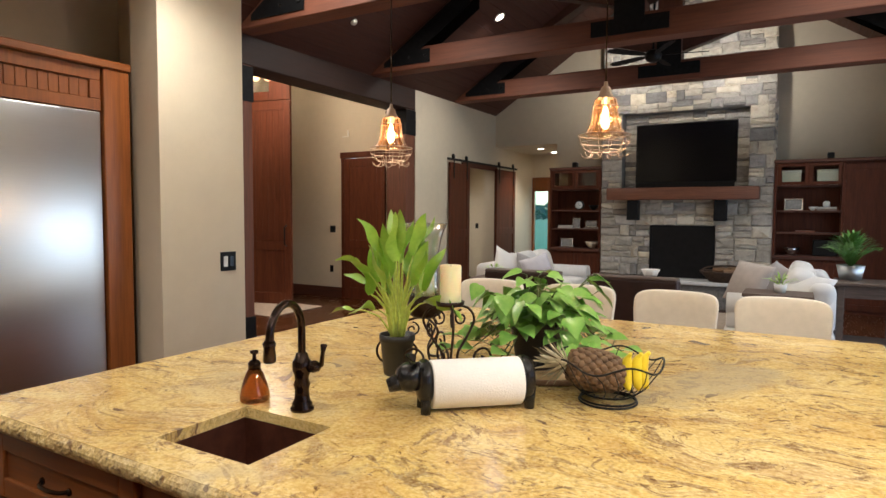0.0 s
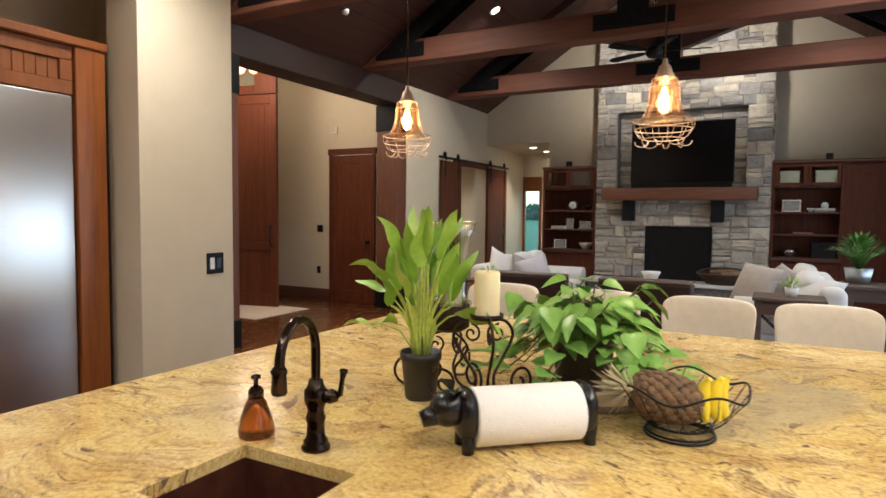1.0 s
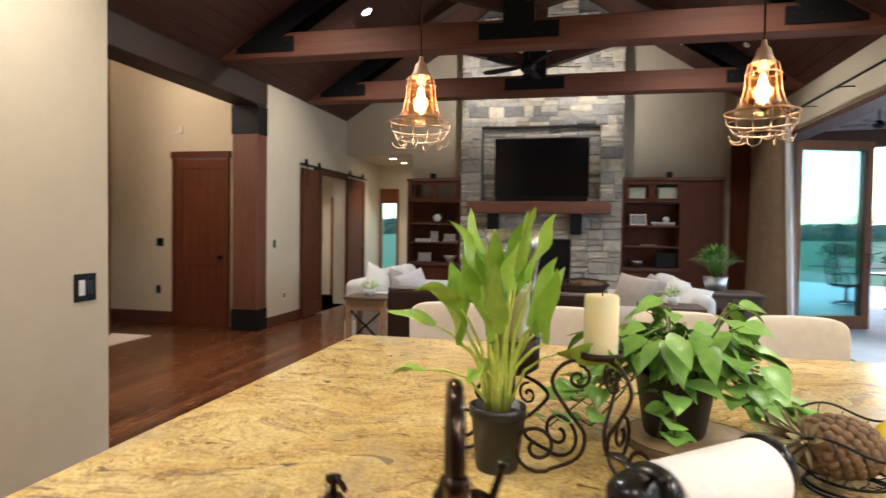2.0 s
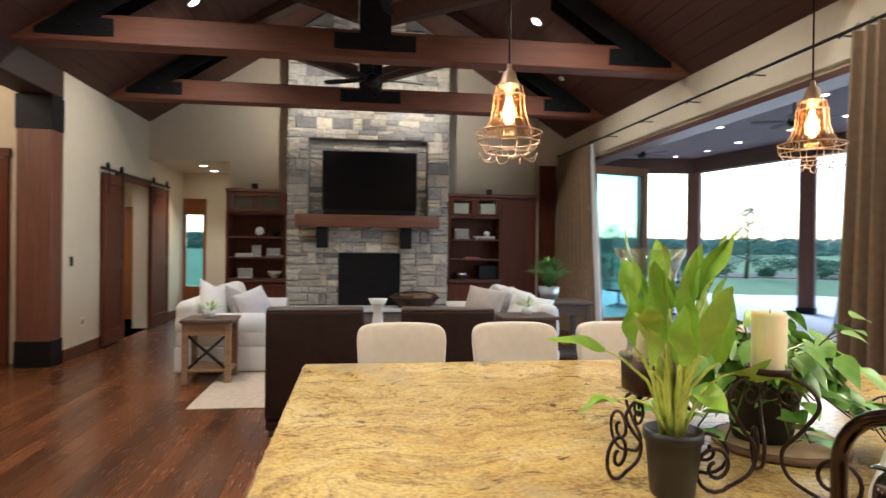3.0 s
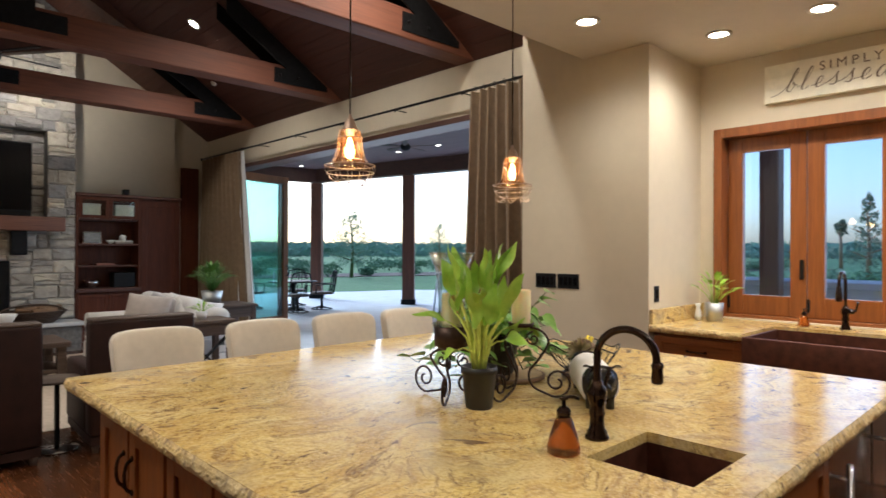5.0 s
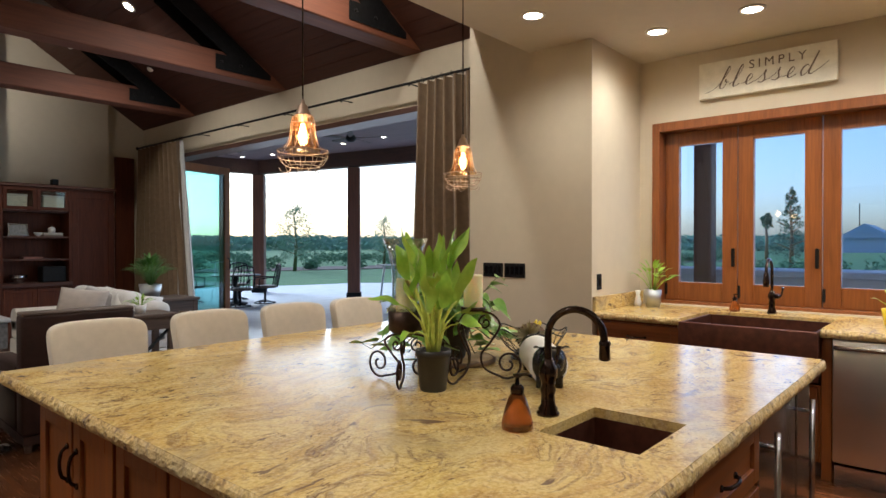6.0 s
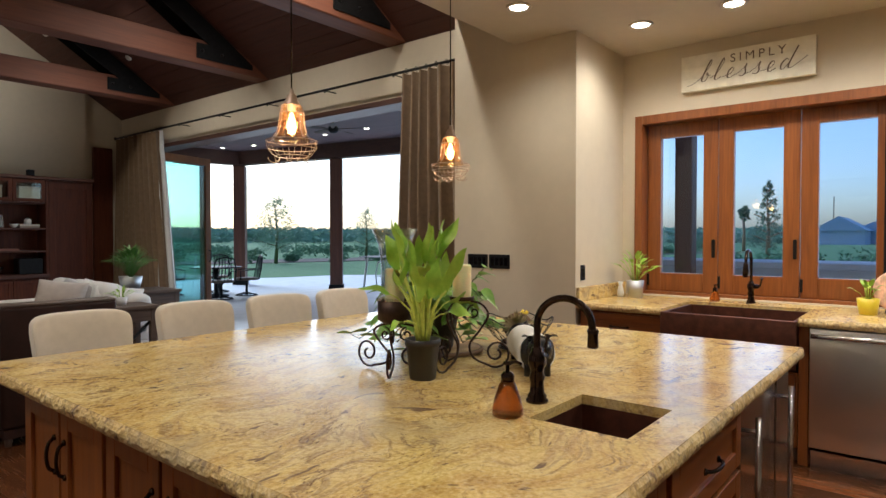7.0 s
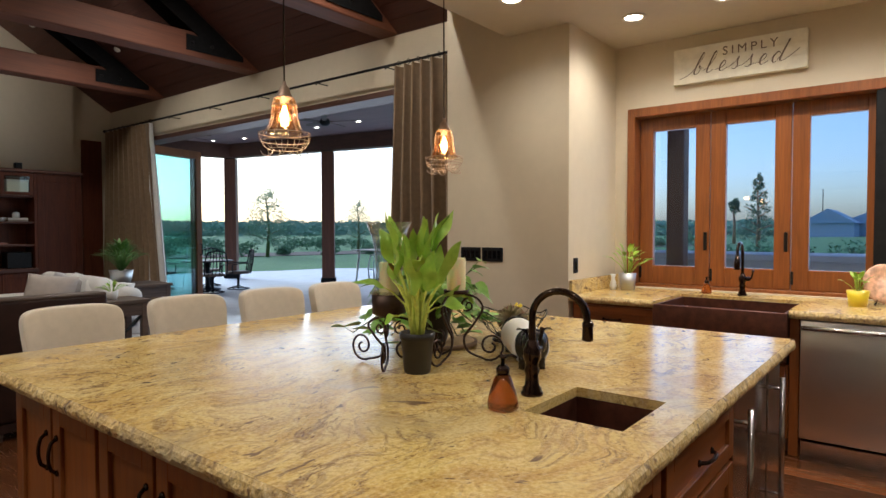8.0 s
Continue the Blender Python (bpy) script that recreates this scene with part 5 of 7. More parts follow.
def pump_bottle(place, s, mat, label):
    t = thing("soap_pump", place, label, "soap dispenser")
    part("bottle", lathe(bmesh.new(), [(0, 0), (0.040 * s, 0), (0.045 * s, 0.006 * s), (0.045 * s, 0.022 * s), (0.038 * s, 0.05 * s), (0.025 * s, 0.088 * s), (0.018 * s, 0.098 * s), (0.0, 0.099 * s)], 10 if s == 1 else 20), mat, t)
    part("collar", lathe(bmesh.new(), [(0, 0.099 * s), (0.019 * s, 0.099 * s), (0.019 * s, 0.115 * s), (0.012 * s, 0.124 * s), (0, 0.125 * s)], 18), BRONZE, t)
    bm = lathe(bmesh.new(), [(0, 0.124 * s), (0.006 * s, 0.124 * s), (0.006 * s, 0.142 * s), (0.012 * s, 0.144 * s), (0.012 * s, 0.152 * s), (0, 0.154 * s)], 14)
    tube(bm, [(0, 0, 0.149 * s), (0.02 * s, -0.018 * s, 0.150 * s), (0.03 * s, -0.027 * s, 0.143 * s)], 0.0045 * s, 8)
    part("pump", bm, BRONZE, t)
    return t


AMBERGLASS = plain("brown_glass_bottle", (0.55, 0.17, 0.035), 0.04, 0, 0.1, 20, 0, 60, 0.3)
AMBERGLASS.node_tree.nodes["Principled BSDF"].inputs["Transmission Weight"].default_value = 0.85
pump_bottle(pose(-3.752, 3.184, TOP), 1.0, AMBERGLASS, "faceted amber glass soap pump beside the faucet")
pump_bottle(pose(-0.17, 3.60, 0.92), 0.85, AMBERGLASS, "small dark soap bottle behind the sink")


def leaf(bm, base, direction, length, width, droop=0.4, fold=0.25, n=7, wave=None):
    """A pointed leaf of two halves with a midrib fold, bending down as it goes out."""
    d = Vector(direction).normalized()
    side = d.cross(Vector((0, 0, 1)))
    side = side.normalized() if side.length > 0.05 else Vector((1, 0, 0))
    p, rows = Vector(base), []
    ph = wave.uniform(0, 6) if wave else 0
    if wave:
        side = Matrix.Rotation(wave.uniform(-1.2, 1.2), 3, d) @ side
    for i in range(n + 1):
        f = i / n
        w = width * (math.sin(math.pi * min(1, f * 0.92 + 0.08)) ** 0.8) * (1 - 0.25 * f)
        nrm = side.cross(d).normalized()
        wv = 0.55 * w if wave else 0
        rows.append((p - side * w + nrm * (w * fold + wv * math.sin(ph + 7 * f)), p.copy(), p + side * w + nrm * (w * fold + wv * math.cos(ph + 6 * f))))
        p = p + d * (length / n)
        d = (d + Vector((0, 0, -droop / n))).normalized()
    vs = [[bm.verts.new(q) for q in r] for r in rows]
    for a, b in zip(vs, vs[1:]):
        bm.faces.new((a[0], a[1], b[1], b[0])).smooth = True
        bm.faces.new((a[1], a[2], b[2], b[1])).smooth = True
    return bm


def small_plant(bm, count, height, spread, ln, wd, rnd):
    for k in range(count):
        a = rnd.uniform(0, 2 * math.pi)
        tilt = rnd.uniform(0.15, 1.0)
        base = Vector((0.015 * math.cos(a), 0.015 * math.sin(a), 0))
        tip = Vector((spread * tilt * math.cos(a), spread * tilt * math.sin(a), height * (1.05 - 0.5 * tilt)))
        tube(bm, [base, base.lerp(tip, 0.5) + Vector((0, 0, height * 0.12)), tip], 0.002, 4)
        leaf(bm, tip, (math.cos(a) * tilt, math.sin(a) * tilt, 0.6), ln * rnd.uniform(0.7, 1.2), wd * rnd.uniform(0.8, 1.2), 1.1, 0.2, 5)
    return bm


def potted(name, place, profile, mat, label, count, height, spread, ln, wd, seed, lmat=LEAF, group=""):
    t = thing(name, place, label, "potted plant", group)
    part("pot", lathe(bmesh.new(), profile, 22), mat, t)
    top_z = max(z for r, z in profile)
    r_in = max(r for r, z in profile) * 0.86
    part("soil", lathe(bmesh.new(), [(0, top_z - 0.02), (r_in, top_z - 0.02), (r_in, top_z - 0.014), (0, top_z - 0.008)], 18), SOIL, t)
    part("foliage", small_plant(bmesh.new(), count, height, spread, ln, wd, random.Random(seed)), lmat, t, place=pose(0, 0, top_z - 0.012))
    return t


def cup(r0, r1, h, w=0.006):
    return [(0, 0), (r0, 0), (r1, h), (r1 - w, h), (r0 - w, w + 0.004), (0, w + 0.004)]


GALV = metal("galvanized_steel", (0.55, 0.56, 0.56), 0.45)
potted("herb_plant", pose(-0.26, 4.20, 0.92), cup(0.055, 0.07, 0.14), GALV, "leafy plant in a galvanized pot on the worktop", 26, 0.20, 0.16, 0.08, 0.02, 3)
t = thing("small_vase", pose(-0.30, 4.31, 0.92), "slim white ceramic vase", "vase")
part("body", lathe(bmesh.new(), [(0, 0), (0.022, 0), (0.03, 0.03), (0.02, 0.075), (0.014, 0.10), (0.024, 0.13), (0.018, 0.13), (0.01, 0.10), (0, 0.02)], 18), CERAMIC, t)
YELLOWPOT = plain("yellow_glaze", (0.72, 0.56, 0.03), 0.3, 0, 0.06, 10, 0)
potted("yellow_pot_plant", pose(-0.42, 2.60, 0.92), cup(0.05, 0.065, 0.105), YELLOWPOT, "small plant in a yellow pot on the worktop", 12, 0.10, 0.09, 0.06, 0.018, 9)
t = thing("display_plate", pose(-0.30, 2.46, 0.925, -12, 0, -60), "red and cream patterned plate on a stand", "plate")
part("dish", lathe(bmesh.new(), [(0, 0), (0.09, 0), (0.13, 0.014), (0.128, 0.018), (0.088, 0.006), (0, 0.006)], 32, at=(0, 0, 0.14), m=pose(0, 0, 0, 90)), plain("red_cream_glaze", (0.62, 0.36, 0.24), 0.3, 0, 0.55, 22, 0), t)
bm = tube(bmesh.new(), [(-0.06, -0.03, 0.03), (-0.06, 0.0, 0.0), (-0.03, 0.07, 0.0), (0, 0.06, 0.16), (0.03, 0.07, 0.0), (0.06, 0, 0.0), (0.06, -0.03, 0.03)], 0.003, 6)
part("stand", bm, IRON, t)
# outdoor counter and pillar seen through the window
solid("outdoor_counter", pour(boxes((1.9, 1.0, 1.09, 2.7, 5.2, 1.16), bev=0.01), boxes((1.95, 1.05, -0.04, 2.65, 5.15, 1.09))), CONCRETE, "pale outdoor counter on the patio", "counter")
t = thing("outdoor_pillar", pose(1.6, 4.38, PATIO_Z), "dark timber pillar outside the kitchen window", "post")
part("shaft", B(-0.09, -0.09, 0, 0.09, 0.09, 3.66, bev=0.01), BEAM_Z, t)
t = thing("outdoor_faucet", pose(2.2, 3.35, 1.16, 0, 0, 60), "steel faucet on the outdoor counter", "faucet")
part("spout", tube(bmesh.new(), [(0, 0, 0), (0, 0, 0.14), (0.05, 0, 0.2), (0.15, 0, 0.16), (0.2, 0, 0.12)], 0.014, 10), STEEL_BRIGHT, t)

# ---- things on and round the island ----
# broad-leaved plant in a nursery pot
rp = random.Random(11)
t = thing("lily_plant", pose(-3.563, 3.662, TOP), "upright broad-leaved green plant in a black nursery pot", "potted plant")
part("pot", lathe(bmesh.new(), [(0, 0), (0.044, 0), (0.047, 0.008), (0.058, 0.118), (0.063, 0.120), (0.063, 0.142), (0.057, 0.142), (0.054, 0.115), (0, 0.112)], 28), POTBLACK, t)
part("soil", lathe(bmesh.new(), [(0, 0.113), (0.053, 0.116), (0.053, 0.124), (0, 0.130)], 18), SOIL, t)


def lily_leaf(t, a, out, h, length, half, droop, thick, rise):
    """One stalk leaning out at angle a, with a wavy blade at its tip."""
    c, q = math.cos(a), math.sin(a)
    b = Vector((0.026 * rp.random() * c, 0.026 * rp.random() * q, 0.12))
    tip = Vector((out * c, out * q, 0.12 + h))
    mid = b.lerp(tip, 0.5) + Vector((-c * out * 0.12, -q * out * 0.12, 0.03))
    part("stalk", tube(bmesh.new(), [b, b.lerp(mid, 0.5), mid, mid.lerp(tip, 0.6) + Vector((0, 0, 0.008)), tip], 0.003, 7, taper=[thick, thick * 0.95, thick * 0.8, thick * 0.6, thick * 0.4]), STALK, t)
    part("leaf", leaf(bmesh.new(), tip, (c * (1 - rise), q * (1 - rise), rise), length, half, droop, 0.28, 12, rp), LEAF, t)


# the upright bunch, then three long stalks that arch out
for k in range(22):
    lily_leaf(t, k * 2.4 + rp.uniform(-0.4, 0.4), rp.uniform(0.02, 0.105), rp.uniform(0.16, 0.31), rp.uniform(0.13, 0.19), rp.uniform(0.024, 0.036), rp.uniform(0.2, 1.1), rp.uniform(0.0055, 0.0075), rp.uniform(0.68, 0.92))
for a, out, h, length, half, droop, rise in ((-0.15, 0.13, 0.145, 0.17, 0.034, 1.0, 0.12), (3.0, 0.15, 0.19, 0.13, 0.016, 0.3, 0.25), (3.45, 0.16, 0.10, 0.10, 0.018, 0.5, 0.05), (3.9, 0.10, 0.24, 0.13, 0.026, 1.1, 0.5), (4.6, 0.12, 0.12, 0.12, 0.026, 0.9, 0.3)):
    lily_leaf(t, a, out, h, length, half, droop, 0.0042, rise)


def spiral(c, r0, turns, start, ex, ez, n=26, grow=True):
    pts = []
    for i in range(n):
        f = i / (n - 1)
        a = start + turns * 2 * math.pi * f
        r = r0 * (1 - 0.82 * f)
        pts.append(c + ex * (r * math.cos(a)) + ez * (r * math.sin(a)))
    return pts


def scroll_leg(bm, angle, h, foot_r, cx=0.03, out=0.13):
    """One wrought leg: a heart-shaped bow under the cup and a spiral foot."""
    ex, ez = Vector((math.cos(angle), math.sin(angle), 0)), Vector((0, 0, 1))
    c = ex * out + ez * (foot_r + 0.006)
    # bow from the cup outwards and back to the middle, then out to the foot
    bow = [ez * h + ex * 0.02, ez * (h - 0.015) + ex * 0.075, ez * (h * 0.78) + ex * 0.10, ez * (h * 0.55) + ex * 0.065, ez * (h * 0.36) + ex * 0.03, ez * (h * 0.16) + ex * 0.045, ez * 0.012 + ex * (out - 0.02)]
    smooth = []
    for i in range(len(bow) - 1):
        p0, p1, p2, p3 = bow[max(0, i - 1)], bow[i], bow[i + 1], bow[min(len(bow) - 1, i + 2)]
        for k in range(5):
            u = k / 5
            smooth.append(0.5 * ((2 * p1) + (p2 - p0) * u + (2 * p0 - 5 * p1 + 4 * p2 - p3) * u * u + (3 * p1 - p0 - 3 * p2 + p3) * u ** 3))
    sp = spiral(c, foot_r, 1.5, -math.pi / 2 - 0.35, ex, ez, 26)
    tube(bm, smooth + sp, 0.0045, 7)
    tube(bm, spiral(ez * (h - 0.045) + ex * 0.045, 0.028, 1.3, math.pi / 2, ex, ez, 18), 0.0035, 6)
    return bm


def candle_stand(place, h, angles, label, cup_r):
    t = thing("candle_stand", place, label, "candle holder", "candle stands")
    for a in angles:
        part("scroll_leg", scroll_leg(bmesh.new(), radians(a), h, 0.056), SCROLL, t)
    return t


st = candle_stand(pose(-3.345, 3.655, TOP), 0.26, (-55, 65, 185), "brown wrought iron scroll candle stand on the island", 0.05)
part("cup", lathe(bmesh.new(), [(0, 0.258), (0.045, 0.260), (0.048, 0.275), (0.044, 0.275), (0.04, 0.266), (0, 0.266)], 20), SCROLL, st)
t = thing("pillar_candle", pose(-3.345, 3.655, TOP + 0.267), "ivory pillar candle on a scroll stand", "candle", "pillar candles")
part("wax", lathe(bmesh.new(), [(0, 0), (0.0345, 0), (0.036, 0.004), (0.036, 0.122), (0.033, 0.128), (0.02, 0.122), (0, 0.12)], 26), WAX, t)
part("wick", tube(bmesh.new(), [(0, 0, 0.12), (0.002, 0, 0.134)], 0.001, 5), IRON, t)
st = candle_stand(pose(-3.545, 3.815, TOP), 0.18, (215, 330, 95), "brown wrought iron scroll stand under a hurricane lamp", 0.05)
part("cup", lathe(bmesh.new(), [(0, 0.178), (0.04, 0.180), (0.062, 0.195), (0.064, 0.265), (0.058, 0.265), (0.056, 0.23), (0, 0.23)], 24), SCROLL, st, "dark brown cup")
t = thing("pillar_candle", pose(-3.545, 3.815, TOP + 0.231), "ivory pillar candle inside a glass hurricane", "candle", "pillar candles")
part("wax", lathe(bmesh.new(), [(0, 0), (0.0345, 0), (0.036, 0.004), (0.036, 0.145), (0.033, 0.152), (0.02, 0.146), (0, 0.144)], 26), WAX, t)
part("wick", tube(bmesh.new(), [(0, 0, 0.144), (0.002, 0, 0.158)], 0.001, 5), IRON, t)
t = thing("hurricane_glass", pose(-3.545, 3.815, TOP + 0.265), "clear flared glass hurricane shade with a beaded base", "glass shade")
bm = bmesh.new()
prof = [(0.060, 0.0), (0.050, 0.03), (0.049, 0.09), (0.053, 0.16), (0.062, 0.21), (0.082, 0.262)]
lathe(bm, prof + [(0.080, 0.262)] + [(r - 0.002, z) for r, z in prof[::-1]][1:] + [(0.058, 0.0), (0.060, 0.0)], 32)
part("shade", bm, GLASS, t)
bm = bmesh.new()
tube(bm, [(0.082 * math.cos(a), 0.082 * math.sin(a), 0.263) for a in [2 * math.pi * k / 40 for k in range(40)]], 0.0022, 6, closed=True)
part("rim", bm, GLASS, t)
bm = bmesh.new()
for k in range(22):
    a = 2 * math.pi * k / 22
    puff(bm, 0.007, 0.007, 0.007, pose(0.064 * math.cos(a), 0.064 * math.sin(a), 0.006), 2, 8, 6)
part("beads", bm, GLASS, t)

# trailing pothos in a dark pot
t = thing("pothos_plant", pose(-3.15, 3.945, TOP + 0.0215), "trailing heart-leaved pothos in a dark pot", "potted plant")
part("pot", lathe(bmesh.new(), [(0, 0), (0.07, 0), (0.075, 0.01), (0.098, 0.15), (0.103, 0.153), (0.103, 0.165), (0.094, 0.165), (0.088, 0.135), (0, 0.13)], 26), POTBLACK, t)
part("soil", lathe(bmesh.new(), [(0, 0.132), (0.088, 0.136), (0.088, 0.142), (0, 0.150)], 18), SOIL, t)
vines = bmesh.new()


def heart_leaf(bm, base, d, length, width, rnd, droop=1.0):
    d = Vector(d).normalized()
    side = d.cross(Vector((0, 0, 1)))
    side = side.normalized() if side.length > 0.05 else Vector((1, 0, 0))
    side = (Matrix.Rotation(rnd.uniform(-0.5, 0.5), 3, d) @ side)
    prof = [(-0.10, 0.45), (0.05, 0.85), (0.2, 1.0), (0.45, 0.9), (0.7, 0.55), (0.88, 0.24), (1.0, 0.02)]
    p0 = Vector(base)
    rows = []
    for f, w in prof:
        c = p0 + d * (length * f) + Vector((0, 0, -droop * length * 0.35 * f * f))
        nrm = side.cross(d)
        rows.append([bm.verts.new(c - side * w * width + nrm * w * width * 0.25), bm.verts.new(c), bm.verts.new(c + side * w * width + nrm * w * width * 0.25)])
    for a, b in zip(rows, rows[1:]):
        bm.faces.new((a[0], a[1], b[1], b[0])).smooth = True
        bm.faces.new((a[1], a[2], b[2], b[1])).smooth = True


rv = random.Random(21)
for k in range(52):
    a = k * 2.4 + rv.uniform(-0.4, 0.4)
    rad = rv.uniform(0.05, 0.26)
    trail = k % 3 == 0
    c, s = math.cos(a), math.sin(a)
    start = Vector((0.06 * rv.random() * c, 0.06 * rv.random() * s, 0.14))
    if trail:
        rad = rv.uniform(0.2, 0.34)
        pts = [start, Vector((0.10 * c, 0.10 * s, 0.20)), Vector((rad * 0.65 * c, rad * 0.65 * s, 0.12)), Vector((rad * c, rad * s, 0.035 + 0.03 * rv.random()))]
    else:
        pts = [start, Vector((rad * 0.4 * c, rad * 0.4 * s, 0.22)), Vector((rad * 0.8 * c, rad * 0.8 * s, rv.uniform(0.17, 0.34)))]
    tube(vines, pts, 0.0025, 5)
    for i in range(len(pts) - 1):
        for f in (0.35, 0.7, 1.0):
            if i == 0 and f < 0.6:
                continue
            p = pts[i].lerp(pts[i + 1], f)
            aa = a + rv.uniform(-1.3, 1.3)
            q = p + Vector((math.cos(aa), math.sin(aa), 0.5)) * rv.uniform(0.015, 0.04)
            q.z = max(q.z, 0.03)
            tube(vines, [p, q], 0.0015, 4)
            one = bmesh.new()
            heart_leaf(one, q, (math.cos(aa), math.sin(aa), rv.uniform(-0.8, 0.25) if q.z > 0.11 else 0.05), rv.uniform(0.05, 0.088), rv.uniform(0.023, 0.037), rv, 0.8 if q.z > 0.11 else 0.1)
            part("leaf", one, LEAF2, t)
part("vine", vines, VINE, t, "thin brown-green vine stems")
t = thing("wooden_tray", pose(-3.11, 3.93, TOP), "round slice of pale wood with bark under the pothos pot", "tray")
part("bark", lathe(bmesh.new(), [(0.158, 0.001), (0.168, 0.004), (0.170, 0.017), (0.160, 0.022), (0.158, 0.001)], 34), RUSTIC, t, "rough brown bark rim")
part("slice", lathe(bmesh.new(), [(0.0, 0.001), (0.157, 0.001), (0.157, 0.021), (0.0, 0.021)], 34), plain("pale_cut_wood", (0.50, 0.34, 0.18), 0.6, 0, 0.2, 14, 0.1), t)

# fruit basket
t = thing("fruit_basket", pose(-2.837, 3.725, TOP), "dark wire fruit basket with a wavy rim", "basket")
bm = bmesh.new()
for r, z in ((0.085, 0.005), (0.082, 0.012), (0.075, 0.03)):
    tube(bm, [(r * math.cos(a), r * math.sin(a), z) for a in [2 * math.pi * k / 32 for k in range(32)]], 0.0032, 6, closed=True)
part("foot", bm, IRON, t)
for k in range(20):
    a = 2 * math.pi * k / 20
    tube_pts = [(r * math.cos(a + w), r * math.sin(a + w), z) for r, z, w in ((0.05, 0.028, 0), (0.08, 0.032, 0.1), (0.11, 0.055, 0.2), (0.135, 0.09, 0.15), (0.155, 0.125 + 0.012 * math.sin(5 * a), 0.05))]
    part("wire", tube(bmesh.new(), tube_pts, 0.0015, 5), IRON, t)
part("rim", tube(bmesh.new(), [(0.157 * math.cos(a), 0.157 * math.sin(a), 0.128 + 0.013 * math.sin(5 * a)) for a in [2 * math.pi * k / 60 for k in range(60)]], 0.003, 6, closed=True), IRON, t)
# pineapple lying in the basket
PINEA = plain("pineapple_rind", (0.155, 0.088, 0.042), 0.75, 0, 0.45, 45, 0.5, 60)
t = thing("pineapple", pose(-2.87, 3.70, TOP + 0.098, 0, 78, 208), "brown ripe pineapple with a pale crown lying in the basket", "pineapple")
bm = lathe(bmesh.new(), [(0, -0.085), (0.035, -0.08), (0.054, -0.05), (0.058, 0.0), (0.054, 0.05), (0.036, 0.082), (0, 0.088)], 24)
for i in range(10):
    for k in range(13):
        z = -0.07 + 0.0155 * i
        a = 2 * math.pi * (k + 0.5 * (i % 2)) / 13
        r = 0.058 * math.sqrt(max(0.05, 1 - (z / 0.092) ** 2)) ** 0.8
        puff(bm, 0.0125, 0.0115, 0.008, Matrix.Translation((r * math.cos(a), r * math.sin(a), z)) @ pose(0, 0, 0, 0, 0, math.degrees(a)) @ pose(0, 0, 0, 0, 90, 0), 2.6, 8, 5)
part("fruit", bm, PINEA, t)
bm = bmesh.new()
rc = random.Random(4)
for k in range(34):
    a = k * 2.4
    f = k / 34
    leaf(bm, (0.012 * math.cos(a), 0.012 * math.sin(a), 0.084 + 0.02 * f), (math.cos(a) * (1.3 - f), math.sin(a) * (1.3 - f), 0.7 + f), rc.uniform(0.06, 0.10), 0.007, 0.2, 0.5, 5)
part("crown", bm, plain("dry_crown", (0.42, 0.36, 0.22), 0.7, 0, 0.25, 30, 0), t, "pale dry pineapple crown")
for k, (dx, dy, rz) in enumerate(((0.060, 0.0, 50), (0.085, 0.018, 66), (0.10, 0.045, 88))):
    t = thing("banana", pose(-2.837 + dx, 3.72 + dy, TOP + 0.05, 0, 0, rz), "ripe yellow banana in the wire basket", "banana", "bananas")
    pts = [Vector((0, -0.055 + 0.035 * math.cos(u) - 0.03, 0.050 + 0.062 * math.sin(u))) for u in [-1.05 + 2.2 * i / 12 for i in range(13)]]
    part("skin", tube(bmesh.new(), [p + Vector((0, 0.06, 0)) for p in pts], 0.015, 6, taper=[0.005, 0.010, 0.014, 0.0165, 0.0175, 0.0178, 0.0175, 0.017, 0.016, 0.0135, 0.009, 0.006, 0.0055]), YELLOW, t)

# paper towel holder in the shape of a pig
t = thing("towel_holder", pose(-3.155, 3.472, TOP, 0, 0, 41.5), "black cast iron pig-shaped paper towel holder", "towel holder")
bm = bmesh.new()
puff(bm, 0.028, 0.062, 0.062, pose(-0.152, 0, 0.085), 2.4, 18, 12)
puff(bm, 0.045, 0.045, 0.042, pose(-0.192, 0, 0.10, 0, -15), 2.2, 18, 12)
tube(bm, [(-0.218, 0, 0.088), (-0.258, 0, 0.076)], 0.02, 14, taper=[0.027, 0.019])
for s in (-1, 1):
    leaf(bm, (-0.182, s * 0.028, 0.135), (-0.35, s * 0.6, 0.5), 0.045, 0.018, 0.9, 0.5, 4)
    leaf(bm, (-0.179, s * 0.028, 0.134), (-0.3, s * 0.62, 0.52), 0.045, 0.017, 0.9, 0.5, 4)
    tube(bm, [(-0.152, s * 0.032, 0.06), (-0.154, s * 0.034, 0.03), (-0.154, s * 0.034, 0.0)], 0.012, 10, taper=[0.020, 0.014, 0.015])
part("head_end", bm, BLACKGLOSS, t)
bm = bmesh.new()
puff(bm, 0.026, 0.064, 0.064, pose(0.147, 0, 0.084), 2.4, 18, 12)
for s in (-1, 1):
    tube(bm, [(0.150, s * 0.032, 0.06), (0.154, s * 0.034, 0.03), (0.152, s * 0.034, 0.0)], 0.012, 10, taper=[0.022, 0.015, 0.015])
tube(bm, [Vector((0.174 + 0.01 * math.cos(u), 0.010 * math.sin(u), 0.10 + 0.004 * u)) for u in [0.5 * k for k in range(16)]], 0.003, 6)
part("tail_end", bm, BLACKGLOSS, t)
part("rod", tube(bmesh.new(), [(-0.15, 0, 0.082), (0.14, 0, 0.082)], 0.008, 10), IRON, t)
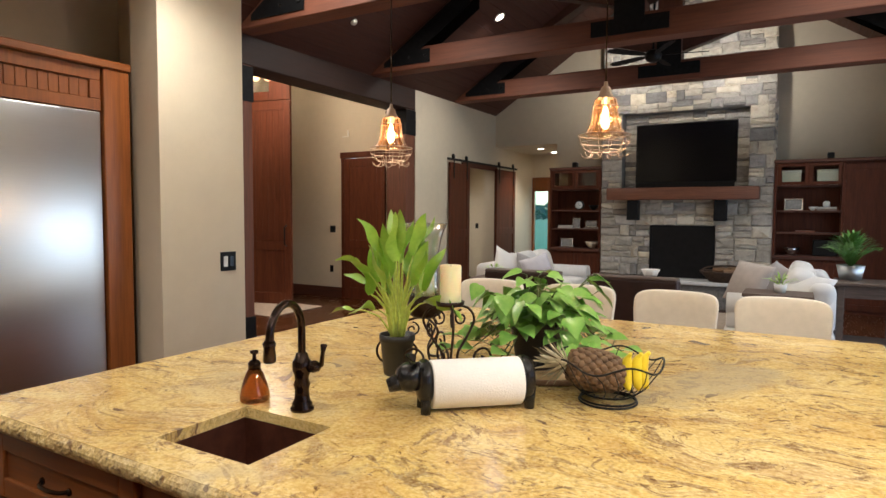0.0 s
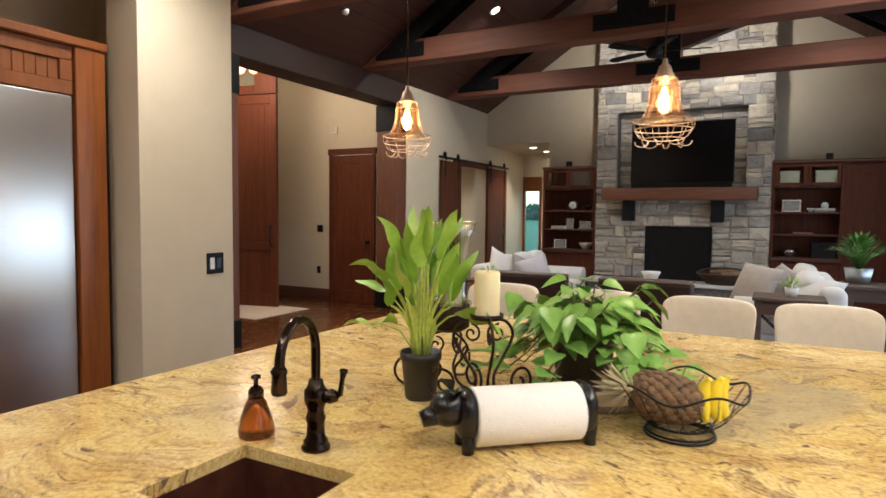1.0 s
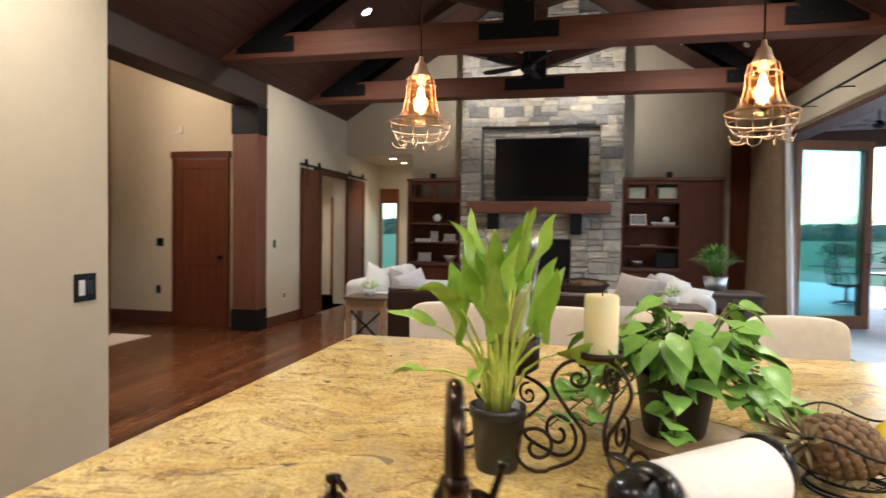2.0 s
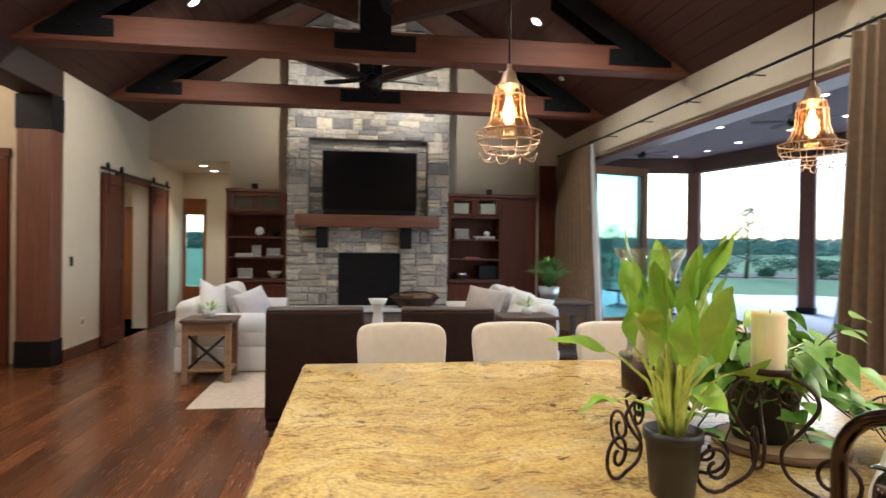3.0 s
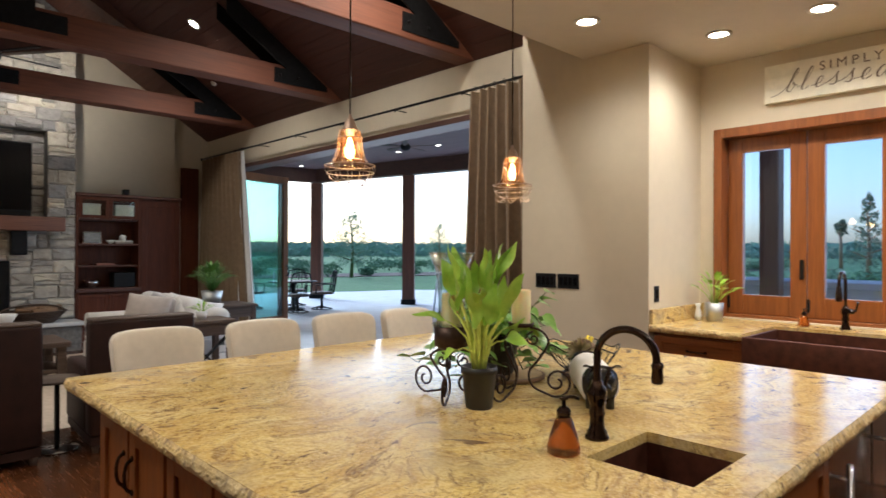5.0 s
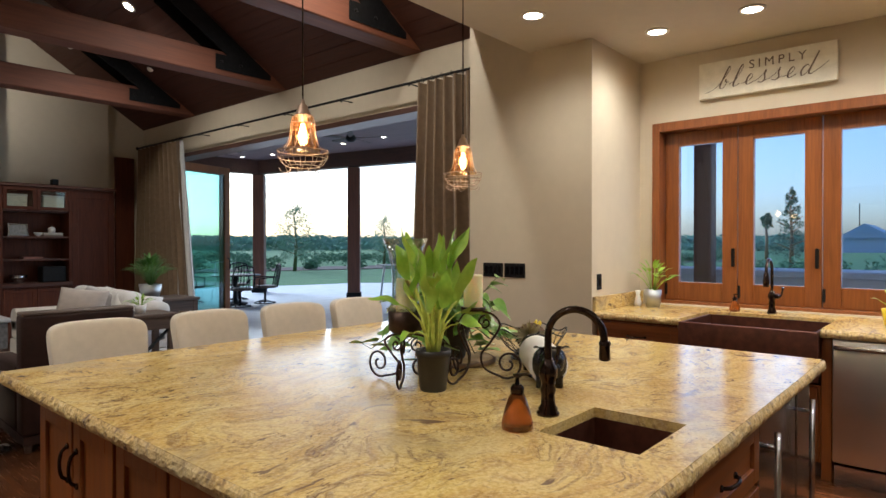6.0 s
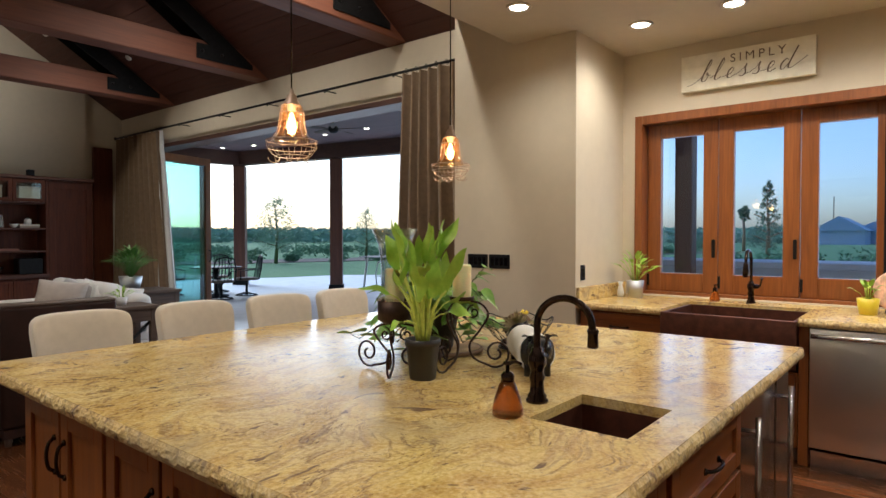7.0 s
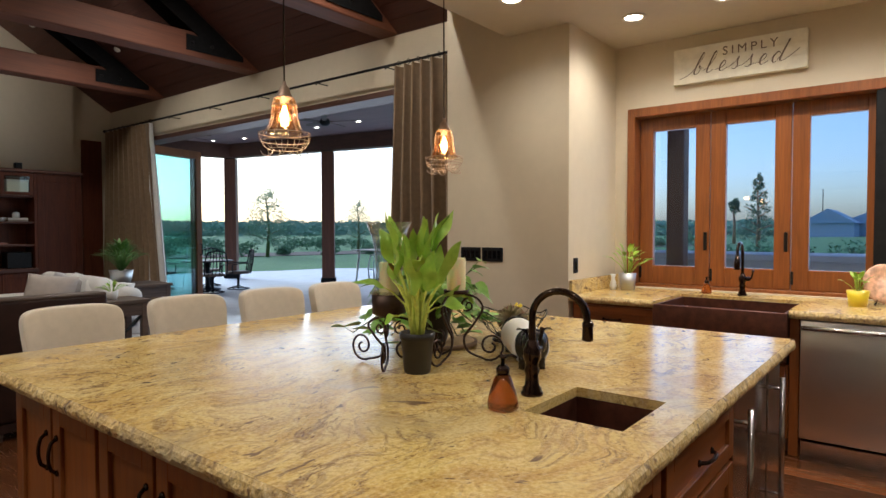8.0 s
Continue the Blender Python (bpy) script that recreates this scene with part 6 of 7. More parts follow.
t = thing("paper_towel", pose(-3.155, 3.472, TOP + 0.0745, 0, 0, 41.5), "white paper towel roll on the pig holder", "paper towel")
prof = [(0.02, -0.134), (0.068, -0.134), (0.0695, -0.132), (0.0695, 0.128), (0.068, 0.130), (0.02, 0.130), (0.02, -0.134)]
part("roll", lathe(bmesh.new(), prof, 40, m=pose(0, 0, 0, 0, 90)), PAPER, t)

# pendant lamps
FILAMENT_GLASS = glass("pendant_amber", (1.0, 0.87, 0.71), thin=True, ior=1.25)


def pendant(place):
    t = thing("pendant_lamp", place, "wire cage pendant lamp with a glowing amber bulb", "pendant lamp", "pendant lamps")
    z0 = place[2]
    part("cord", tube(bmesh.new(), [(0, 0, 0.10), (0, 0, 3.0 - z0 - 0.02)], 0.003, 6), BRONZE, t)
    part("canopy", lathe(bmesh.new(), [(0, 3.0 - z0), (0.06, 3.0 - z0), (0.055, 2.985 - z0), (0.01, 2.97 - z0), (0, 2.97 - z0)], 20), BRONZE, t)
    part("socket", lathe(bmesh.new(), [(0, 0.105), (0.006, 0.105), (0.008, 0.09), (0.017, 0.082), (0.022, 0.062), (0.028, 0.052), (0.028, 0.046), (0.015, 0.044), (0.015, 0.03), (0, 0.03)], 20), BRONZE_WIRE, t)
    bm = bmesh.new()
    prof = [(0.024, 0.048), (0.034, 0.044), (0.040, 0.02), (0.043, -0.02), (0.052, -0.055), (0.064, -0.078)]
    lathe(bm, prof + [(r - 0.0015, z) for r, z in prof[::-1]] + [prof[0]], 28)
    part("glass_bell", bm, FILAMENT_GLASS, t)
    for k in range(12):
        a = 2 * math.pi * k / 12
        part("cage_wire", tube(bmesh.new(), [(r * math.cos(a), r * math.sin(a), z) for r, z in ((0.026, 0.05), (0.036, 0.045), (0.042, 0.02), (0.045, -0.02), (0.054, -0.052), (0.070, -0.075), (0.088, -0.078), (0.086, -0.10), (0.070, -0.125), (0.056, -0.132))], 0.0011, 5), BRONZE_WIRE, t)
    for r, z in ((0.042, 0.02), (0.0885, -0.078), (0.082, -0.104), (0.056, -0.132)):
        part("cage_ring", tube(bmesh.new(), [(r * math.cos(a), r * math.sin(a), z) for a in [2 * math.pi * k / 32 for k in range(32)]], 0.0018, 5, closed=True), BRONZE_WIRE, t)
    for k in range(8):
        a = 2 * math.pi * k / 8
        ex, ez = Vector((math.cos(a + 0.6), math.sin(a + 0.6), 0)), Vector((0, 0, 1))
        c = Vector((0.062 * math.cos(a), 0.062 * math.sin(a), -0.138))
        part("curl", tube(bmesh.new(), [c + ex * 0.022 * math.cos(u) - ez * 0.016 * math.sin(u) for u in [math.pi * i / 9 for i in range(10)]], 0.0016, 5), BRONZE_WIRE, t)
    b = part("bulb", lathe(bmesh.new(), [(0, 0.034), (0.012, 0.03), (0.014, 0.015), (0.024, -0.012), (0.027, -0.03), (0.022, -0.05), (0.008, -0.062), (0, -0.066)], 20), FILAMENT_GLASS, t, "clear amber filament bulb")
    part("filament", lathe(bmesh.new(), [(0, 0.022), (0.006, 0.018), (0.012, -0.010), (0.014, -0.030), (0.011, -0.048), (0, -0.054)], 12), BULBGLOW, b, "glowing filament cage").visible_shadow = False
    b.visible_shadow = False


for x in (-3.845, -2.946):
    pendant((x, 4.027, 1.835))


# stools
def stool(place):
    t = thing("counter_stool", place, "cream upholstered counter stool with a curved back", "stool", "stools at the island")
    bm = puff(bmesh.new(), 0.216, 0.036, 0.245, None, 9.0, 56, 30)
    for v in bm.verts:
        u, f = v.co.x / 0.216, v.co.z / 0.49 + 0.5
        v.co.x *= 0.86 + 0.17 * f
        v.co.y += 0.045 * (1 - u * u) + 0.055 * f * f - 0.02
        v.co.z += 0.822 - 0.012 * abs(u) ** 3 * f
    part("backrest", bm, CREAM, t)
    part("seat", puff(bmesh.new(), 0.225, 0.22, 0.05, pose(0, -0.2, 0.64), 5, 28, 10), CREAM, t)
    part("seat_frame", B(-0.2, -0.38, 0.56, 0.2, 0.0, 0.60, bev=0.004), DARKTABLE, t)
    for sx in (-1, 1):
        for sy in (-0.36, -0.02):
            part("leg", tube(bmesh.new(), [(sx * 0.18, sy, 0.57), (sx * 0.2, sy + (0.02 if sy > -0.1 else -0.02), 0.0)], 0.02, 8, taper=[0.024, 0.016]), DARKTABLE, t)
        part("stretcher", tube(bmesh.new(), [(sx * 0.19, -0.36, 0.2), (sx * 0.19, -0.02, 0.2)], 0.011, 8), DARKTABLE, t)
    return t


s0 = stool((-4.025, 5.36, 0))
for x, r in ((-3.46, 2), (-2.92, -2), (-2.41, 3)):
    copy_thing(s0, pose(x, 5.36, 0, 0, 0, r))

# ---- fireplace ----
SXL, SXR, SY = -5.41, -2.70, 12.80
MORTAR = plain("dark_mortar", (0.16, 0.15, 0.14), 0.95, 0, 0.3, 30, 0.6, 60)
NX0, NX1, NZ0, NZ1 = -5.06, -3.06, 1.94, 3.22
BX0, BX1, BZ0, BZ1 = -4.555, -3.52, 0.42, 1.30
fp = thing("fireplace", (0, 0, 0), "tall chimney breast of grey and buff stone with a black firebox", "fireplace")
bm = boxes((SXL + 0.02, SY + 0.02, 0, BX0, YG, NZ0), (BX1, SY + 0.02, 0, SXR - 0.02, YG, NZ0), (BX0, SY + 0.02, 0, BX1, YG, BZ0), (BX0, SY + 0.02, BZ1, BX1, YG, NZ0),
           (SXL + 0.02, SY + 0.02, NZ0, NX0, YG, NZ1), (NX1, SY + 0.02, NZ0, SXR - 0.02, YG, NZ1), (NX0, SY + 0.25, NZ0, NX1, YG, NZ1))
prism(bm, [(SXL + 0.02, NZ1), (SXR - 0.02, NZ1), (SXR - 0.02, roof_z(SXR) - 0.02), (RIDGE_X, roof_z(RIDGE_X) - 0.02), (SXL + 0.02, roof_z(SXL) - 0.02)], SY + 0.02, YG)
part("core", bm, MORTAR, fp)
part("firebox", boxes((BX0 + 0.002, SY + 0.32, BZ0, BX1 - 0.002, SY + 0.34, BZ1), (BX0 + 0.002, SY + 0.02, BZ0, BX0 + 0.02, SY + 0.32, BZ1), (BX1 - 0.02, SY + 0.02, BZ0, BX1 - 0.002, SY + 0.32, BZ1), (BX0 + 0.02, SY + 0.02, BZ1 - 0.02, BX1 - 0.02, SY + 0.32, BZ1)), FIREBLACK, fp)
part("fire_screen", boxes((BX0 + 0.02, SY + 0.0, BZ0, BX1 - 0.02, SY + 0.012, BZ1 - 0.02)), FIREBLACK, fp, "black glass fire screen")
part("screen_frame", boxes((BX0, SY - 0.015, BZ0, BX0 + 0.035, SY + 0.015, BZ1), (BX1 - 0.035, SY - 0.015, BZ0, BX1, SY + 0.015, BZ1), (BX0 + 0.035, SY - 0.015, BZ1 - 0.035, BX1 - 0.035, SY + 0.015, BZ1), bev=0.003), BLACKPLATE, fp)
t = thing("mantel_shelf", (-4.067, SY, 1.73), "thick rustic brown timber mantel beam", "mantel")
bm = bmesh.new()
box(bm, -1.185, -0.27, 0, 1.185, -0.035, 0.205, bev=0.015, seg=2)
for v in bm.verts:
    v.co += Vector((0, 0.008 * noise.noise(v.co * 3), 0.006 * noise.noise(v.co * 4 + Vector((3, 0, 0)))))
part("beam", bm, wood("mantel_timber", (0.10, 0.035, 0.018), (0.26, 0.095, 0.05), "x", 0.5, 0.8, 0.05, 0.0), t)
for x in (-0.75, 0.63):
    part("corbel", boxes((x - 0.095, -0.21, -0.345, x + 0.095, -0.035, -0.003), bev=0.01), BLACKPLATE, t)
t = thing("television", (-4.04, SY + 0.12, 2.03), "large black flat television in a stone niche", "television")
part("panel", B(-0.80, 0.0, 0.0, 0.80, 0.05, 1.0, bev=0.006), TVBLACK, t)
part("bezel", boxes((-0.805, -0.004, -0.005, -0.79, 0.0, 1.005), (0.79, -0.004, -0.005, 0.805, 0.0, 1.005), (-0.79, -0.004, 0.99, 0.79, 0.0, 1.005), (-0.79, -0.004, -0.005, 0.79, 0.0, 0.012), bev=0.001), FIREBLACK, t)
part("wall_mount", B(-0.3, 0.05, 0.3, 0.3, 0.12, 0.7), IRON, t)
t = thing("soundbar", (-4.04, SY + 0.06, 1.945), "slim black soundbar under the television", "soundbar")
part("body", B(-0.78, -0.04, 0, 0.78, 0.04, 0.08, bev=0.008), IRON, t)
t = thing("hearth", (-4.055, 12.5, 0), "raised grey stone hearth bench", "hearth")
part("cap", B(-1.36, -0.27, 0.36, 1.36, 0.27, 0.42, bev=0.012), CONCRETE, t)
part("base", B(-1.33, -0.22, 0, 1.33, 0.27, 0.36), MORTAR, t)
t = thing("log_basket", pose(-3.29, 12.45, 0.42), "woven brown basket filled with split logs", "basket")
WICKER = plain("brown_wicker", (0.075, 0.045, 0.03), 0.8, 0, 0.4, 50, 0.8, 90)
bm = bmesh.new()
for j in range(8):
    r, z = 0.22 + 0.018 * j, 0.012 + 0.022 * j
    tube(bm, [((r + 0.006 * math.sin(12 * a + j * math.pi)) * math.cos(a) * 1.15, (r - 0.05) * math.sin(a), z) for a in [2 * math.pi * k / 36 for k in range(36)]], 0.012, 6, closed=True)
part("body", bm, WICKER, t)
part("handle", tube(bmesh.new(), [(0.38 * math.cos(a), 0, 0.16 + 0.10 * math.sin(a)) for a in [math.pi * k / 14 for k in range(15)]], 0.014, 6), WICKER, t)
for k, (x, y, z, rz) in enumerate(((-0.1, -0.03, 0.12, 8), (0.06, 0.05, 0.16, -12), (0.12, -0.06, 0.19, 20), (-0.04, 0.02, 0.22, -5), (0.2, 0.02, 0.22, 30))):
    l = thing("split_log", pose(-3.29 + x, 12.45 + y, 0.42 + z - 0.03, 0, 0, rz), "split firewood log with pale ends", "log", "logs in the basket")
    part("wood", tube(bmesh.new(), [(-0.17, 0, 0), (0.17, 0, 0.01)], 0.045, 7), RUSTIC, l)


# ---- built-in bookcases ----
def bookcase(name, x0, x1, label, door_x=None):
    t = thing(name, (0, 0, 0), label, "bookcase", "built-in bookcases")
    yf, yb = 12.80, YG
    xs1 = door_x if door_x else x1
    H = 2.29
    part("side", B(x0, yf, 0, x0 + 0.035, yb, H), DARKDOOR, t)
    part("side", B(xs1 - 0.035, yf, 0, xs1, yb, H), DARKDOOR, t)
    part("back", B(x0 + 0.035, yb - 0.02, 0.86, xs1 - 0.035, yb - 0.002, H), DARKDOOR, t)
    part("crown", boxes((x0 - 0.01, yf - 0.03, H, x1 + 0.01, yb, H + 0.05), bev=0.008), DARKDOOR_X, t)
    part("base", B(x0 + 0.035, yf + 0.025, 0.0, xs1 - 0.035, yb - 0.002, 0.80), DARKDOOR, t)
    part("counter", B(x0, yf - 0.03, 0.80, xs1, yb, 0.86, bev=0.005), DARKDOOR_X, t)
    for z in (1.19, 1.53, 1.92):
        part("shelf", B(x0 + 0.035, yf + 0.03, z, xs1 - 0.035, yb - 0.02, z + 0.028, bev=0.003), DARKDOOR_X, t)
    xm = (x0 + xs1) / 2
    for a, b in ((x0 + 0.04, xm - 0.003), (xm + 0.003, xs1 - 0.04)):
        f = part("door", shaker(b - a, 0.72), DARKDOOR, t, place=pose((a + b) / 2, yf + 0.024, 0.06))
        g = part("glass_door", boxes((a, yf, 1.95, a + 0.05, yf + 0.02, H - 0.005), (b - 0.05, yf, 1.95, b, yf + 0.02, H - 0.005), (a + 0.05, yf, 1.95, b - 0.05, yf + 0.02, 2.0), (a + 0.05, yf, H - 0.055, b - 0.05, yf + 0.02, H - 0.005), bev=0.002), DARKDOOR, t)
        part("pane", B(a + 0.05, yf + 0.008, 2.0, b - 0.05, yf + 0.012, H - 0.055), GLASS, g)
    if door_x:
        part("tall_body", B(xs1 + 0.001, yf + 0.025, 0, x1, yb, H), DARKDOOR, t)
        w = x1 - xs1 - 0.01
        part("tall_door", shaker(w, H - 0.1, 0.022, 0.09), DARKDOOR, t, place=pose((xs1 + x1) / 2, yf + 0.024, 0.06))
    return t


bookcase("bookcase", -6.38, -5.42, "dark wooden built-in bookcase with glazed top doors")
bookcase("bookcase", -2.69, -1.13, "dark wooden built-in bookcase beside a tall cupboard", -1.76)


def bowl_thing(place, r, mat, label):
    t = thing("bowl", place, label, "bowl")
    part("body", lathe(bmesh.new(), [(0, 0), (r * 0.4, 0), (r * 0.4, 0.01), (r * 0.8, r * 0.5), (r, r), (r * 0.93, r), (r * 0.7, r * 0.5), (0, 0.02)], 22), mat, t)


def frame_thing(place, w, h, label):
    t = thing("photo_frame", place, label, "picture frame", "shelf frames")
    part("frame", boxes((-w / 2, -0.01, 0, -w / 2 + 0.02, 0.01, h), (w / 2 - 0.02, -0.01, 0, w / 2, 0.01, h), (-w / 2 + 0.02, -0.01, 0, w / 2 - 0.02, 0.01, 0.02), (-w / 2 + 0.02, -0.01, h - 0.02, w / 2 - 0.02, 0.01, h), bev=0.002), STEEL_BRIGHT, t)
    part("picture", B(-w / 2 + 0.02, -0.002, 0.02, w / 2 - 0.02, 0.002, h - 0.02), plain("grey_print", (0.28, 0.27, 0.25), 0.4, 0, 0.4, 30, 0), t)


def book_row(x, y, z, n, seed, flat=False):
    r = random.Random(seed)
    for k in range(n):
        col = r.choice(((0.5, 0.46, 0.4), (0.25, 0.2, 0.16), (0.6, 0.57, 0.5), (0.12, 0.1, 0.1), (0.3, 0.12, 0.08)))
        t = thing("book", pose(x, y, z), "book lying in a stack on the shelf" if flat else "book standing upright on the shelf", "book", "shelf books")
        mat = book_mats.setdefault(col, plain("book_cover", col, 0.6, 0, 0.08, 20, 0))
        if flat:
            part("cover", B(-0.13, -0.09, 0, 0.13, 0.09, 0.028, bev=0.002), mat, t)
            z += 0.0285
        else:
            h, w = r.uniform(0.18, 0.25), r.uniform(0.022, 0.04)
            part("cover", B(0, -0.08, 0, w, 0.08, h, bev=0.002), mat, t)
            x += w + 0.001


book_mats = {}
yS = 12.98
bowl_thing(pose(-5.62, yS, 0.86), 0.12, plain("beige_pottery", (0.55, 0.48, 0.38), 0.6), "beige footed bowl on the bookcase counter")
frame_thing(pose(-6.1, yS, 0.86, -8), 0.24, 0.17, "small framed picture on the bookcase counter")
book_row(-6.12, yS, 1.218, 2, 2, True)
frame_thing(pose(-5.92, yS, 1.218, -8), 0.15, 0.2, "upright framed picture on the shelf")
book_row(-5.62, yS, 1.218, 1, 3, True)
frame_thing(pose(-5.64, yS, 1.248, -8), 0.22, 0.12, "framed picture standing on books")
t = thing("mantel_clock", pose(-5.86, yS, 1.558), "small round clock with a white face", "clock")
part("case", lathe(bmesh.new(), [(0, 0), (0.085, 0), (0.085, 0.05), (0.07, 0.055), (0, 0.055)], 26, m=pose(0, 0, 0.09, 90)), IRON, t)
part("face", lathe(bmesh.new(), [(0, 0.056), (0.068, 0.056), (0.068, 0.058), (0, 0.058)], 26, m=pose(0, 0, 0.09, 90)), CERAMIC, t)
part("hand", boxes((-0.003, -0.061, 0.088, 0.003, -0.059, 0.14), (0.0, -0.061, 0.087, 0.04, -0.059, 0.093)), IRON, t)
bowl_thing(pose(-5.6, yS, 1.558), 0.09, IRON, "dark bowl beside the clock on the shelf")
bowl_thing(pose(-2.42, yS, 0.86), 0.12, STEEL_BRIGHT, "metal bowl on the bookcase counter")
t = thing("shelf_speaker", pose(-1.98, yS, 0.86), "black box speaker on the bookcase counter", "speaker")
part("body", B(-0.16, -0.12, 0, 0.16, 0.12, 0.24, bev=0.01), IRON, t)
book_row(-2.25, yS, 1.218, 1, 6, True)
frame_thing(pose(-2.42, yS, 1.558, -8), 0.26, 0.19, "silver framed picture on the shelf")
bowl_thing(pose(-2.16, yS, 1.558), 0.06, CERAMIC, "small pale bowl on the shelf")
book_row(-1.98, yS, 1.558, 2, 8, True)
t = thing("glass_jar", pose(-1.98, yS, 1.616), "small lidded jar standing on books", "jar")
part("body", lathe(bmesh.new(), [(0, 0), (0.045, 0), (0.05, 0.06), (0.03, 0.085), (0, 0.085)], 18), CERAMIC, t)
part("lid", lathe(bmesh.new(), [(0, 0.086), (0.032, 0.086), (0.03, 0.1), (0.008, 0.104), (0.01, 0.118), (0, 0.12)], 18), STEEL_BRIGHT, t)
wall_plate(pose(-8.82, 14.6, 1.2), 1, BLACKPLATE, "dark switch plate in the room behind the barn doors")
for x, w in ((-2.46, 0.26), (-1.98, 0.28)):
    t = thing("storage_box", pose(x, yS, 1.948), "pale storage box behind the glazed door", "box", "shelf boxes")
    part("body", B(-w / 2, -0.1, 0, w / 2, 0.1, 0.2, bev=0.006), SIGNWOOD, t)
    part("lid", B(-w / 2 - 0.005, -0.105, 0.2, w / 2 + 0.005, 0.105, 0.235, bev=0.004), WHITEPAINT, t)
for x in (-5.95, -1.95):
    t = thing("small_speaker", pose(x, 12.95, 2.34), "small dark satellite speaker on top of the bookcase", "speaker", "satellite speakers")
    part("body", B(-0.045, -0.05, 0, 0.045, 0.05, 0.1, bev=0.008), IRON, t)
solid("dark_wall_panel", B(-0.94, YG + 0.06, 0.0, -0.63, YG + 0.118, 2.93, bev=0.006), DARKDOOR, "tall dark wooden panel beside the curtain", "panel")


# ---- curtains and rod ----
def curtain(name, y0, y1, label, mat, folds, x=-0.62, amp=0.07, top=3.06, seed=0, foot=0.0):
    r = random.Random(seed)
    t = thing(name, (x, 0, 0), label, "curtain", "patio curtains")
    bm = bmesh.new()
    n, m_ = folds * 10, 10
    ph = [r.uniform(-0.5, 0.5) for _ in range(folds + 1)]
    for side in (0, 1):
        grid = []
        for j in range(m_ + 1):
            f = j / m_
            row = []
            for i in range(n + 1):
                u = i / n
                a = 2 * math.pi * folds * u + 0.9 * math.sin(7 * u + ph[0] * 4) + 0.5 * noise.noise(Vector((u * 9, f * 1.5, seed)))
                sway = 0.012 * math.sin(5 * u + 3 * f)
                flare = 1 + 0.10 * (1 - f) * (0.5 - u) * 2
                row.append(bm.verts.new((amp * (0.75 + 0.35 * (1 - f)) * math.sin(a) + sway + side * 0.006, y0 + (y1 - y0) * u + 0.015 * math.cos(a * 2) + (1 - f) * (0.16 * (u - 0.5) * flare - foot * (1 - u)), 0.015 + (top - 0.015) * f)))
            grid.append(row)
        for a, b in zip(grid, grid[1:]):
            for i in range(n):
                bm.faces.new((a[i], a[i + 1], b[i + 1], b[i])).smooth = True
    part("panel", bm, mat, t)
    for k in range(folds):
        y = y0 + (y1 - y0) * (k + 0.5) / folds
        part("ring", tube(bmesh.new(), [(0.024 * math.cos(a), y, top + 0.033 + 0.024 * math.sin(a)) for a in [2 * math.pi * q / 14 for q in range(14)]], 0.003, 5, closed=True), IRON, t)


curtain("curtain", 11.62, 13.02, "tan floor-length curtain drawn to the side of the patio opening", CURTAIN, 9, amp=0.10, seed=1, foot=0.32)
curtain("curtain", 5.72, 6.50, "tan floor-length curtain at the end of the patio opening", CURTAIN, 6, amp=0.09, seed=2)
curtain("curtain_liner", 11.53, 11.615, "white sheer liner at the curtain's edge", CURTAINLINER, 2, amp=0.02, seed=3, foot=0.38)
t = thing("curtain_rod", (-0.62, 0, 3.093), "black iron curtain rod on brackets", "curtain rod")
part("rod", tube(bmesh.new(), [(0, 5.66, 0), (0, 13.12, 0)], 0.014, 10), IRON, t)
part("finial", lathe(bmesh.new(), [(0, 0), (0.02, 0.01), (0.03, 0.03), (0.02, 0.055), (0, 0.06)], 14, at=(0, 13.12, 0), m=pose(0, 0, 0, -90)), IRON, t)
for y in (6.62, 7.7, 8.8, 9.9, 11.0, 12.1):
    part("bracket", boxes((-0.008, y - 0.008, -0.03, 0.008, y + 0.008, 0.006), (0.0081, y - 0.006, -0.012, 0.169, y + 0.006, 0.0), bev=0.002), IRON, t)


# ---- seating ----
def leather_chair(place):
    t = thing("leather_armchair", place, "dark brown leather armchair with a straight back", "armchair", "leather armchairs")
    part("back", box(bmesh.new(), -0.365, 0.0, 0.12, 0.365, 0.17, 0.95, bev=0.03, seg=3), LEATHER, t)
    # top edge in a paler brown than the rest of the back
    part("back_top", box(bmesh.new(), -0.36, 0.006, 0.935, 0.36, 0.165, 0.965, bev=0.012, seg=2), LEATHERTOP, t, "paler brown leather top edge")
    for s in (-1, 1):
        part("arm", box(bmesh.new(), min(s * 0.365, s * 0.235), 0.171, 0.12, max(s * 0.365, s * 0.235), 0.82, 0.6, bev=0.03, seg=3), LEATHER, t)
    part("seat", puff(bmesh.new(), 0.23, 0.32, 0.11, pose(0, 0.5, 0.34), 5, 26, 10), LEATHER, t)
    part("back_cushion", puff(bmesh.new(), 0.23, 0.1, 0.28, pose(0, 0.25, 0.64, -8), 4, 26, 10), LEATHER, t)
    part("base", B(-0.355, 0.01, 0.06, 0.355, 0.81, 0.12), LEATHER, t)
    for x in (-0.32, 0.32):
        for y in (0.05, 0.76):
            part("foot", lathe(bmesh.new(), [(0, 0), (0.02, 0), (0.028, 0.06), (0, 0.06)], 10, at=(x, y, 0)), DARKTABLE, t)
    return t


ac = leather_chair((-4.55, 7.08, 0))
copy_thing(ac, pose(-3.54, 7.06, 0, 0, 0, -2))


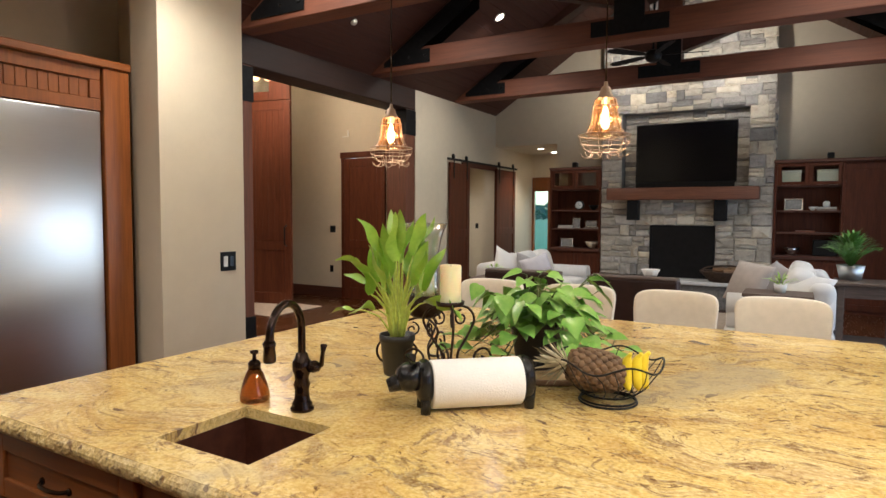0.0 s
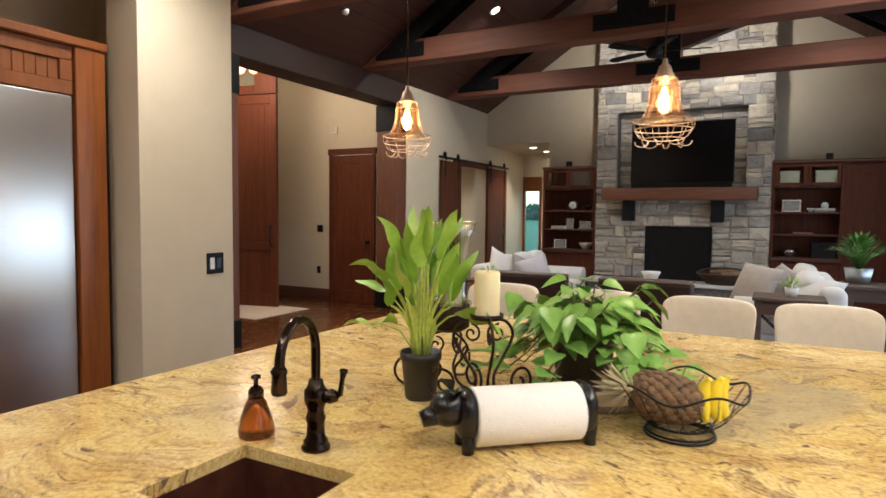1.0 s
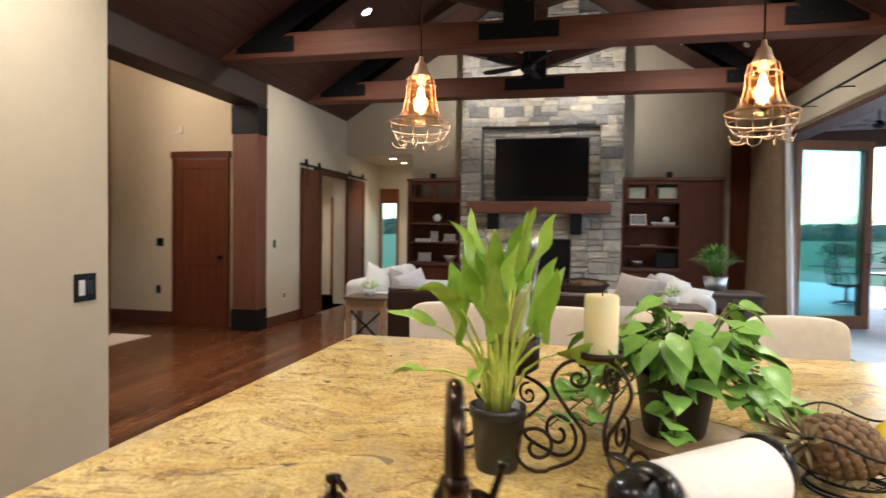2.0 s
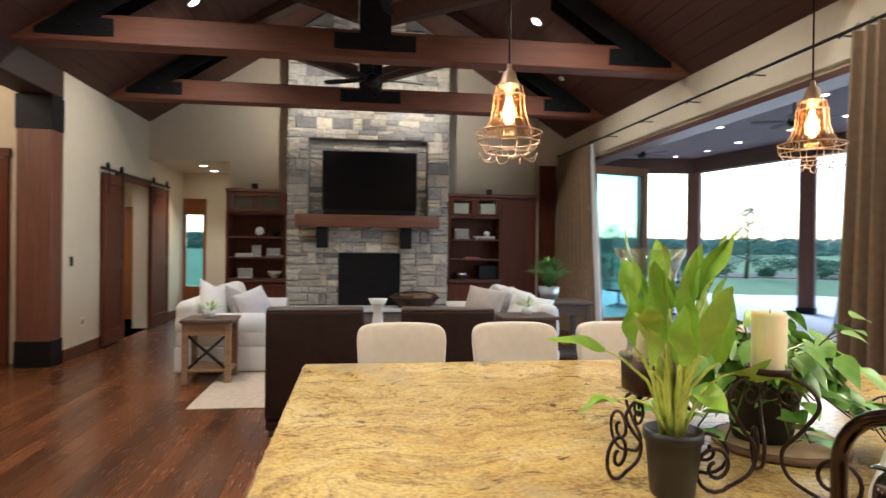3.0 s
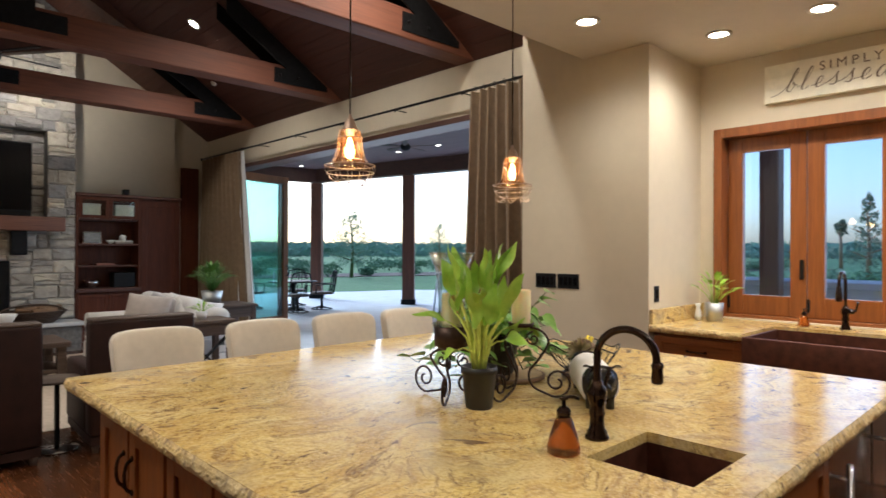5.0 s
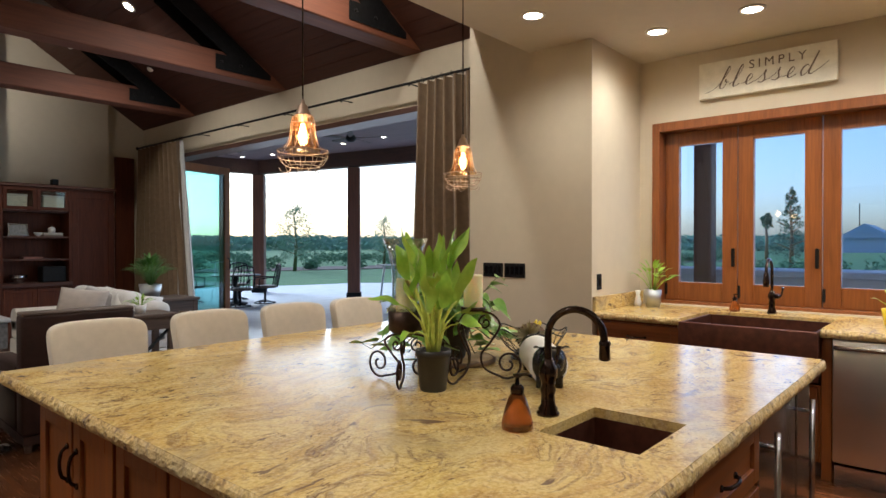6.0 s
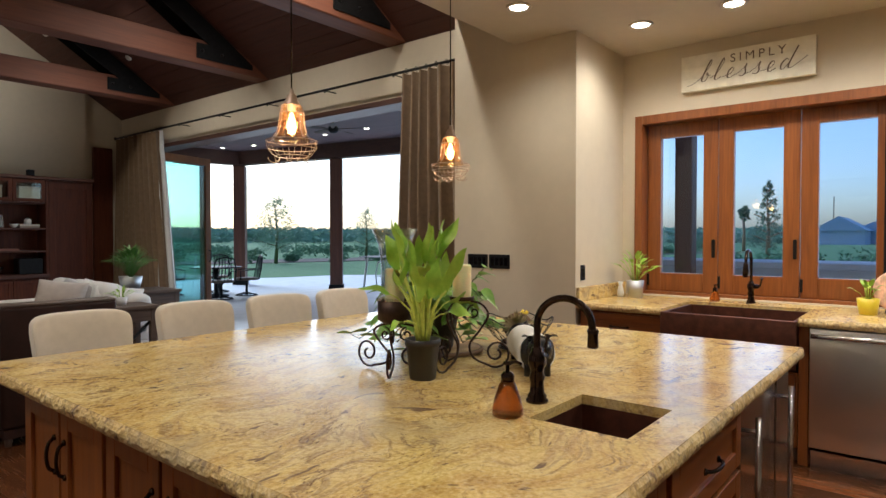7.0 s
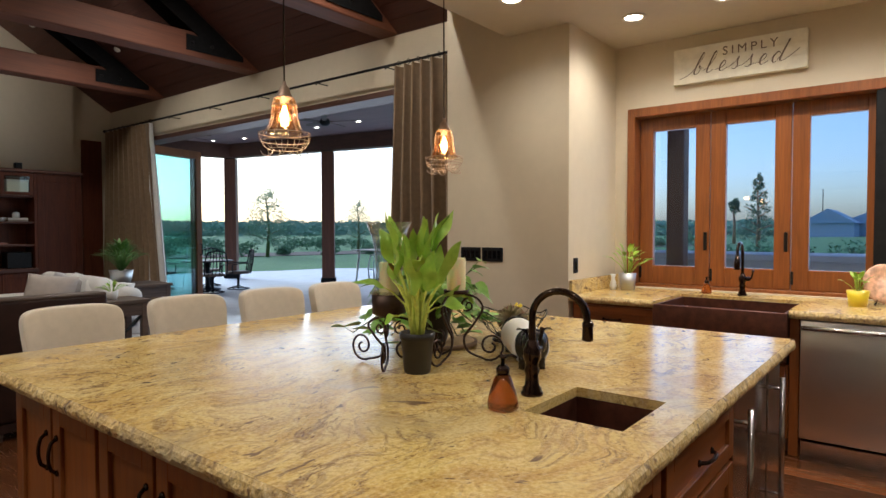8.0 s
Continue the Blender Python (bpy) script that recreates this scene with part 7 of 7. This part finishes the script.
def sofa(place, length, label):
    """A slipcovered sofa facing +x; its near arm is at y 0."""
    t = thing("sofa", place, label, "sofa", "white sofas")
    part("base", box(bmesh.new(), 0, 0.0, 0.02, 1.0, length, 0.30, bev=0.03, seg=3), WHITEFAB, t)
    part("back", box(bmesh.new(), 0, 0.0, 0.30, 0.24, length, 0.80, bev=0.09, seg=4), WHITEFAB, t)
    for y in (0.0, length - 0.22):
        bm = box(bmesh.new(), 0.02, y, 0.30, 0.98, y + 0.22, 0.52, bev=0.02, seg=2)
        tube(bm, [(0.02, y + 0.11, 0.53), (0.98, y + 0.11, 0.53)], 0.13, 18)
        part("arm", bm, WHITEFAB, t)
    n = 3
    w = (length - 0.46) / n
    for k in range(n):
        part("seat_cushion", puff(bmesh.new(), 0.37, w / 2, 0.1, pose(0.63, 0.23 + w * (k + 0.5), 0.40), 5, 26, 10, 0.02, k), WHITEFAB, t)
        part("back_cushion", puff(bmesh.new(), 0.14, w / 2, 0.24, pose(0.33, 0.23 + w * (k + 0.5), 0.68, 0, -14), 3.4, 26, 12, 0.05, k), WHITEFAB, t)
    return t


def pillow(place, s, mat, label):
    t = thing("throw_pillow", place, label, "pillow", "throw pillows")
    bm = bmesh.new()
    n = 12
    for side in (-1, 1):
        g = [[bm.verts.new(((i / n - 0.5) * s * (1 - 0.05 * math.sin(math.pi * j / n)), side * 0.105 * (math.sin(math.pi * i / n) * math.sin(math.pi * j / n)) ** 0.45 if 0 < i < n and 0 < j < n else 0, (j / n - 0.5) * s * (1 - 0.05 * math.sin(math.pi * i / n)))) for j in range(n + 1)] for i in range(n + 1)]
        for i in range(n):
            for j in range(n):
                q = (g[i][j], g[i + 1][j], g[i + 1][j + 1], g[i][j + 1])
                bm.faces.new(q if side < 0 else q[::-1]).smooth = True
    bmesh.ops.remove_doubles(bm, verts=bm.verts[:], dist=1e-4)
    part("cover", bm, mat, t)


sofa(pose(-6.22, 9.42, 0), 2.2, "white slipcovered sofa with loose cushions")
sofa(pose(-2.0, 11.08, 0, 0, 0, 180), 2.15, "white slipcovered sofa with loose cushions")
LILAC = plain("lavender_pillow", (0.52, 0.49, 0.52), 0.9, 0, 0.06, 12, 0.2, 300)
TAUPE = plain("taupe_pillow", (0.44, 0.38, 0.34), 0.9, 0, 0.08, 12, 0.2, 300)
pillow(pose(-5.62, 9.92, 0.70, -30, 22, 70), 0.44, GREYFAB, "grey throw pillow on the sofa")
pillow(pose(-5.42, 9.80, 0.70, -24, -14, 50), 0.44, LILAC, "pale lilac throw pillow on the sofa")
pillow(pose(-5.86, 9.72, 0.74, -28, 30, 60), 0.48, WHITEFAB, "white throw pillow on the sofa")
pillow(pose(-2.80, 9.33, 0.74, -24, 6, -38), 0.48, TAUPE, "taupe throw pillow on the sofa")
pillow(pose(-2.58, 9.62, 0.73, -36, 14, -60), 0.46, GREYFAB, "grey throw pillow on the sofa")
pillow(pose(-2.30, 9.19, 0.68, -40, 8, -30), 0.50, WHITEFAB, "white throw pillow on the sofa")
pillow(pose(-2.38, 9.77, 0.72, -40, 6, -75), 0.50, WHITEFAB, "white throw pillow on the sofa")


def end_table(place, w, d, h, label, mat, cross=True):
    t = thing("end_table", place, label, "side table")
    part("tabletop", box(bmesh.new(), -w / 2, -d / 2, h - 0.035, w / 2, d / 2, h, bev=0.006), DARKTABLE, t)
    for sx in (-1, 1):
        for sy in (-1, 1):
            part("leg", B(sx * (w / 2 - 0.05) - 0.03, sy * (d / 2 - 0.05) - 0.03, 0, sx * (w / 2 - 0.05) + 0.03, sy * (d / 2 - 0.05) + 0.03, h - 0.036, bev=0.004), mat, t)
    for sy in (-1, 1):
        part("apron", B(-w / 2 + 0.08, sy * (d / 2 - 0.0375) - 0.0125, h - 0.16, w / 2 - 0.08, sy * (d / 2 - 0.0375) + 0.0125, h - 0.036), mat, t)
    part("shelf", B(-w / 2 + 0.03, -d / 2 + 0.03, 0.12, w / 2 - 0.03, d / 2 - 0.03, 0.15, bev=0.004), mat, t)
    if cross:
        a, b = w / 2 - 0.08, h - 0.17
        for s in (-1, 1):
            part("cross_brace", tube(bmesh.new(), [(-s * a, -d / 2 + 0.05, 0.16), (s * a, -d / 2 + 0.05, b)], 0.016, 4), IRON, t)
    return t


end_table(pose(-5.76, 9.12, 0), 0.52, 0.46, 0.66, "rustic wooden end table with a crossed iron brace", RUSTIC)
end_table(pose(-2.50, 8.62, 0), 0.6, 0.46, 0.735, "dark wooden end table beside the sofa", DARKTABLE)
end_table(pose(-1.70, 9.75, 0), 0.58, 0.6, 0.785, "weathered dark wooden side table beside the curtain", DARKTABLE, False)
potted("small_pot_plant", pose(-5.78, 9.12, 0.66), cup(0.05, 0.075, 0.075), CERAMIC, "small green plant in a white pot on the end table", 20, 0.07, 0.11, 0.07, 0.014, 31)
potted("small_pot_plant", pose(-2.48, 8.62, 0.735), cup(0.045, 0.06, 0.085), CERAMIC, "small green plant in a white pot on the end table", 18, 0.07, 0.1, 0.07, 0.013, 32)
potted("tub_plant", pose(-1.84, 9.86, 0.785), cup(0.10, 0.135, 0.16), GALV, "bushy green plant in a galvanized tub", 190, 0.30, 0.21, 0.12, 0.015, 33, leaf_mat("tub_leaf", (0.055, 0.15, 0.03), (0.16, 0.33, 0.07)))
t = thing("coffee_table", pose(-4.05, 10.25, 0), "dark weathered wooden coffee table on the rug", "coffee table")
part("tabletop", box(bmesh.new(), -0.65, -0.4, 0.40, 0.65, 0.4, 0.455, bev=0.008), DARKTABLE, t)
part("shelf", B(-0.6, -0.35, 0.12, 0.6, 0.35, 0.16, bev=0.004), DARKTABLE, t)
for sx in (-1, 1):
    for sy in (-1, 1):
        part("leg", B(sx * 0.57 - 0.045, sy * 0.32 - 0.045, 0.012, sx * 0.57 + 0.045, sy * 0.32 + 0.045, 0.399, bev=0.004), DARKTABLE, t)
t = thing("white_bowl", pose(-3.98, 10.05, 0.455), "white footed bowl on the coffee table", "bowl")
part("body", lathe(bmesh.new(), [(0, 0), (0.09, 0), (0.07, 0.03), (0.055, 0.14), (0.08, 0.24), (0.12, 0.32), (0.11, 0.32), (0.07, 0.25), (0, 0.22)], 24), CERAMIC, t)
t = thing("side_table", pose(-4.04, 7.4, 0), "small dark metal side table between the armchairs", "side table")
part("tabletop", lathe(bmesh.new(), [(0, 0.50), (0.17, 0.50), (0.175, 0.51), (0.17, 0.52), (0, 0.52)], 28), DARKTABLE, t)
part("stem", tube(bmesh.new(), [(0, 0, 0.02), (0, 0, 0.50)], 0.018, 10), IRON, t)
part("foot", lathe(bmesh.new(), [(0, 0.0), (0.14, 0.0), (0.14, 0.012), (0.03, 0.03), (0, 0.03)], 26), STEEL_BRIGHT, t)
solid("area_rug", box(bmesh.new(), -5.70, 7.93, 0.0, -1.95, 11.9, 0.012, bev=0.004), RUG, "pale woven area rug under the seating", "rug")

# ---- patio table and chairs ----
t = thing("patio_table", pose(2.95, 16.1, PATIO_Z), "round dark metal patio table", "table")
part("tabletop", lathe(bmesh.new(), [(0, 0.70), (0.60, 0.70), (0.62, 0.715), (0.60, 0.73), (0, 0.73)], 36), IRON, t)
part("pedestal", lathe(bmesh.new(), [(0, 0), (0.32, 0.0), (0.30, 0.03), (0.06, 0.08), (0.045, 0.4), (0.09, 0.7), (0, 0.7)], 20), IRON, t)


def patio_chair(place, label, mat=IRON):
    t = thing("patio_chair", place, label, "chair", "patio chairs")
    bm = bmesh.new()
    tube(bm, [(0.26 * math.cos(a), 0.26 * math.sin(a), 0.03) for a in [2 * math.pi * k / 24 for k in range(24)]], 0.014, 6, closed=True)
    part("base_ring", bm, mat, t)
    part("column", lathe(bmesh.new(), [(0, 0.03), (0.03, 0.03), (0.03, 0.35), (0.09, 0.40), (0, 0.40)], 12), mat, t)
    for k in range(4):
        a = math.pi / 4 + k * math.pi / 2
        part("spoke", tube(bmesh.new(), [(0.02 * math.cos(a), 0.02 * math.sin(a), 0.1), (0.26 * math.cos(a), 0.26 * math.sin(a), 0.035)], 0.012, 6), mat, t)
    part("seat", puff(bmesh.new(), 0.26, 0.26, 0.035, pose(0, 0, 0.43), 5, 20, 6), DARKTABLE, t)
    part("back_frame", tube(bmesh.new(), [(-0.25, 0.24, 0.42), (-0.26, 0.30, 0.7), (-0.2, 0.34, 0.95), (0, 0.35, 1.0), (0.2, 0.34, 0.95), (0.26, 0.30, 0.7), (0.25, 0.24, 0.42)], 0.015, 6), mat, t)
    for k in range(5):
        x = -0.16 + 0.08 * k
        part("back_bar", tube(bmesh.new(), [(x, 0.25, 0.44), (x * 0.9, 0.31, 0.7), (x * 0.8, 0.345, 0.98)], 0.008, 5), mat, t)
    for s in (-1, 1):
        part("arm", tube(bmesh.new(), [(s * 0.26, 0.29, 0.66), (s * 0.30, 0.0, 0.66), (s * 0.28, -0.2, 0.63), (s * 0.25, -0.2, 0.42)], 0.014, 6), mat, t)
    return t


pc = patio_chair(pose(2.55, 15.2, PATIO_Z, 0, 0, 165), "black wrought iron swivel patio chair")
for x, y, r in ((3.45, 15.55, -110), (3.5, 16.9, -35), (2.2, 16.8, 40)):
    copy_thing(pc, pose(x, y, PATIO_Z, 0, 0, r))
WHITEMETAL = plain("white_metal", (0.6, 0.62, 0.64), 0.45, 0, 0.05, 10, 0)
t = thing("bar_table", pose(4.6, 11.6, PATIO_Z), "tall glass-topped white metal patio table", "table")
part("tabletop", B(-0.6, -0.5, 1.02, 0.6, 0.5, 1.04, bev=0.004), WHITEMETAL, t)
for sx in (-1, 1):
    for sy in (-1, 1):
        part("leg", tube(bmesh.new(), [(sx * 0.45, sy * 0.38, 1.02), (sx * 0.55, sy * 0.45, 0)], 0.022, 8), WHITEMETAL, t)
pw = patio_chair(pose(3.9, 11.0, PATIO_Z, 0, 0, 120), "pale metal high patio chair", WHITEMETAL)

# ---- floor planks ----
rf = random.Random(77)
PW = 0.127
plank_mesh = {}


def plank_data(w, l):
    key = (round(w, 3), round(l, 2))
    if key not in plank_mesh:
        plank_mesh[key] = mesh_of("floor_board", B(-w / 2 + 0.0006, -l / 2 + 0.0006, -0.02, w / 2 - 0.0006, l / 2 - 0.0006, 0.0, bev=0.0012), FLOORWOOD)
    return plank_mesh[key]


floor_ob = bpy.data.objects["floor"]
rest = []
count = 0
nx = int((-0.2 + 10.6) / PW)
for i in range(nx):
    x = -10.6 + PW * (i + 0.5)
    y = -1.6 - rf.uniform(0, 1.2)
    while y < 15.2:
        l = rf.choice((0.9, 1.2, 1.5, 1.8))
        yc = y + l / 2
        near = (-7.7 < x < -4.4 and 5.0 < yc < 10.6) or (-2.2 < x < -0.9 and 1.2 < yc < 3.4)
        if near and count < 290:
            ob = new("floor_plank", plank_data(PW, l))
            ob.parent = floor_ob
            ob.location = (x, yc, 0)
            count += 1
        else:
            rest.append((x, yc, l))
        y += l
verts, faces = [], []
for x, yc, l in rest:
    b = len(verts)
    h, k = PW / 2 - 0.0006, l / 2 - 0.0006
    verts += [(x - h, yc - k, -0.02), (x + h, yc - k, -0.02), (x + h, yc + k, -0.02), (x - h, yc + k, -0.02), (x - h, yc - k, 0), (x + h, yc - k, 0), (x + h, yc + k, 0), (x - h, yc + k, 0)]
    faces += [[b + q for q in f] for f in ((4, 5, 6, 7), (0, 1, 5, 4), (1, 2, 6, 5), (2, 3, 7, 6), (3, 0, 4, 7))]
me = bpy.data.meshes.new("floor_planks_rest")
me.from_pydata(verts, [], faces)
me.materials.append(FLOORWOOD)
ob = new("floor_planks_rest", me)
ob.parent = floor_ob
tagged(ob, kind="stuff")

# ---- stones of the chimney breast ----
STONE = stone_mat("field_stone", [(0.0, (0.15, 0.145, 0.15)), (0.18, (0.52, 0.47, 0.40)), (0.36, (0.25, 0.24, 0.245)), (0.55, (0.64, 0.58, 0.48)), (0.74, (0.29, 0.255, 0.22)), (0.88, (0.72, 0.64, 0.50)), (1.0, (0.46, 0.45, 0.45))])
rs = random.Random(15)


def stone_bm(w, h, depth, seed):
    """A rough block: face to -y, corners and edges knocked off, centred on x and z."""
    b = bmesh.new()
    r = random.Random(seed)
    c = min(w, h) * 0.10
    loops = []
    for dy, s, jit in ((0.0, 0.0, 0.0), (-depth * 0.65, 0.0, 0.020), (-depth, c, 0.026)):
        pts = [(-w / 2 + s, -h / 2 + s), (0, -h / 2 + s), (w / 2 - s, -h / 2 + s), (w / 2 - s, 0), (w / 2 - s, h / 2 - s), (0, h / 2 - s), (-w / 2 + s, h / 2 - s), (-w / 2 + s, 0)]
        loops.append([b.verts.new((x + r.uniform(-jit, 0.2 * jit) * (1 if x > 0 else -1), dy + r.uniform(-1, 1) * jit * 0.6, z + r.uniform(-jit, 0.2 * jit) * (1 if z > 0 else -1))) for x, z in pts])
    for A, C in zip(loops, loops[1:]):
        for k in range(8):
            b.faces.new((A[k], A[(k + 1) % 8], C[(k + 1) % 8], C[k]))
    ctr = b.verts.new((r.uniform(-0.02, 0.02), -depth - r.uniform(0.0, 0.014), r.uniform(-0.02, 0.02)))
    for k in range(8):
        b.faces.new((loops[-1][k], loops[-1][(k + 1) % 8], ctr))
    bmesh.ops.recalc_face_normals(b, faces=b.faces[:])
    return b


def blocked(x0, x1, z0, z1):
    """The free spans of a course between x0 and x1 (openings cut away)."""
    spans = [(x0, x1)]
    for a, b, c, d in ((BX0, BX1, BZ0, BZ1), (NX0, NX1, NZ0, NZ1)):
        if z1 > c + 0.02 and z0 < d - 0.02:
            spans = [p for s, e in spans for p in ((s, min(e, a)), (max(s, b), e)) if p[1] - p[0] > 0.05]
    return spans


stones = 0
levels = [0.0]
marks = [0.42, 1.30, NZ0, NZ1, 5.75]
for mk in marks:
    span = mk - levels[-1]
    n = max(1, round(span / rs.uniform(0.18, 0.22)))
    hs = [rs.uniform(0.7, 1.35) for _ in range(n)]
    base = levels[-1]
    acc = 0
    for h in hs:
        acc += h
        levels.append(base + span * acc / sum(hs))


def lay(x0, x1, z0, z1, place_of, lo=0.14, hi=0.40):
    global stones
    x = x0
    while x < x1 - 0.01:
        w = rs.uniform(lo, hi)
        if x1 - x - w < lo * 0.8:
            w = x1 - x
        cut = z0 + (z1 - z0) * rs.uniform(0.32, 0.68)
        parts_ = [(z0, cut), (cut, z1)] if (z1 - z0) > 0.13 and rs.random() < 0.6 else [(z0, z1)]
        for a, b in parts_:
            me = mesh_of("stone", stone_bm(w - 0.001, b - a - 0.001, rs.uniform(0.026, 0.044), rs.random()), STONE)
            ob = new("stone", me)
            ob.parent = fp
            ob.matrix_basis = place_of(x + w / 2, (a + b) / 2)
            stones += 1
        x += w


for z0, z1 in zip(levels, levels[1:]):
    zc = z1
    half = max(0.0, (roof_z(RIDGE_X) - 0.1 - zc) / SLOPE)
    xa, xb = max(SXL, RIDGE_X - half), min(SXR, RIDGE_X + half)
    if xb - xa < 0.2:
        continue
    if z1 <= 0.43:
        continue
    for a, b in blocked(xa, xb, z0, z1):
        lay(a, b, z0, z1, lambda x, z: pose(x, SY + 0.02, z), 0.11, 0.36)
# niche back, and the flanks of the breast
side_levels = [0.43 + 0.16 * k for k in range(19)]
for z0, z1 in zip(side_levels, side_levels[1:]):
    if z1 > 2.4:
        for s, xs in ((-1, SXL + 0.02), (1, SXR - 0.02)):
            lay(SY + 0.02, YG - 0.005, z0, z1, (lambda y, z, xs=xs, s=s: pose(xs, y, z, 0, 0, -90 if s < 0 else 90)), 0.16, 0.3)
for k in range(8):
    z0, z1 = NZ0 + 0.16 * k, NZ0 + 0.16 * (k + 1)
    lay(NX0, NX1, z0, z1, lambda x, z: pose(x, SY + 0.25, z), 0.2, 0.45)
